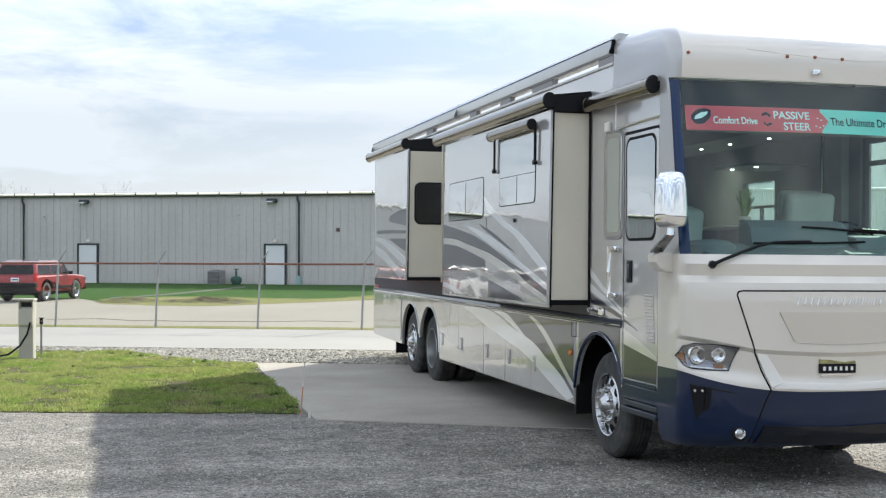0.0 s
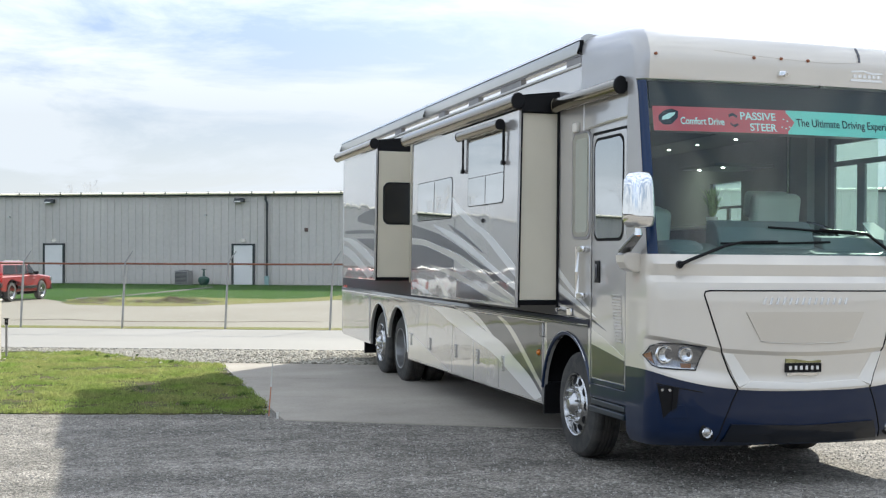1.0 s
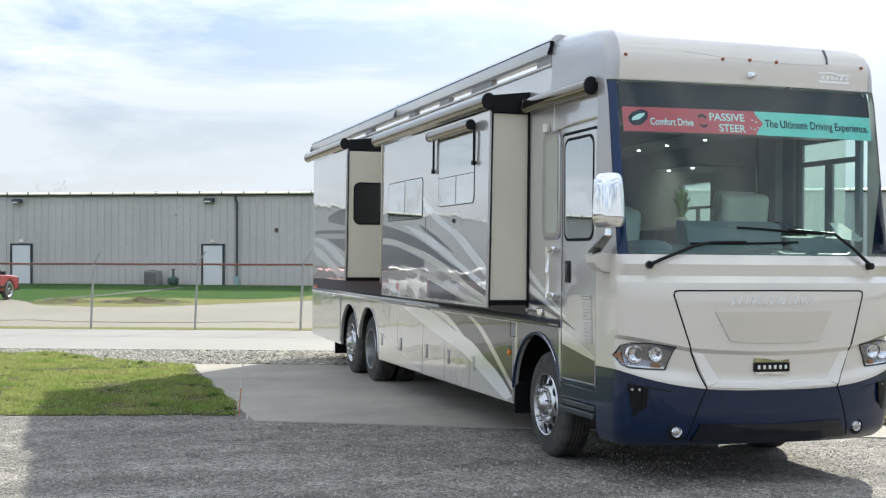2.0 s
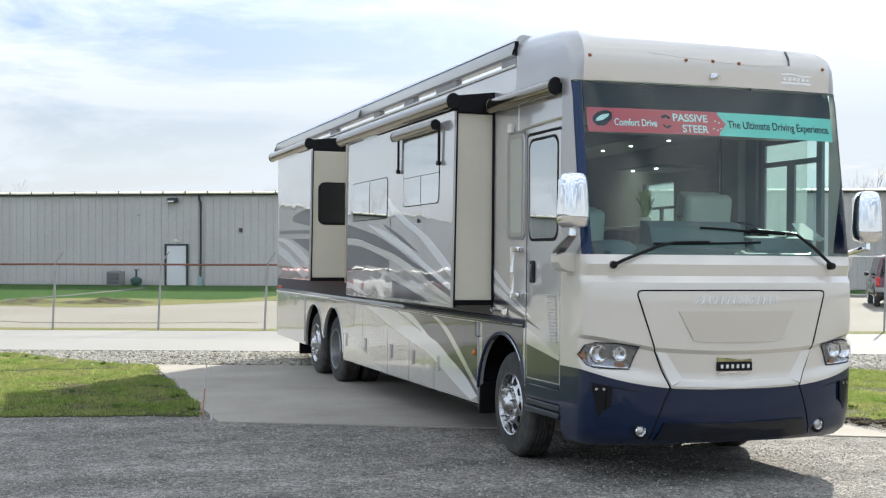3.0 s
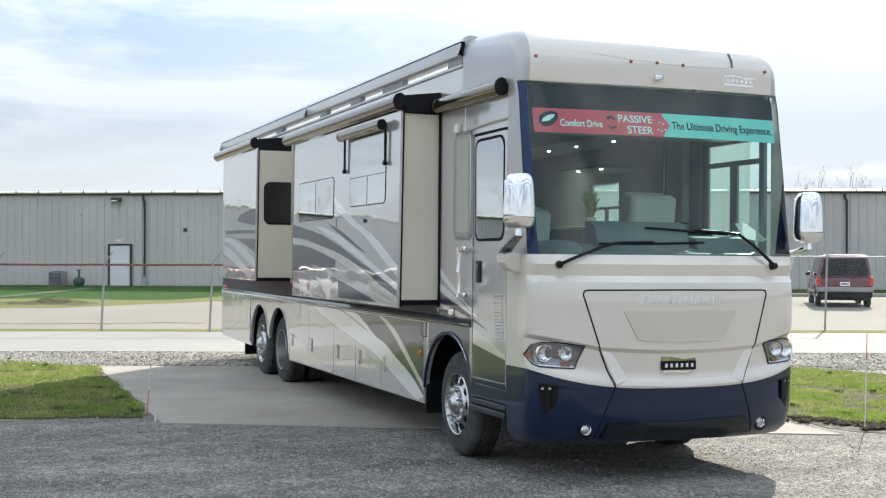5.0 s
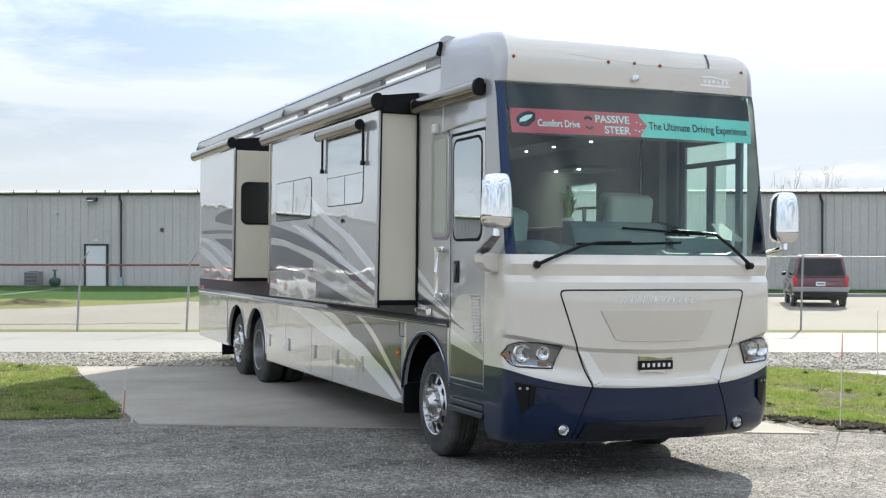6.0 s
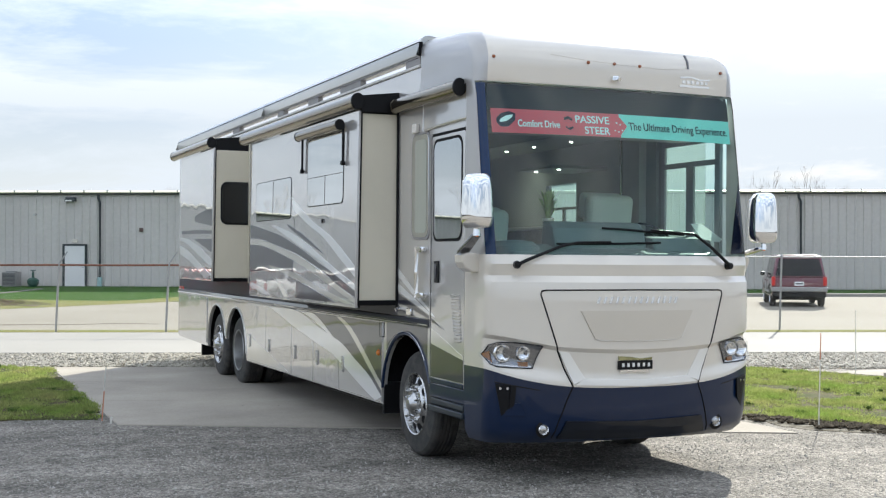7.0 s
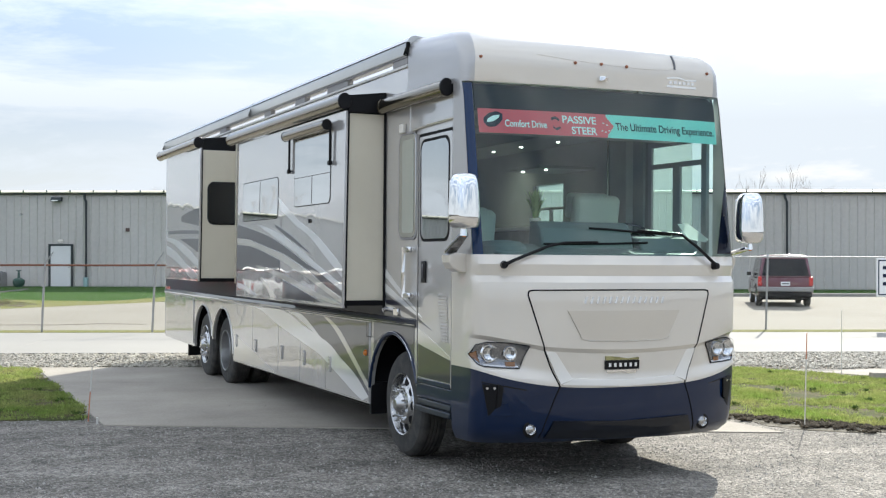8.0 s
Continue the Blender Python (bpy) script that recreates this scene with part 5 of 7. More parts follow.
# tinted panes of the front slide-out
for y0, y1, z0, z1, mid in ((2.66, 3.90, 2.44, 3.16, 2.745), (4.56, 6.14, 2.335, 2.80, None)):
    w = part("window", prism(rounded(y0, y1, z0, z1, .06, 5), SX - .006, SX - .0005, "x", .002), M_PANE, rv, "tinted slide-out window")
    part("window_frame", prism(rounded(y0 - .009, y1 + .009, z0 - .008, z1 + .008, .066, 5), SX - .0045, SX - .0002, "x"), M_SEAL, w)
    if mid:
        part("glazing_bar", bx(SX - .009, SX - .0065, y0 + .01, y1 - .01, mid - .004, mid + .004), M_GREYTRIM, w)
        part("glazing_bar", bx(SX - .009, SX - .0065, 3.26, 3.268, z0 + .01, mid - .0045), M_GREYTRIM, w)
    else:
        part("glazing_bar", bx(SX - .009, SX - .0065, 5.33, 5.338, z0 + .01, z1 - .01), M_GREYTRIM, w)
wa = part("window_awning", prism(oval(SX - .058, 3.22, .048, .052), 2.62, 4.06, "y", .01), M_CASE, rv, "rolled window awning")
for y in (2.595, 4.062):
    part("end_cap", prism(oval(SX - .058, 3.22, .052, .056), y, y + .022, "y", .006), M_BLACK, wa)
for y in (2.60, 4.04):
    part("awning_arm", bx(SX - .030, SX - .006, y + .005, y + .026, 2.84, 3.20, .005, 1), M_BLACK, wa, "black awning arm")
    part("arm_pivot", cyl((SX - .002, y + .016, 2.835), (SX - .04, y + .016, 2.835), .024, n=12), M_BLACK, wa)
part("slide_lock", cyl((SX - .001, 3.32, 2.27), (SX - .018, 3.32, 2.27), .022, n=12), M_BLACK, rv)
part("slide_skirt", bx(SX + .02, SX + .05, 2.24, 6.40, 1.392, 1.4195, .006), M_BLACK, front_slide)
FX = SX - .0024
swoosh([(4.55, 2.57), (3.78, 2.30), (3.09, 2.12), (2.63, 1.954), (2.23, 1.795)], [(4.42, 2.42), (3.85, 2.24), (3.32, 2.105), (2.75, 1.885), (2.23, 1.69)], FX, M_SILVER, front_slide, "silver swoosh")
swoosh([(5.36, 2.275), (4.52, 2.166), (3.76, 2.0), (3.13, 1.835), (2.68, 1.726), (2.23, 1.62)], [(5.36, 2.26), (4.51, 2.079), (3.75, 1.922), (3.19, 1.785), (2.74, 1.677), (2.23, 1.563)], FX, M_SILVER, front_slide, "silver swoosh")
swoosh([(4.73, 2.273), (4.06, 2.138), (3.3, 1.933)], [(4.60, 2.222), (4.05, 2.085), (3.3, 1.925)], FX, M_SLATE, front_slide, "thin slate swoosh")
swoosh([(6.41, 2.296), (5.81, 2.234), (4.92, 2.128), (4.12, 1.98), (3.46, 1.83), (3.06, 1.755), (2.68, 1.665), (2.23, 1.553)], [(6.41, 2.125), (5.80, 2.10), (5.17, 2.025), (4.35, 1.933), (3.75, 1.83), (3.32, 1.745), (2.80, 1.61), (2.23, 1.50)], FX, M_SLATE, front_slide, "slate swoosh", 32)
swoosh([(6.41, 2.116), (5.80, 2.09), (5.08, 2.01), (4.35, 1.923), (3.74, 1.814), (3.25, 1.718), (2.73, 1.593), (2.23, 1.485)], [(6.41, 2.046), (5.79, 2.023), (5.16, 1.955), (4.34, 1.842), (3.81, 1.745), (3.32, 1.657), (2.73, 1.534), (2.23, 1.437)], FX, M_SAND, front_slide, "sand coloured swoosh", 32)
swoosh([(6.41, 2.04), (5.79, 2.017), (5.16, 1.95), (4.44, 1.85)], [(6.41, 1.70), (5.79, 1.72), (5.2, 1.74), (4.44, 1.715)], FX, M_SLATE, front_slide, "slate swoosh")
swoosh([(5.5, 1.79), (4.49, 1.722), (3.73, 1.619), (3.04, 1.525), (2.23, 1.425)], [(5.41, 1.757), (4.48, 1.657), (3.87, 1.585), (3.31, 1.497), (2.5, 1.425)], FX - .0004, M_SAND, front_slide, "sand coloured swoosh")
swoosh([(4.3, 1.62), (3.8, 1.565), (3.31, 1.49), (2.85, 1.425)], [(4.3, 1.425), (3.8, 1.425), (3.3, 1.424), (2.95, 1.424)], FX, M_SLATE, front_slide, "slate swoosh")
swoosh([(6.37, 1.56), (5.9, 1.52), (5.40, 1.424)], [(6.37, 1.50), (6.0, 1.47), (5.75, 1.424)], FX, M_SILVER, front_slide, "silver swoosh")
swoosh([(5.22, 1.65), (4.9, 1.56), (4.55, 1.424)], [(5.30, 1.65), (5.05, 1.56), (4.78, 1.424)], FX - .0004, M_SAND, front_slide, "sand coloured swoosh")
part("panel_seam", bx(SX - .004, SX - .0004, 4.415, 4.422, 1.425, 2.32), M_SEAL, front_slide)
# dark stripe; its top edge is drawn where the sky's reflection ends
swoosh([(9.9, 2.50), (9.3, 2.56), (8.68, 2.58)], [(9.9, 2.42), (9.3, 2.375), (8.68, 2.33)], FX, M_SLATE, rear_slide, "slate swoosh")
swoosh([(10.9, 2.29), (9.83, 2.288), (8.68, 2.263)], [(10.9, 2.24), (9.83, 2.233), (8.68, 2.216)], FX, M_SLATE, rear_slide, "slate swoosh")
swoosh([(11.0, 2.18), (10.41, 2.158), (9.53, 2.033), (8.68, 1.835)], [(11.0, 2.134), (10.4, 2.068), (9.38, 1.861), (8.68, 1.725)], FX, M_SILVER, rear_slide, "silver swoosh")
swoosh([(9.97, 2.153), (9.3, 2.15), (8.68, 2.14)], [(9.97, 2.15), (9.3, 2.05), (8.68, 1.945)], FX, M_SLATE, rear_slide, "slate swoosh")
swoosh([(11.0, 2.05), (10.3, 1.96), (9.38, 1.75), (8.68, 1.62)], [(11.0, 1.92), (10.2, 1.80), (9.5, 1.65), (9.1, 1.56)], FX, M_SILVER, rear_slide, "silver swoosh")


# the slide-outs lean in a little at the top
bpy.context.view_layer.update()
for ob in rv.children_recursive:
    if ob.type == "MESH" and ob.data.vertices and ob.name.split(".")[0] in ("slide_out", "corner_trim", "corner_seal", "window", "window_frame", "glazing_bar", "paint_stripe", "slide_lock"):
        cx = sum(v.co.x for v in ob.data.vertices) / len(ob.data.vertices)
        cy = sum(v.co.y for v in ob.data.vertices) / len(ob.data.vertices)
        if cx < -1.64:
            k, zm = (.012, 2.37) if cy < 7.5 else (.008, 2.5)
            for v in ob.data.vertices:
                v.co.x += k * (v.co.z - zm)

# the rear slide-out stands out a little further: it is set nearer along the same lines
far_eye = COACH.inverted() @ Vector(EYE)
rear_parts = [rear_slide, *rear_slide.children_recursive, pw, *pw.children_recursive]
for case in [o for o in rv.children if o.name.startswith("topper_case") and o.data.vertices[0].co.y > 8]:
    rear_parts += [case, *case.children_recursive]
for ob in rear_parts:
    for v in ob.data.vertices:
        q = far_eye + (v.co - far_eye) * .975
        v.co = (q.x if v.co.x < -1.45 or ob.name.startswith("window") else v.co.x, q.y, q.z)

# long roof awning and its gap
for y0, y1 in ((1.62, 7.36), (7.38, 13.45)):
    prof = [(-1.18, 3.80), (-1.285, 3.80)] + arc(-1.275, 3.82, .022, 250, 180, 4) + [(-1.297, 3.90)] + arc(-1.197, 3.90, .10, 180, 90, 8) + [(-1.12, 3.99), (-1.12, 3.82)]
    aw = part("roof_awning", prism(prof, y0, y1, "y", .006), M_AWNING, rv, "long silver roof awning case")
    part("case_seam", tube([(-1.297, y0 + .01, 3.93), (-1.297, y1 - .01, 3.93)], .004, 6), M_SEAL, aw)
    part("case_lip", bx(-1.29, -1.20, y0, y1, 3.785, 3.7995, .003, 1), M_GREYTRIM, aw)
part("awning_joint", prism([(-1.18, 3.80), (-1.28, 3.80), (-1.299, 3.82), (-1.299, 3.90), (-1.27, 3.975), (-1.197, 4.003), (-1.12, 3.99), (-1.12, 3.82)], 7.362, 7.378, "y"), M_SEAL, rv)
part("awning_end", prism([(-1.265, 3.80), (-1.283, 3.80), (-1.301, 3.83), (-1.301, 3.93), (-1.265, 3.93)], 1.603, 1.619, "y"), M_SEAL, rv, "black awning end gasket")
part("gutter_ledge", bx(-1.295, -1.236, 1.62, TAIL, 3.69, 3.72, .008), M_ROOF, rv, "pale gutter ledge")
for y0, y1 in ((1.62, 2.0), (3.35, 4.05), (4.9, 5.3), (6.4, 6.7), (8.8, 9.2), (11.4, 11.9)):
    part("awning_bracket", bx(-1.285, -1.22, y0, y1, 3.7205, 3.7845, .004, 1), M_GREYTRIM, rv, "grey awning bracket")

# entry door awning
prof = oval(-1.337, 3.372, .058, .072)
da = part("door_awning", prism(prof, .58, 2.12, "y", .008), M_CASE, rv, "rolled awning above the entry door")
part("end_cap", prism(oval(-1.340, 3.372, .066, .080), .54, .579, "y", .012), M_BLACK, da, "black end cap")
part("end_cap", prism(prof, 2.121, 2.15, "y", .008), M_CASE, da)

# entry door, windows beside it
dr = part("entry_door", prism(rounded(.54, 1.30, .745, 3.0, .03, 4), SIDE - .012, SIDE - .0005, "x", .004), M_BODY, rv, "taupe entry door, shut")
part("door_gap", prism(rounded(.512, 1.325, .72, 3.025, .04, 4), SIDE - .004, SIDE - .0003, "x"), M_SEAL, dr)
part("door_frame", join(bx(SIDE - .010, SIDE - .0005, .475, .511, .70, 3.07), bx(SIDE - .010, SIDE - .0005, 1.326, 1.345, .70, 3.07), bx(SIDE - .010, SIDE - .0005, .5115, 1.3255, 3.026, 3.07)), M_BODY, dr, "", 0)
part("rain_rail", tube([(SIDE - .02, .49, 3.10), (SIDE - .02, 1.0, 3.095), (SIDE - .02, 1.45, 3.075)], .011, 6), M_SAND, dr)
part("door_window", prism(rounded(.615, 1.235, 2.06, 2.945, .09, 6), SIDE - .018, SIDE - .0125, "x", .002), M_PANE, dr, "tinted door window")
part("window_frame", prism(rounded(.59, 1.26, 2.035, 2.97, .10, 6), SIDE - .0155, SIDE - .0122, "x"), M_SEAL, dr)
part("lower_insert", prism([(.55, .80), (1.28, .80), (1.28, 1.096), (.92, 1.048), (.55, .997)], SIDE - .0145, SIDE - .0125, "x"), M_BRONZE, dr, "glossy dark lower door panel", 0)
part("kick_strip", bx(SIDE - .022, SIDE - .0125, .545, 1.295, .748, .79, .005), M_NAVY, dr, "navy kick strip")
part("lock_plate", bx(SIDE - .026, SIDE - .0125, 1.10, 1.21, 1.66, 1.86, .008), M_BLACK, dr, "black door latch")
part("latch_lever", bx(SIDE - .034, SIDE - .0265, 1.135, 1.175, 1.70, 1.83, .004, 1), M_BRONZE, dr)
for k in range(15):
    part("louvre", bx(SIDE - .024, SIDE - .0125, .595 + .002 * k, .735 + .006 * k, 1.15 + k * .0285, 1.166 + k * .0285, .004, 1), M_BODY, dr)
nw = part("window", prism(rounded(1.385, 1.80, 2.08, 3.05, .08, 6), SIDE - .014, SIDE - .0005, "x", .004), M_PANE, rv, "narrow fixed window beside the door")
part("window_frame", prism(rounded(1.36, 1.825, 2.055, 3.075, .10, 6), SIDE - .010, SIDE - .0004, "x", .002), M_GREYTRIM, nw, "grey window frame")
part("window_inset", prism(rounded(1.43, 1.72, 2.12, 3.00, .05, 5), SIDE - .0165, SIDE - .0142, "x"), M_SHADE, nw, "pale shade behind the glass")
gb = part("grab_bar", tube([(SIDE - .055, 1.56, 1.985), (SIDE - .058, 1.56, 1.75), (SIDE - .055, 1.56, 1.515)], .020, 12), M_CHROME, rv, "vertical chrome grab bar")
for z in (1.965, 1.535):
    part("bracket", bx(SIDE - .068, SIDE - .0005, 1.40, 1.578, z - .028, z + .028, .014), M_CHROME, gb)
part("porch_lamp", bx(SIDE - .04, SIDE - .0005, 1.65, 1.76, 3.07, 3.16, .012), M_CREAM, rv, "small white porch lamp")
part("joint_strip", bx(SIDE - .006, SIDE - .0003, 1.545, 1.56, 3.07, 3.70), M_SILVER, rv)
part("sill_panel", bx(SIDE - .010, SIDE + .03, .50, 1.335, .615, .742, .008), M_NAVY, rv, "navy sill under the entry door")
part("entry_step", bx(SIDE - .02, -.98, .53, 1.28, .555, .608, .01), M_STEP, rv, "folded black entry step")
part("entry_step", bx(SIDE - .035, -.98, .52, 1.30, .49, .545, .01), M_STEP, rv)
part("step_box", bx(SIDE + .01, -.95, .56, 1.18, .48, .70, .012), M_BLACK, rv, "dark step housing")
part("power_port", bx(SIDE - .02, SIDE - .0045, 1.80, 1.92, 1.33, 1.40, .008), M_CHROME, rv, "chrome outside socket")
part("door_catch", cyl((SIDE - .001, 2.12, 1.39), (SIDE - .05, 2.12, 1.37), .02, n=14), M_CHROME, rv)


# wheels
def wheel(x, y, side, kind, zc):
    """side: -1 for the door's side. kind: convex steer rim, or deep dished drive rim."""
    R, W = .498, .285
    o = side
    prof = []
    for u, r in ((0, .30), (.004, .33), (.0, .40), (.012, .455), (.035, .485), (.055, R - .002)):
        prof.append((u, r))
    for k in range(5):
        a = .06 + k * .037
        prof += [(a, R), (a + .024, R), (a + .026, R - .012), (a + .034, R - .012)]
    prof += [(W - .03, R - .003), (W - .012, .455), (W, .40), (W, .30), (.02, .28), (0, .30)]
    t = part("wheel", lathe([(u if o < 0 else -u, r) for u, r in prof], (x, y, zc), 56), M_TYRE, rv, "black highway tyre on a polished wheel")
    s = 1 if o < 0 else -1
    if kind == "convex":
        rim = [(.0, .302), (-.012, .295), (-.006, .283), (.018, .274), (.034, .268), (.030, .260), (.010, .195), (-.004, .182), (-.010, .176), (-.012, .0)]
    else:
        rim = [(.0, .302), (-.012, .295), (-.006, .28), (.03, .272), (.12, .262), (.15, .24), (.155, .17), (.15, .12), (.11, .11), (.09, 0.0)]
    part("rim", lathe([(u * s, r) for u, r in rim], (x, y, zc), 48), M_ALLOY if kind == "convex" else M_RIMGREY, t, "polished aluminium rim" if kind == "convex" else "deep dished dull rim")
    if kind == "convex":
        part("hub_cap", lathe([(u * s, r) for u, r in ((-.0, .112), (-.022, .108), (-.034, .092), (-.062, .066), (-.078, .046), (-.082, 0.0))], (x, y, zc), 32), M_ALLOY, t, "polished hub cap")
        for k in range(10):
            a = 2 * math.pi * (k + .5) / 10
            cy, cz = y + .155 * math.cos(a), zc + .155 * math.sin(a)
            part("lug_nut", cyl((x - .008 * s, cy, cz), (x - .034 * s, cy, cz), .018, .016, 8), M_CHROME, t)
            part("lug_cap", cyl((x - .0345 * s, cy, cz), (x - .066 * s, cy, cz), .012, .008, 8), M_CHROME, t)
            b = a + math.pi / 10
            rad, ax = Vector((0, math.cos(b), math.sin(b))), Vector((-s, 0, 0))
            nrm = (ax * .956 + rad * .294).normalized()
            hc = Vector((x, y, zc)) - ax * .0205 + rad * .229
            part("vent_hole", cyl(hc - nrm * .012, hc + nrm * .0025, .043, .043, 18), M_SEAL, t, "dark vent hole")
    return t


wheel(-1.245, 1.78, -1, "convex", .490)
wheel(1.245, 1.78, 1, "convex", .497)
for sx in (-1, 1):
    wheel(sx * 1.235, ARCH_T, sx, "convex", .512 if sx < 0 else .53)
    wheel(sx * 1.225, ARCH_D, sx, "dished", .507 if sx < 0 else .525)
    wheel(sx * .90, ARCH_D, sx, "dished", .507 if sx < 0 else .525)

# ======== cab interior ========
part("cab_floor", bx(-1.22, 1.22, .25, 7.0, 1.16, 1.2), M_FLOORTILE, rv)
part("ceiling_lining", bx(-1.23, 1.23, .75, 7.0, 3.38, 3.42), M_INNER, rv, "pale ceiling lining")
part("overhead_cabinet", bx(-1.2, 1.2, .45, .95, 3.02, 3.379, .02), M_WOOD, rv, "dark overhead cabinet across the cab")
part("interior_wall", bx(-1.22, -1.19, .6, 7.0, 1.2, 3.379), M_INNER, rv)
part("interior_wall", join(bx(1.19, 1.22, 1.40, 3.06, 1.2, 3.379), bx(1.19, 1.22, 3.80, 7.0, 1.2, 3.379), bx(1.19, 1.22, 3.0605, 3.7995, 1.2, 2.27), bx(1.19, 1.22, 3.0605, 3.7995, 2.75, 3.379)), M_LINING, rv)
gw = part("galley_window", bx(1.25, 1.258, 3.06, 3.80, 2.27, 2.75), M_SIDEGLASS, rv, "filmed window over the galley top")
part("window_frame", join(bx(1.222, 1.249, 3.0, 3.86, 2.455, 2.485), bx(1.222, 1.249, 3.40, 3.45, 2.27, 2.4545)), M_GREYTRIM, gw)
part("rear_partition", bx(-1.19, 1.19, 6.9, 6.99, 1.2, 3.379), M_WOOD, rv, "dark wooden partition")
part("galley_cabinet", bx(.62, 1.18, 2.75, 5.8, 1.2, 2.2, .015), M_WOOD, rv, "dark galley cabinet")
part("galley_top", bx(.58, 1.185, 2.7, 5.85, 2.2005, 2.24, .008), M_CREAM, rv, "cream galley worktop")
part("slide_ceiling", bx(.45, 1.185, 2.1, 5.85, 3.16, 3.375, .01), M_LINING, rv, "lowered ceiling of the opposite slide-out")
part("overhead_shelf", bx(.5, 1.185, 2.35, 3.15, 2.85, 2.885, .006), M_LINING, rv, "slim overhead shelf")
part("pillar_trim", bx(1.20, 1.234, .33, .41, 1.95, 3.40), M_GREYTRIM, rv)
part("tall_cabinet", bx(.55, 1.18, 5.86, 6.88, 1.2, 3.37, .015), M_WOOD, rv)
part("sofa", join(bx(-1.6, -.75, 2.6, 4.4, 1.47, 1.75, .05), bx(-1.62, -1.35, 2.6, 4.4, 1.75, 2.1, .06)), M_CREAM, rv, "cream sofa in the slide-out")
part("door_post_trim", bx(1.10, 1.189, 1.58, 1.90, 1.2, 3.379, .01), M_DASHPOST, rv, "taupe padded post")
part("post_bead", cyl((1.09, 1.92, 1.2), (1.09, 1.92, 3.379), .012, n=8), M_CASE, rv, "thin brass trim line")
dash = part("dashboard", prism([(.10, 1.55), (.05, 1.88), (.07, 1.935), (.30, 1.98), (.50, 2.02), (.60, 1.96), (.62, 1.3)], -1.05, 1.05, "x", .02), M_DASH, rv, "taupe moulded dashboard")
bmp = lathe([(-.06, .24), (.0, .24), (.08, .215), (.12, .16), (.135, 0.0)], (-.90, .36, 1.915), 28, "z")
part("dash_pod", bmp, M_DASH, dash, "rounded grey dash pod")
part("instrument_cowl", prism([(.22, 1.93), (.30, 2.08), (.52, 2.10), (.56, 1.93)], .45, 1.08, "x", .02), M_DASH, dash)
part("dash_console", prism([(.30, 1.95), (.37, 2.16), (.44, 2.215), (.58, 2.225), (.60, 1.95)], -.52, .42, "x", .03), M_DASH, dash, "raised middle of the dashboard")


def sun_patch(corners, label):
    bm = bmesh.new()
    f = bm.faces.new([bm.verts.new(p) for p in corners])
    bmesh.ops.recalc_face_normals(bm, faces=[f])
    part("white_paper", bm, M_SUNPATCH, dash, label, 0)


# added sheet: the patch of sunlight on the dash, given as pale colour
sun_patch(((.865, .30, 2.217), (.985, .30, 2.22), (1.175, .25, 2.08), (1.14, .245, 2.05), (.956, .25, 2.079)), "added pale sheet standing in for sunlight on the dashboard")
sw = part("steering_wheel", moved(lathe([(.0, .216), (.013, .231), (.0, .246), (-.013, .231), (.0, .216)], (0, 0, 0), 40, "z"), Matrix.Translation((.735, .80, 2.09)) @ pose(0, 0, 0, 38, 0, 0)), M_BLACK, rv, "dark steering wheel")
part("spoke", moved(join(bx(-.222, .222, -.02, .02, -.012, .012, .006), bx(-.02, .02, -.20, 0, -.012, .012, .006), cyl((0, 0, -.2), (0, 0, .02), .05, .06)), Matrix.Translation((.735, .80, 2.09)) @ pose(0, 0, 0, 38, 0, 0)), M_BLACK, sw)


def cab_seat(x, y, turn, drop=0.0):
    m = Matrix.Translation((x, y, 1.2)) @ pose(0, 0, 0, 0, 0, turn)
    s = part("cab_seat", moved(bx(-.27, .27, -.28, .28, .36, .52, .06, 4), m), M_CREAM, rv, "cream leather captain's seat")
    part("backrest", moved(moved(bx(-.26, .26, -.075, .075, .0, .90 - drop, .07, 4), pose(0, .27, .44, 10, 0, 0)), m), M_CREAM, s)
    part("headrest", moved(moved(bx(-.235, .235, -.045, .03, 0.0, .26, .05, 4), pose(0, .34 - drop * .17, 1.10 - drop, 9, 0, 0)), m), M_CREAM, s)
    for dx in (-.31, .31):
        part("armrest", moved(bx(dx - .04, dx + .04, -.2, .25, .62, .70, .03, 3), m), M_CREAM, s)
    part("pedestal", moved(bx(-.18, .18, -.18, .18, 0.0, .36, .02), m), M_BLACK, s)


cab_seat(.70, 1.36, 0)
cab_seat(-.62, 1.45, 0, .17)
# the last two are added out of sight
for x, y, z in ((.79, 4.05, 3.16), (.80, 3.35, 3.16), (.87, 2.6, 3.16), (.63, 2.96, 2.85), (.68, 2.52, 2.85), (-.7, 4.0, 3.38), (-.5, 5.6, 3.38)):
    part("downlight", cyl((x, y, z), (x, y, z - .012), .020, .017, 12), M_LAMP, rv, "small lit ceiling downlight")

# the second bulb is an unseen extra that brightens the cabin
for x, y, z, watts in ((.79, 4.05, 3.14, 3.2), (-.5, 5.6, 3.36, 3.0), (.68, 2.52, 2.83, 1.0)):
    bulb = bpy.data.lights.new("downlight_bulb", "SPOT")
    bulb.energy, bulb.color, bulb.shadow_soft_size, bulb.spot_size, bulb.spot_blend = watts, (1.0, 0.90, 0.76), .05, radians(165), 1.0
    new("downlight_bulb", bulb).location = COACH @ Vector((x, y, z))

# printed banner behind the top of the windshield
def banner_piece(name, x0, x1, z0, z1, mat, parent, label, off, tip=0.0):
    return strip(name, [(x0, z1), (x1, z1)], [(x0, z0), (x1, z0)], off, mat, parent, label, 3, 24, 0.002)


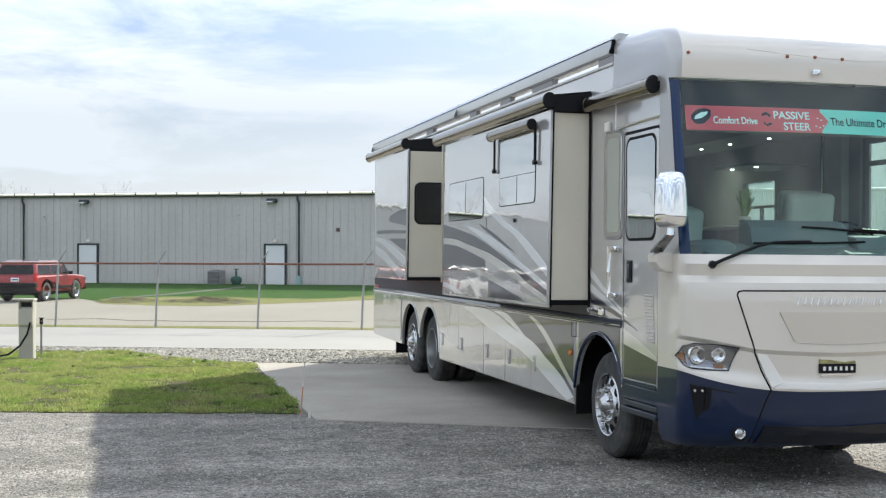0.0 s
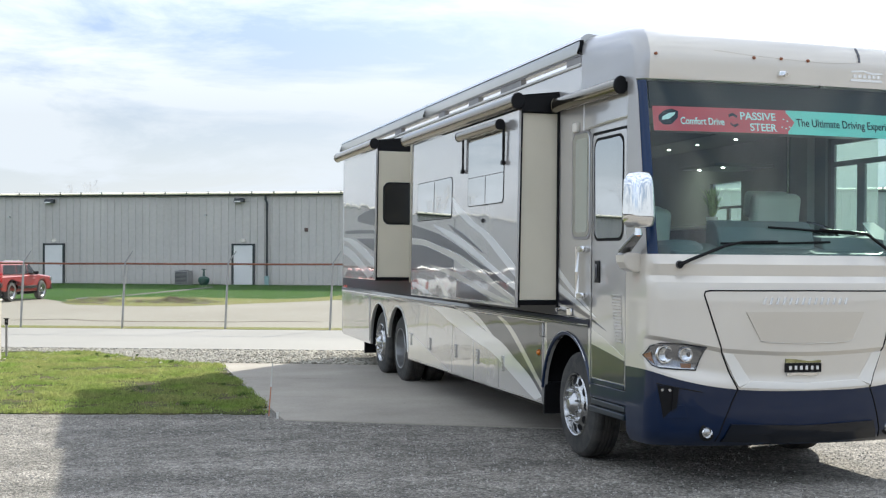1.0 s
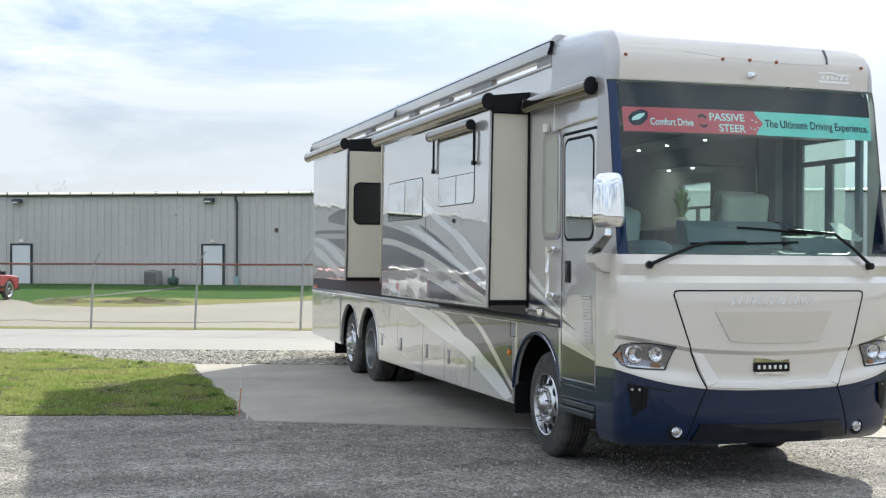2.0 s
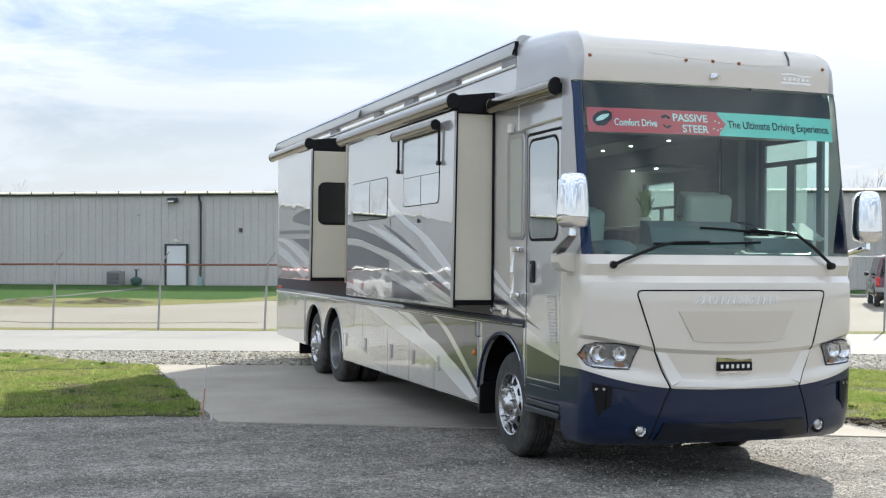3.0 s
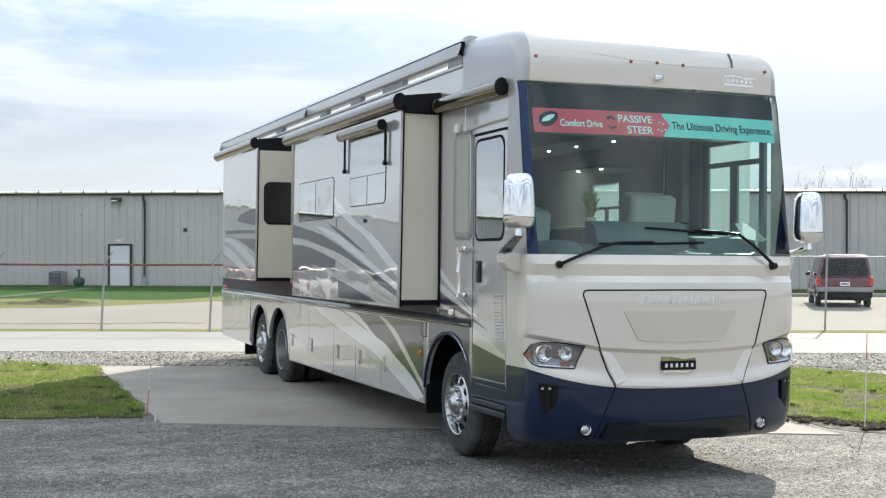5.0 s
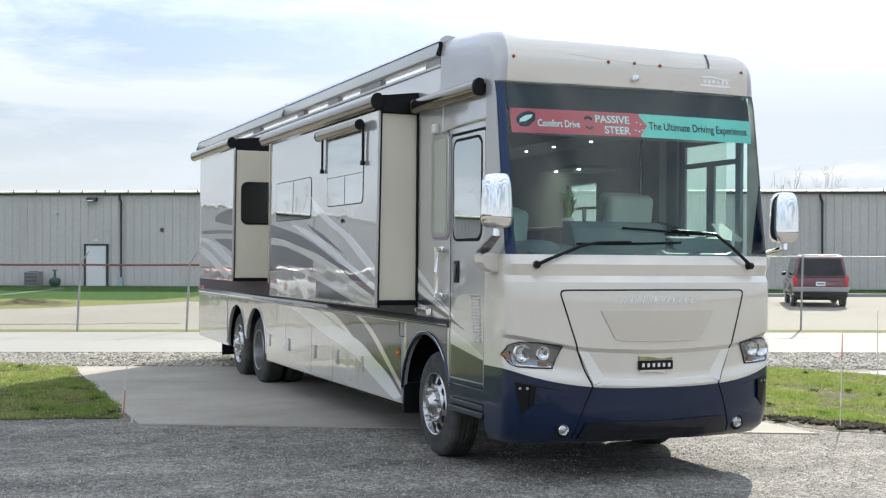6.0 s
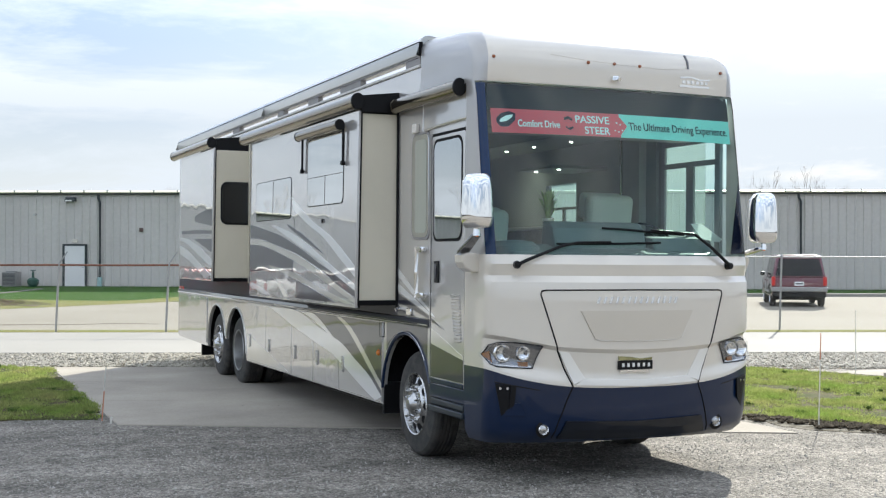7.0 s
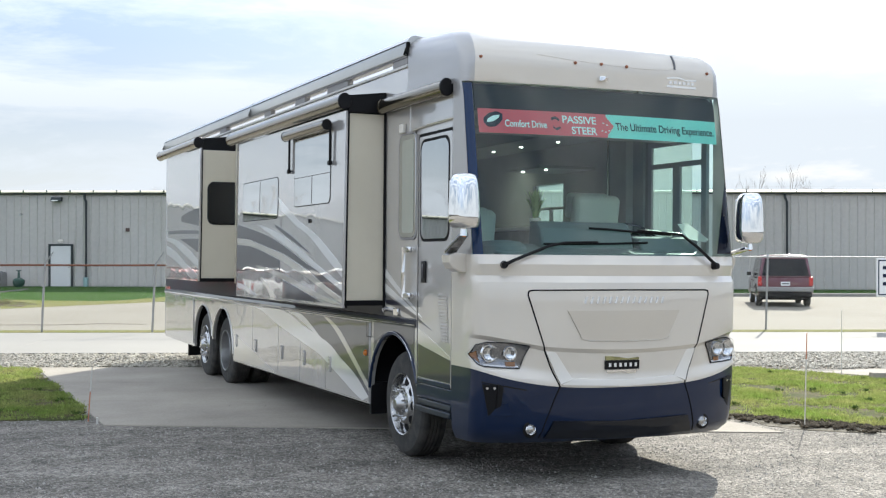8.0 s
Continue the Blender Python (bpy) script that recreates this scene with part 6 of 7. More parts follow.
ban = banner_piece("banner", -1.13, .06, 2.955, 3.165, M_RED, rv, "red and teal printed windshield banner", -.018)
strip("banner_half", [(.06, 3.165), (1.16, 3.165)], [(.06, 2.955), (1.16, 2.955)], -.018, M_TEAL, ban, "teal half of the banner", 3, 24, 0.002)
strip("banner_arrow", [(.04, 3.165), (.13, 3.06)], [(.04, 2.955), (.13, 3.06)], -.0165, M_RED, ban, "red arrow tip", 3, 6, 0.002)


def banner_text(words, x0, x1, z, size, mat, off=-.0145, bold=0.0):
    """Raised flat words from x0 to x1 along the banner."""
    cu = bpy.data.curves.new("banner_words", "FONT")
    cu.body, cu.size, cu.extrude, cu.offset = words, size, 0.0006, bold
    tmp = new("tmp_words", cu)
    bpy.context.view_layer.update()
    me = bpy.data.meshes.new_from_object(tmp.evaluated_get(bpy.context.evaluated_depsgraph_get()))
    bpy.data.objects.remove(tmp)
    lo, hi = min(v.co.x for v in me.vertices), max(v.co.x for v in me.vertices)
    for v in me.vertices:
        q = nose(x0 + (v.co.x - lo) / (hi - lo) * (x1 - x0), z + v.co.y, off)
        v.co = (q.x, q.y - v.co.z, q.z)
    me.materials.append(mat)
    ob = new("banner_words", me)
    ob.parent = ban
    return ob


banner_text("Comfort Drive", -.90, -.52, 3.015, .085, M_WHITEPRINT, bold=.0015)
banner_text("PASSIVE", -.37, -.045, 3.07, .092, M_WHITEPRINT, bold=.0015)
banner_text("STEER", -.29, -.045, 2.975, .092, M_WHITEPRINT, bold=.0015)
banner_text("The Ultimate Driving Experience.", .145, 1.13, 3.028, .098, M_DARKPRINT, bold=.0008)
for dx, dz in ((.02, .10), (.055, .085), (.0, .03), (.035, .02), (.07, .035)):
    strip("emblem_dot", [(.0 + dx, 2.99 + dz), (.016 + dx, 2.99 + dz)], [(.0 + dx, 2.98 + dz), (.016 + dx, 2.98 + dz)], -.015, M_WHITEPRINT, ban, "", 1, 2, 0.001)
strip("emblem", [(-1.085, 3.08), (-1.04, 3.125), (-.97, 3.145), (-.915, 3.125)], [(-1.085, 3.045), (-1.05, 3.005), (-.98, 3.01), (-.92, 3.07)], -.015, M_DARKPRINT, ban, "dark oval emblem", 4, 10, 0.001)
strip("emblem", [(-1.05, 3.075), (-1.0, 3.105), (-.94, 3.115)], [(-1.06, 3.045), (-1.0, 3.055), (-.95, 3.09)], -.0135, M_WHITEPRINT, ban, "", 2, 8, 0.001)
strip("emblem", [(-.475, 3.11), (-.435, 3.125), (-.395, 3.10)], [(-.475, 3.085), (-.435, 3.10), (-.405, 3.08)], -.015, M_DARKPRINT, ban, "", 2, 6, 0.001)
strip("emblem", [(-.465, 3.04), (-.44, 3.02), (-.40, 3.035)], [(-.465, 3.02), (-.43, 3.0), (-.39, 3.02)], -.015, M_DARKPRINT, ban, "", 2, 6, 0.001)


for ob in [ban] + ban.children_recursive:      # the banner runs the whole width of the glass
    for v in ob.data.vertices:
        x1 = -1.185 + (v.co.x + 1.13) * 1.02 if v.co.x < .13 else .10 + (v.co.x - .13) * 1.114
        v.co.y += nose(x1, v.co.z).y - nose(v.co.x, v.co.z).y
        v.co.x = x1


def house_plant():
    p = thing("house_plant", "small leafy plant in a white pot on the galley top", "plant", COACH @ pose(.78, 2.95, 2.2405))
    part("pot", lathe([(0, 0), (0, .05), (.09, .065), (.10, .06), (.09, .0)], (0, 0, 0), 18, "z"), M_WHITEPRINT, p)
    rng = random.Random(5)
    vs, fs = [], []
    for k in range(46):
        a, h, r = rng.uniform(0, 6.28), rng.uniform(.14, .34), rng.uniform(.03, .16)
        d = Vector((math.cos(a), math.sin(a), 0))
        n = Vector((-d.y, d.x, 0)) * .018
        base, mid, tip = Vector((0, 0, .09)) + d * .02, Vector((0, 0, .09 + h * .7)) + d * r * .5, Vector((0, 0, .09 + h)) + d * r
        i = len(vs)
        vs += [base - n * .3, base + n * .3, mid + n, mid - n, tip]
        fs += [(i, i + 1, i + 2, i + 3), (i + 3, i + 2, i + 4)]
    lf = new("foliage", pydata("foliage", [tuple(v) for v in vs], fs, M_LEAF))
    lf.parent = p


house_plant()


# ======== things round the motorhome ========
def pedestal():
    p = thing("power_pedestal", "tan plastic power pedestal standing in the grass", "pedestal", pose(-7.395, 14.15, 0.0, 0, 0, -14))
    part("post", bx(-.13, .13, -.09, .09, 0.0, .78, .015), M_PEDESTAL, p)
    hood = part("hood", join(bx(-.132, .132, -.04, .10, .78, 1.05, .012), bx(-.145, .145, -.11, .11, 1.035, 1.075, .012), bx(-.132, -.11, -.10, -.041, .78, 1.035, .006), bx(.11, .132, -.10, -.041, .78, 1.035, .006)), M_PEDESTAL, p, "open-fronted hood")
    part("cover", bx(-.124, .124, -.125, -.0905, .60, .90, .01), M_PEDESTAL, p, "outlet cover flap")
    part("outlet", bx(-.09, .09, -.055, -.0405, .93, 1.01, .006), M_BLACK, hood)
    cab = tube([(.09, -.13, .66), (.05, -.17, .45), (-.06, -.22, .25), (-.25, -.26, .10), (-.6, -.28, .04), (-1.1, -.3, .03), (-1.9, -.25, .03)], .018, 8)
    part("cable", cab, M_BLACK, p, "black supply cable")


pedestal()


def water_tap():
    p = thing("water_tap", "dark steel standpipe with a small tap", "tap", pose(-7.18, 14.5, 0.0))
    part("pipe", cyl((0, 0, 0), (0, 0, .62), .02, n=12), M_GREYTRIM, p)
    part("tap_head", join(cyl((0, 0, .6), (0, 0, .70), .035, .03, 12), cyl((0, 0, .66), (.0, -.10, .64), .016, n=10)), M_BLACK, p)
    part("lever", bx(-.05, .05, -.012, .012, .70, .715, .004, 1), M_BLACK, p)


water_tap()


def stake(x, y, h, lean, top_mat, low_mat, split, label):
    s = thing("marker_stake", label, "stake", pose(x, y, 0.0, 0, lean, 0), group="marker stakes")
    part("rod", tube([(0, 0, -.02), (0, 0, h * split)], .007, 6), low_mat, s)
    part("tip", tube([(0, 0, h * split), (0, 0, h)], .007, 6, .005), top_mat, s)


M_PINK = material("faded_orange_plastic", (0.50, 0.20, 0.11), 0.6)
M_WHITEROD = material("white_fibreglass_rod", (0.62, 0.60, 0.56), 0.6)
stake(-3.69, 5.40, .63, 4, M_WHITEROD, M_PINK, .55, "thin white and faded orange marker stake at the pad corner")
stake(3.60, 1.86, 1.06, 1.5, M_PINK, M_WHITEROD, .72, "thin white marker stake with a red tip")
stake(7.97, 6.32, 1.04, 0, M_WHITEROD, M_WHITEROD, .6, "thin pale marker stake in the lawn")
cu = thing("pipe_stub", "short white pipe stub beside the pad", "pipe", pose(-3.62, 5.17, 0.0))
part("pipe", cyl((0, 0, 0), (0, 0, .075), .013, n=10), M_WHITEROD, cu)


# ======== parked cars ========
def car(name, label, m, L, W, H, paint, low, belt=1.02, hood=1.05, rear_tilt=.16, rack=False):
    """An estate-bodied car: x to its right, y ahead, z up."""
    c = thing(name, label, "car", m)
    hw, r, wb = W / 2, .36, L * .30
    lowp = [(-L / 2 + .03, .42), (-wb - r - .06, .36)] + arc(-wb, .36, r + .05, 180, 0, 10) + [(wb - r - .06, .34)] + arc(wb, .36, r + .05, 180, 0, 10) + [(L / 2 - .06, .42), (L / 2, .62), (L / 2 - .04, .84), (L / 2 - .16, hood - .08), (L / 2 - 1.15, hood), (-L / 2 + .03, belt), (-L / 2, .8)]
    body = part("body", prism(lowp, -hw, hw, "x", .05), paint, c)
    y_wb, y_wt = L / 2 - 1.12, L / 2 - 1.75
    rear = lambda z: -L / 2 + .03 + rear_tilt * (z - belt) / (H - belt)
    half = lambda z: (hw - .03) * (1 - .15 * max(0, z - belt) / (H - belt))
    cab = prism([(rear(belt), belt - .01), (rear(H - .08), H - .08), (rear(H) + .12, H), (y_wt - .25, H), (y_wt, H - .06), (y_wb, hood - .02)], -hw + .03, hw - .03, "x")
    for v in cab.verts:
        v.co.x = math.copysign(half(v.co.z), v.co.x)
    bmesh.ops.bevel(cab, geom=cab.edges[:], offset=.07, segments=3, profile=.5, affect="EDGES")
    cabin = part("cabin", cab, paint, c)
    # side glass, pane by pane
    z0, z1 = belt + .06, H - .13
    cuts = [(rear(z0) + .18, rear(z1) + .16, -L * .19), (-L * .19 + .06, -L * .19 + .06, L * .02), (L * .02 + .06, L * .02 + .06, None)]
    for sx in (-1, 1):
        for i, (a0, a1, b) in enumerate(cuts):
            b0, b1 = (b, b) if b is not None else (y_wb - .16, y_wt + .0)
            bm = bmesh.new()
            vs = [bm.verts.new((sx * (half(z) + .004), y, z)) for y, z in ((a0, z0), (b0, z0), (b1, z1), (a1, z1))]
            f = bm.faces.new(vs)
            ret = bmesh.ops.extrude_face_region(bm, geom=[f])["geom"]
            for v in ret:
                if isinstance(v, bmesh.types.BMVert):
                    v.co.x += sx * .006
            bmesh.ops.recalc_face_normals(bm, faces=bm.faces[:])
            part("side_window", bm, M_CARGLASS, cabin, "", 0)
        part("door_mirror", bx(sx * (hw + .17) if sx < 0 else hw + .01, -hw - .01 if sx < 0 else hw + .17, y_wb - .45, y_wb - .33, belt + .02, belt + .16, .03), M_BLACK, c, "black door mirror")
        part("side_moulding", bx(min(sx * (hw - .004), sx * (hw + .02)), max(sx * (hw - .004), sx * (hw + .02)), -wb + r + .1, wb - r - .1, .46, .56, .008), low, c)
        part("tail_lamp", bx(min(sx * (hw - .13), sx * (hw + .006)), max(sx * (hw - .13), sx * (hw + .006)), -L / 2 - .012, -L / 2 + .10, .74, 1.06, .02), M_REDLENS, c, "red tail lamp")
        part("headlamp", bx(min(sx * (hw - .34), sx * (hw + .004)), max(sx * (hw - .34), sx * (hw + .004)), L / 2 - .16, L / 2 + .006, .70, .86, .02), M_ALLOY, c)
        part("door_seam", bx(min(sx * (hw - .002), sx * (hw + .003)), max(sx * (hw - .002), sx * (hw + .003)), L * .02 + .02, L * .02 + .032, .45, belt), M_SEAL, body)
        for hy in (L * .02 - .16, L * .26 - .5):
            part("door_handle", bx(min(sx * (hw - .002), sx * (hw + .03)), max(sx * (hw - .002), sx * (hw + .03)), hy - .09, hy + .06, belt - .16, belt - .12, .008), paint, body)
        for wy in (-wb, wb):
            w = part("wheel", lathe([(sx * u, q) for u, q in ((-.2, .23), (-.2, .33), (-.16, r), (-.03, r), (.0, .33), (.0, .24), (-.02, .23))], (sx * (hw + .005), wy, r), 28), M_TYRE, c)
            part("rim", lathe([(sx * u, q) for u, q in ((-.02, .24), (.0, .235), (-.03, .2), (-.05, .08), (-.03, .06), (-.03, 0))], (sx * (hw + .005), wy, r), 24), M_ALLOY, w)
            for k in range(5):
                a = 2 * math.pi * k / 5 + .3
                part("spoke_gap", cyl((sx * (hw - .035), wy + .14 * math.cos(a), r + .14 * math.sin(a)), (sx * (hw - .022), wy + .14 * math.cos(a), r + .14 * math.sin(a)), .045, n=8), M_BLACK, w)
    for pts, nm in (([(-half(z0) * .86, rear(z0)), (half(z0) * .86, rear(z0))], "rear_window"),):
        bm = bmesh.new()
        zt = H - .12
        vs = [bm.verts.new((x, rear(z) - .012, z)) for x, z in ((-half(z0) * .9, z0), (half(z0) * .9, z0), (half(zt) * .86, zt), (-half(zt) * .86, zt))]
        f = bm.faces.new(vs)
        ret = bmesh.ops.extrude_face_region(bm, geom=[f])["geom"]
        for v in ret:
            if isinstance(v, bmesh.types.BMVert):
                v.co.y += .02
        bmesh.ops.recalc_face_normals(bm, faces=bm.faces[:])
        part(nm, bm, M_CARGLASS, cabin, "dark rear window", 0)
    part("windscreen", prism([(y_wb - .05, hood + .05), (y_wt + .08, H - .10), (y_wt + .09, H - .095), (y_wb - .035, hood + .055)], -half(belt) * .86, half(belt) * .86, "x"), M_CARGLASS, cabin)
    part("rear_bumper", bx(-hw - .01, hw + .01, -L / 2 - .10, -L / 2 + .12, .53, .70, .035), low, c, "rear bumper")
    part("rear_valance", bx(-hw + .03, hw - .03, -L / 2 - .05, -L / 2 + .12, .34, .528, .03), M_BLACK, c, "black lower valance")
    part("front_bumper", bx(-hw - .005, hw + .005, L / 2 - .15, L / 2 + .06, .36, .60, .04), low, c)
    part("number_plate", bx(-.16, .16, -L / 2 - .012, -L / 2 - .002, .74, .88), M_WHITEPRINT, c, "plain pale number plate")
    part("plate_bar", bx(-.12, .12, -L / 2 - .016, -L / 2 - .0125, .79, .83), M_NAVY, c)
    part("underside", bx(-hw + .12, hw - .12, -L / 2 + .2, L / 2 - .2, .24, .46), M_UNDER, c)
    if rack:
        for sx in (-1, 1):
            part("roof_rail", tube([(sx * half(H) * .9, rear(H) + .3, H), (sx * half(H) * .9, rear(H) + .34, H + .03), (sx * half(H) * .9, y_wt - .4, H + .03), (sx * half(H) * .9, y_wt - .35, H)], .012, 8), M_GREYTRIM, c, "grey roof rail")
        if rack != "rails":
            # the roof's pale reflection, put on as a light-coloured sheet
            part("roof_panel", bx(-half(H) * .8, half(H) * .8, rear(H) + .16, y_wt - .3, H - .02, H + .025, .012), M_PANEL, c, "pale sheet standing in for the sky's sheen on the roof")
    return c


car("estate_car", "burgundy off-road estate car parked in the sun", pose(24.1, 28.35, .022, 0, 0, -33), 4.75, 1.86, 1.80, M_WINE, M_STEEL, rack=True)
car("off_road_car", "bright red boxy off-road car with dark glass", pose(-8.78, 40.6, .022, 0, 0, -23.3), 4.10, 1.64, 1.47, M_REDCAR, M_BLACK, rear_tilt=.22, hood=.98, belt=.94, rack="rails")
car("white_car", "pale car parked beside the red one", pose(-12.15, 43.0, .022, 0, 0, -23.3), 4.6, 1.80, 1.55, M_WHITECAR, M_GREYTRIM)
for cx, cy, paint, lab in ((-15.6, 46.2, M_STEEL, "silver"), (-18.9, 47.8, M_WHITECAR, "white"), (-22.3, 49.4, M_CARGLASS, "black")):
    car("parked_car", lab + " estate car parked in the row", pose(cx, cy, .022, 0, 0, -23.3), 4.6, 1.80, 1.60, paint, M_GREYTRIM)


# ======== bare trees ========
def bare_tree(x, y, h, seed, spread=.5):
    rng = random.Random(seed)
    t = thing("bare_tree", "leafless tree with fine upward twigs", "tree", pose(x, y, 0), group="bare trees behind the warehouse")
    part("trunk", tube([(0, 0, -.1), (.05, 0, h * .25), (.0, .08, h * .45), (.06, .0, h * .62)], h * .022, 8, h * .012), M_BARK, t)
    vs, fs = [], []

    def limb(p, d, length, r, depth):
        q = p + d * length
        n1 = d.orthogonal().normalized()
        n2 = d.cross(n1)
        i = len(vs)
        for k in range(3):
            a = 2.094 * k
            o = n1 * math.cos(a) + n2 * math.sin(a)
            vs.append(tuple(p + o * r))
            vs.append(tuple(q + o * r * .55))
        for k in range(3):
            a, b = i + 2 * k, i + 2 * ((k + 1) % 3)
            fs.append((a, b, b + 1, a + 1))
        if depth:
            for _ in range(rng.choice((2, 3, 3))):
                nd = (d + Vector((rng.uniform(-spread, spread), rng.uniform(-spread, spread), rng.uniform(-.1, .45)))).normalized()
                limb(p + d * length * rng.uniform(.55, 1.0), nd, length * rng.uniform(.55, .8), r * .58, depth - 1)

    for k in range(9):
        a = rng.uniform(0, 6.28)
        z = h * rng.uniform(.25, .6)
        limb(Vector((0.03, 0.03, z)), Vector((math.cos(a) * .6, math.sin(a) * .6, 1)).normalized(), h * rng.uniform(.14, .22), h * .0036, 4)
    cr = new("crown", pydata("crown", vs, fs, M_BARK))
    cr.parent = t


for i, (x, y, h) in enumerate(((-15.6, 106.0, 8.6), (-12.8, 105.7, 7.9), (-9.6, 105.2, 7.4), (-6.5, 104.6, 7.6), (2.0, 103.0, 7.0), (8.5, 101.0, 7.0), (14.4, 98.8, 8.9), (62.6, 80.7, 9.2), (64.8, 80.0, 7.9), (66.2, 79.4, 9.4), (68.0, 78.8, 8.4), (60.5, 82.0, 8.3), (70.6, 77.5, 8.0), (74.0, 76.0, 8.0), (78.0, 74.5, 9.0), (-30.0, 112.0, 9.6), (-35.0, 114.5, 8.8), (-41.0, 117.0, 10.2), (-48.0, 119.0, 9.2), (-55.0, 121.0, 10.0))):
    bare_tree(x, y, h, 20 + i, .6)


def far_woods():
    """Leafless woods on the sides that the camera never faces."""
    rng = random.Random(11)
    vs, fs = [], []
    for k in range(7000):
        a = radians(rng.uniform(66, 348))
        d = rng.uniform(130, 190)
        x, y = -5.7 + d * math.sin(a), -9.5 + d * math.cos(a)
        h = rng.uniform(1.2, 3.4) * (1 + .4 * math.sin(a * 23) * math.sin(a * 7))
        w = rng.uniform(.3, 1.4)
        tx, ty = math.cos(a), -math.sin(a)
        i = len(vs)
        vs += [(x - tx * w * .3, y - ty * w * .3, 0), (x + tx * w * .3, y + ty * w * .3, 0), (x + tx * w, y + ty * w, h * .6), (x + tx * w * rng.uniform(-.4, .4), y, h), (x - tx * w, y - ty * w, h * .55)]
        fs.append((i, i + 1, i + 2, i + 3, i + 4))
    tagged(new("far_woods", pydata("far_woods", vs, fs, M_WOODS)), "distant belt of leafless woods round the site", "woods", kind="stuff")


far_woods()


# ======== stones, chips and grass ========
def pebble_mesh(seed, size):
    rng = random.Random(seed)
    bm = bmesh.new()
    bmesh.ops.create_icosphere(bm, subdivisions=1, radius=size)
    sx, sy, sz = rng.uniform(.8, 1.3), rng.uniform(.7, 1.0), rng.uniform(.45, .75)
    for v in bm.verts:
        k = rng.uniform(.8, 1.15)
        v.co = Vector((v.co.x * sx * k, v.co.y * sy * k, v.co.z * sz * k))
    return bm


def stone_bank():
    bank = thing("stone_strip", "strip of loose grey river stones beside the road", "gravel", kind="structure")
    base = []
    for k in range(8):
        bm = pebble_mesh(k, .030)
        base.append(([v.co.copy() for v in bm.verts], [tuple(v.index for v in f.verts) for f in bm.faces]))
        bm.free()
    meshes = [mesh_of("stone", pebble_mesh(k, .040), M_STONE, 0) for k in range(8)]
    rng = random.Random(77)
    vs, fs, made = [], [], 0
    for _ in range(42000):
        u, v = rng.uniform(-14, 17), rng.uniform(10.45, 13.7)
        p = SITE @ Vector((u, v, 0))
        if inside((p.x, p.y), LEFT_GRASS) and rng.random() < .97:
            continue
        if v < 10.85 + .25 * math.sin(u * 1.7) and rng.random() < .75:
            continue
        if PAD_LEFT < p.x < PAD_RIGHT and p.y < 12.5 - 0.40 * (p.x + 3.58):
            continue
        if inside((p.x, p.y), RIGHT_GRASS) and rng.random() < .92:
            continue
        s, turn, z = rng.uniform(.5, 1.5), Euler((rng.uniform(-.4, .4), rng.uniform(-.4, .4), rng.uniform(0, 6.28))).to_matrix(), rng.uniform(.0, .022)
        if made < 280 and -5 < u < 0 and v < 12.2:
            ob = new("stone", meshes[made % 8])
            ob.parent = bank
            ob.matrix_local = Matrix.Translation((p.x, p.y, z)) @ turn.to_4x4() @ Matrix.Scale(s, 4)
            made += 1
            continue
        co, fa = base[rng.randrange(8)]
        i = len(vs)
        vs += [tuple(turn @ (c * s) + Vector((p.x, p.y, z))) for c in co]
        fs += [tuple(i + q for q in f) for f in fa]
    rest = new("loose_stones", pydata("loose_stones", vs, fs, M_STONE))
    rest.parent = bank
    tagged(rest, kind="stuff")


def loose_chips():
    rng = random.Random(31)
    vs, fs = [], []
    for _ in range(26000):
        x, y = rng.uniform(-9, 8.5), rng.uniform(-6.5, 6.5)
        if inside((x, y), LEFT_GRASS) or inside((x, y), RIGHT_GRASS):
            continue
        if PAD_LEFT - .1 < x < PAD_RIGHT and y > 4.98 - 0.505 * (x + 3.58) - .05 and rng.random() < .98:
            continue
        s = rng.uniform(.005, .012) * (1.8 if rng.random() < .05 else 1)
        a = rng.uniform(0, 6.28)
        c, q = math.cos(a) * s, math.sin(a) * s
        i = len(vs)
        z = .012 if PAD_LEFT < x < PAD_RIGHT and y > 4.98 - 0.505 * (x + 3.58) else 0.0
        vs += [(x + c, y + q, z), (x - q * .8, y + c * .8, z), (x - c, y - q, z), (x + q * .7, y - c * .7, z), (x + c * .2, y + q * .1, z + s * rng.uniform(.7, 1.3))]
        fs += [(i, i + 1, i + 4), (i + 1, i + 2, i + 4), (i + 2, i + 3, i + 4), (i + 3, i, i + 4)]
    tagged(new("gravel_chips", pydata("gravel_chips", vs, fs, M_CHIP)), "loose grey stone chips on the gravel lot", "gravel", kind="stuff")


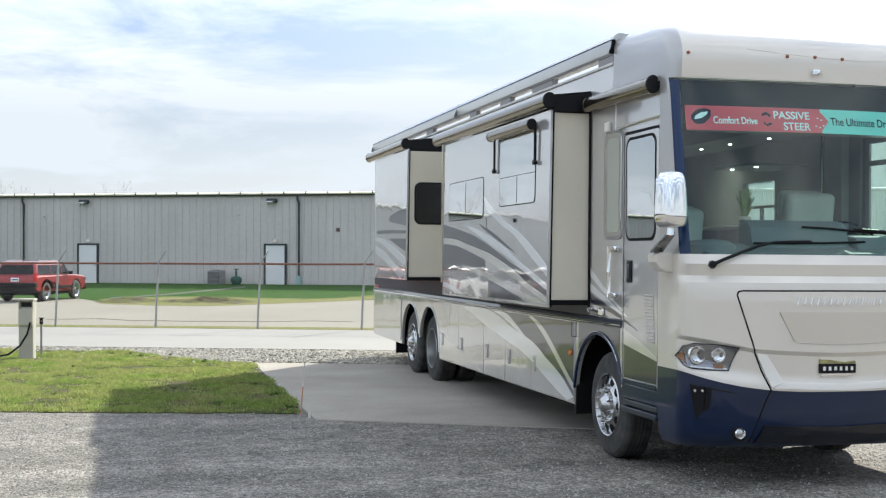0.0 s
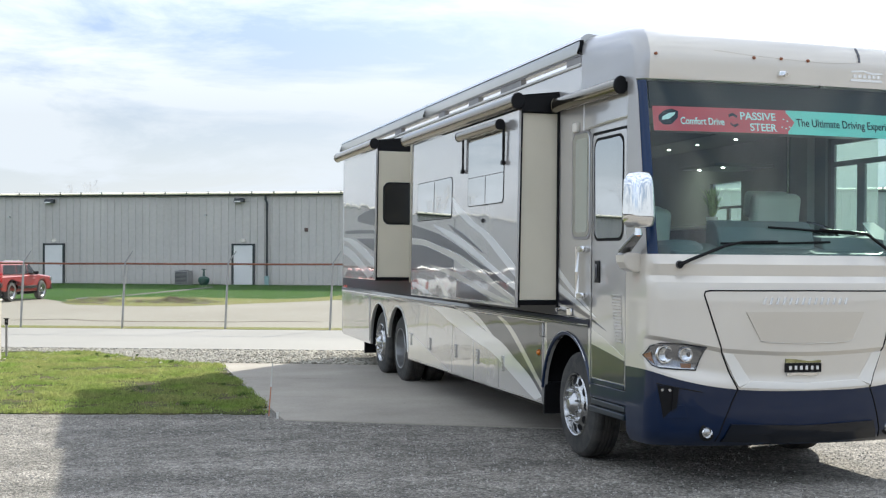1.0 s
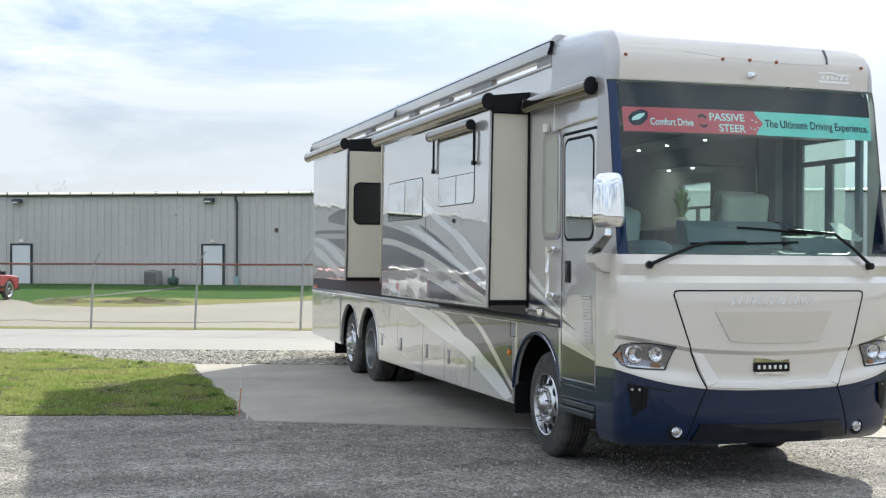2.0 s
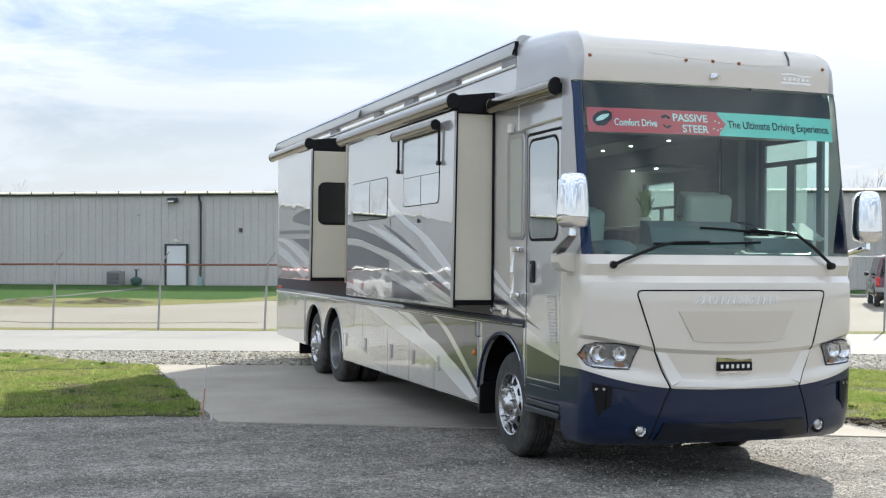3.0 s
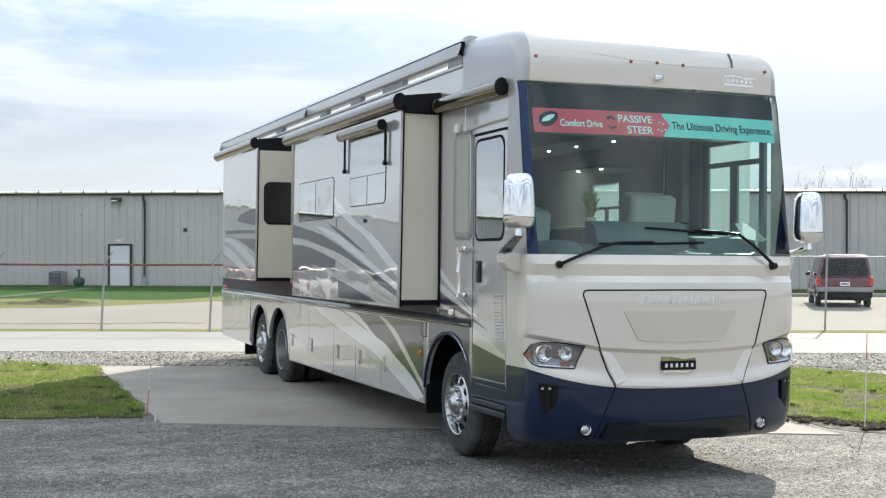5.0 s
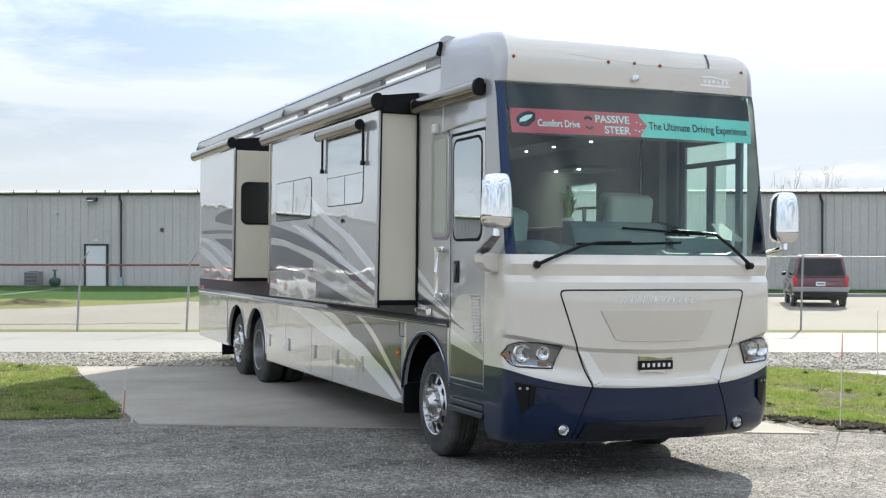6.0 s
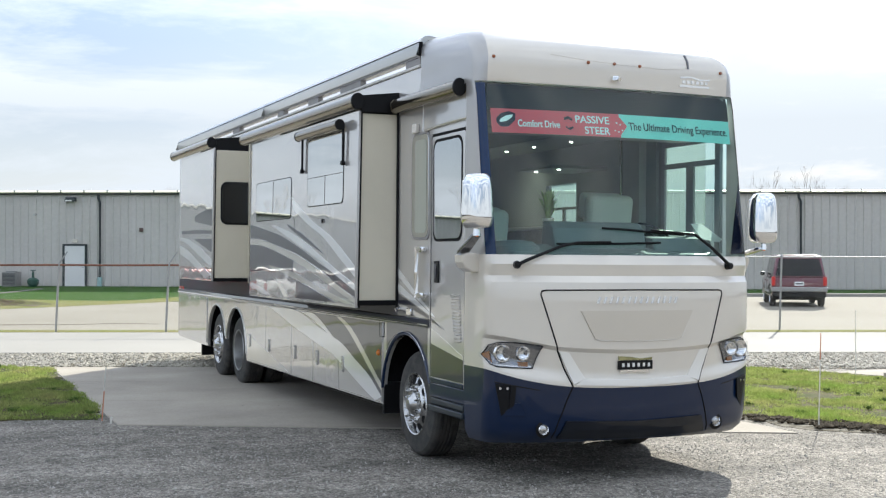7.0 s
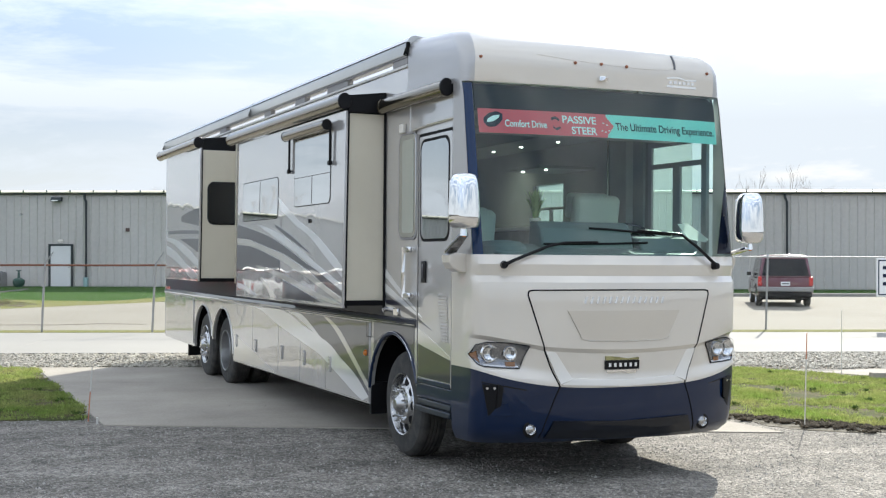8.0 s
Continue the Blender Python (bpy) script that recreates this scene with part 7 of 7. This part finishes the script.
def grass(poly, count, seed, label, hmin, hmax):
    rng = np.random.default_rng(seed)
    xs, ys = [p[0] for p in poly], [p[1] for p in poly]
    pts = []
    while len(pts) < count:
        x, y = rng.uniform(max(min(xs), -11), min(max(xs), 12)), rng.uniform(min(ys), max(ys))
        tuft = noise.noise(Vector((x * 1.3, y * 1.3, 3.0))) + .5 * noise.noise(Vector((x * 4.5, y * 4.5, 9.0))) + .55 * noise.noise(Vector((x * 13, y * 13, 5.0)))
        if rng.random() < .48 + 1.3 * tuft and inside((x, y), poly):
            pts.append((x + rng.normal(0, .04), y + rng.normal(0, .04), .5 + 1.15 * max(0, .3 + tuft)))
    vs, fs = [], []
    for x, y, k in pts:
        a, h, w = rng.uniform(0, 6.28), rng.uniform(hmin, hmax) * k, rng.uniform(.003, .0065)
        lx, ly = rng.normal(0, .35) * h, rng.normal(0, .35) * h
        c, s = math.cos(a) * w, math.sin(a) * w
        i = len(vs)
        vs += [(x - c, y - s, .012), (x + c, y + s, .012), (x + lx * .5 + c * .7, y + ly * .5 + s * .7, .012 + h * .6), (x + lx * .5 - c * .7, y + ly * .5 - s * .7, .012 + h * .6), (x + lx, y + ly, .012 + h)]
        fs += [(i, i + 1, i + 2, i + 3), (i + 3, i + 2, i + 4)]
    tagged(new("grass", pydata("grass", vs, fs, M_BLADE)), label, "grass", kind="stuff")


def dirt_edge():
    """Torn earth along the lawn's front: dark clods and chips."""
    sheet("dirt_edge", ragged([(3.38, 3.2), (3.32, 2.3), (3.48, 1.75), (3.8, 1.42), (4.3, 1.15), (4.9, .95), (5.4, .68), (5.5, .85), (4.9, 1.2), (4.4, 1.7), (4.15, 2.3), (3.75, 2.95), (3.55, 3.35)], .17, .11, 12), -.05, .005, M_EDGE, "torn earth edge between lawn and gravel", "dirt")
    rng = random.Random(90)
    vs, fs = [], []
    path = [(3.5, 3.0), (3.62, 2.3), (3.85, 1.75), (4.4, 1.3), (5.2, .8)]
    heaps = []
    for k in range(44):
        i, q = rng.randrange(4), rng.random()
        heaps.append((path[i][0] + (path[i + 1][0] - path[i][0]) * q + rng.gauss(0, .12), path[i][1] + (path[i + 1][1] - path[i][1]) * q + rng.gauss(0, .12), rng.uniform(.03, .13)))
    for k in range(1300):
        hx, hy, hr = rng.choice(heaps)
        x, y = hx + rng.gauss(0, hr), hy + rng.gauss(0, hr * .7)
        bm = pebble_mesh(k, rng.uniform(.008, .034))
        n0 = len(vs)
        vs += [(v.co.x + x, v.co.y + y, v.co.z + .026) for v in bm.verts]
        fs += [tuple(n0 + v.index for v in f.verts) for f in bm.faces]
        bm.free()
    tagged(new("earth_clods", pydata("earth_clods", vs, fs, M_CLOD)), "dark clods of torn earth along the lawn edge", "dirt", kind="stuff")


def weeds():
    rng = random.Random(66)
    spots = [(-4.35, 12.9), (-4.9, 14.2), (-3.75, 6.0), (-3.8, 7.4), (-3.9, 8.8)]
    for poly, n in ((LEFT_GRASS, 34), (RIGHT_GRASS, 40)):
        made = 0
        while made < n:
            p = (rng.uniform(-10, 12), rng.uniform(-1, 16))
            if inside(p, poly):
                spots.append(p)
                made += 1
    vs, fs = [], []
    for x, y in spots:
        size = rng.uniform(.03, .06)
        for k in range(int(size * 500)):
            a, h = rng.uniform(0, 6.28), rng.uniform(.4, 1.0) * size
            r0, lean = rng.uniform(0, size), rng.uniform(.2, .9) * h
            bx0, by0 = x + math.cos(a) * r0, y + math.sin(a) * r0
            c, s = -math.sin(a) * .010, math.cos(a) * .010
            i = len(vs)
            mx, my = bx0 + math.cos(a) * lean * .5, by0 + math.sin(a) * lean * .5
            vs += [(bx0, by0, .015), (mx + c, my + s, .015 + h * .7), (bx0 + math.cos(a) * lean, by0 + math.sin(a) * lean, .015 + h), (mx - c, my - s, .015 + h * .7)]
            fs.append((i, i + 1, i + 2, i + 3))
    tagged(new("lawn_weeds", pydata("lawn_weeds", vs, fs, M_WEED)), "darker leafy weeds scattered through the lawn", "weeds", kind="stuff")


M_WEED = material("weed_leaf", (0.12, 0.19, 0.045), 0.6, 0, 0.2, 6, 40, 0, random_tint=0.4, spec=0.2)
kerb = thing("kerb_block", "low grey concrete block lying in the lawn", "block", pose(8.02, 5.72, .015, 0, 0, -22))
part("block", bx(0, 1.7, -.09, .09, .0, .10, .015), M_PAD, kerb)
stone_bank()
loose_chips()
dirt_edge()
weeds()
grass(LEFT_GRASS, 200000, 41, "short uneven lawn grass beside the pad", .012, .042)
grass(RIGHT_GRASS, 180000, 42, "short sunlit lawn grass beside the pad", .012, .042)
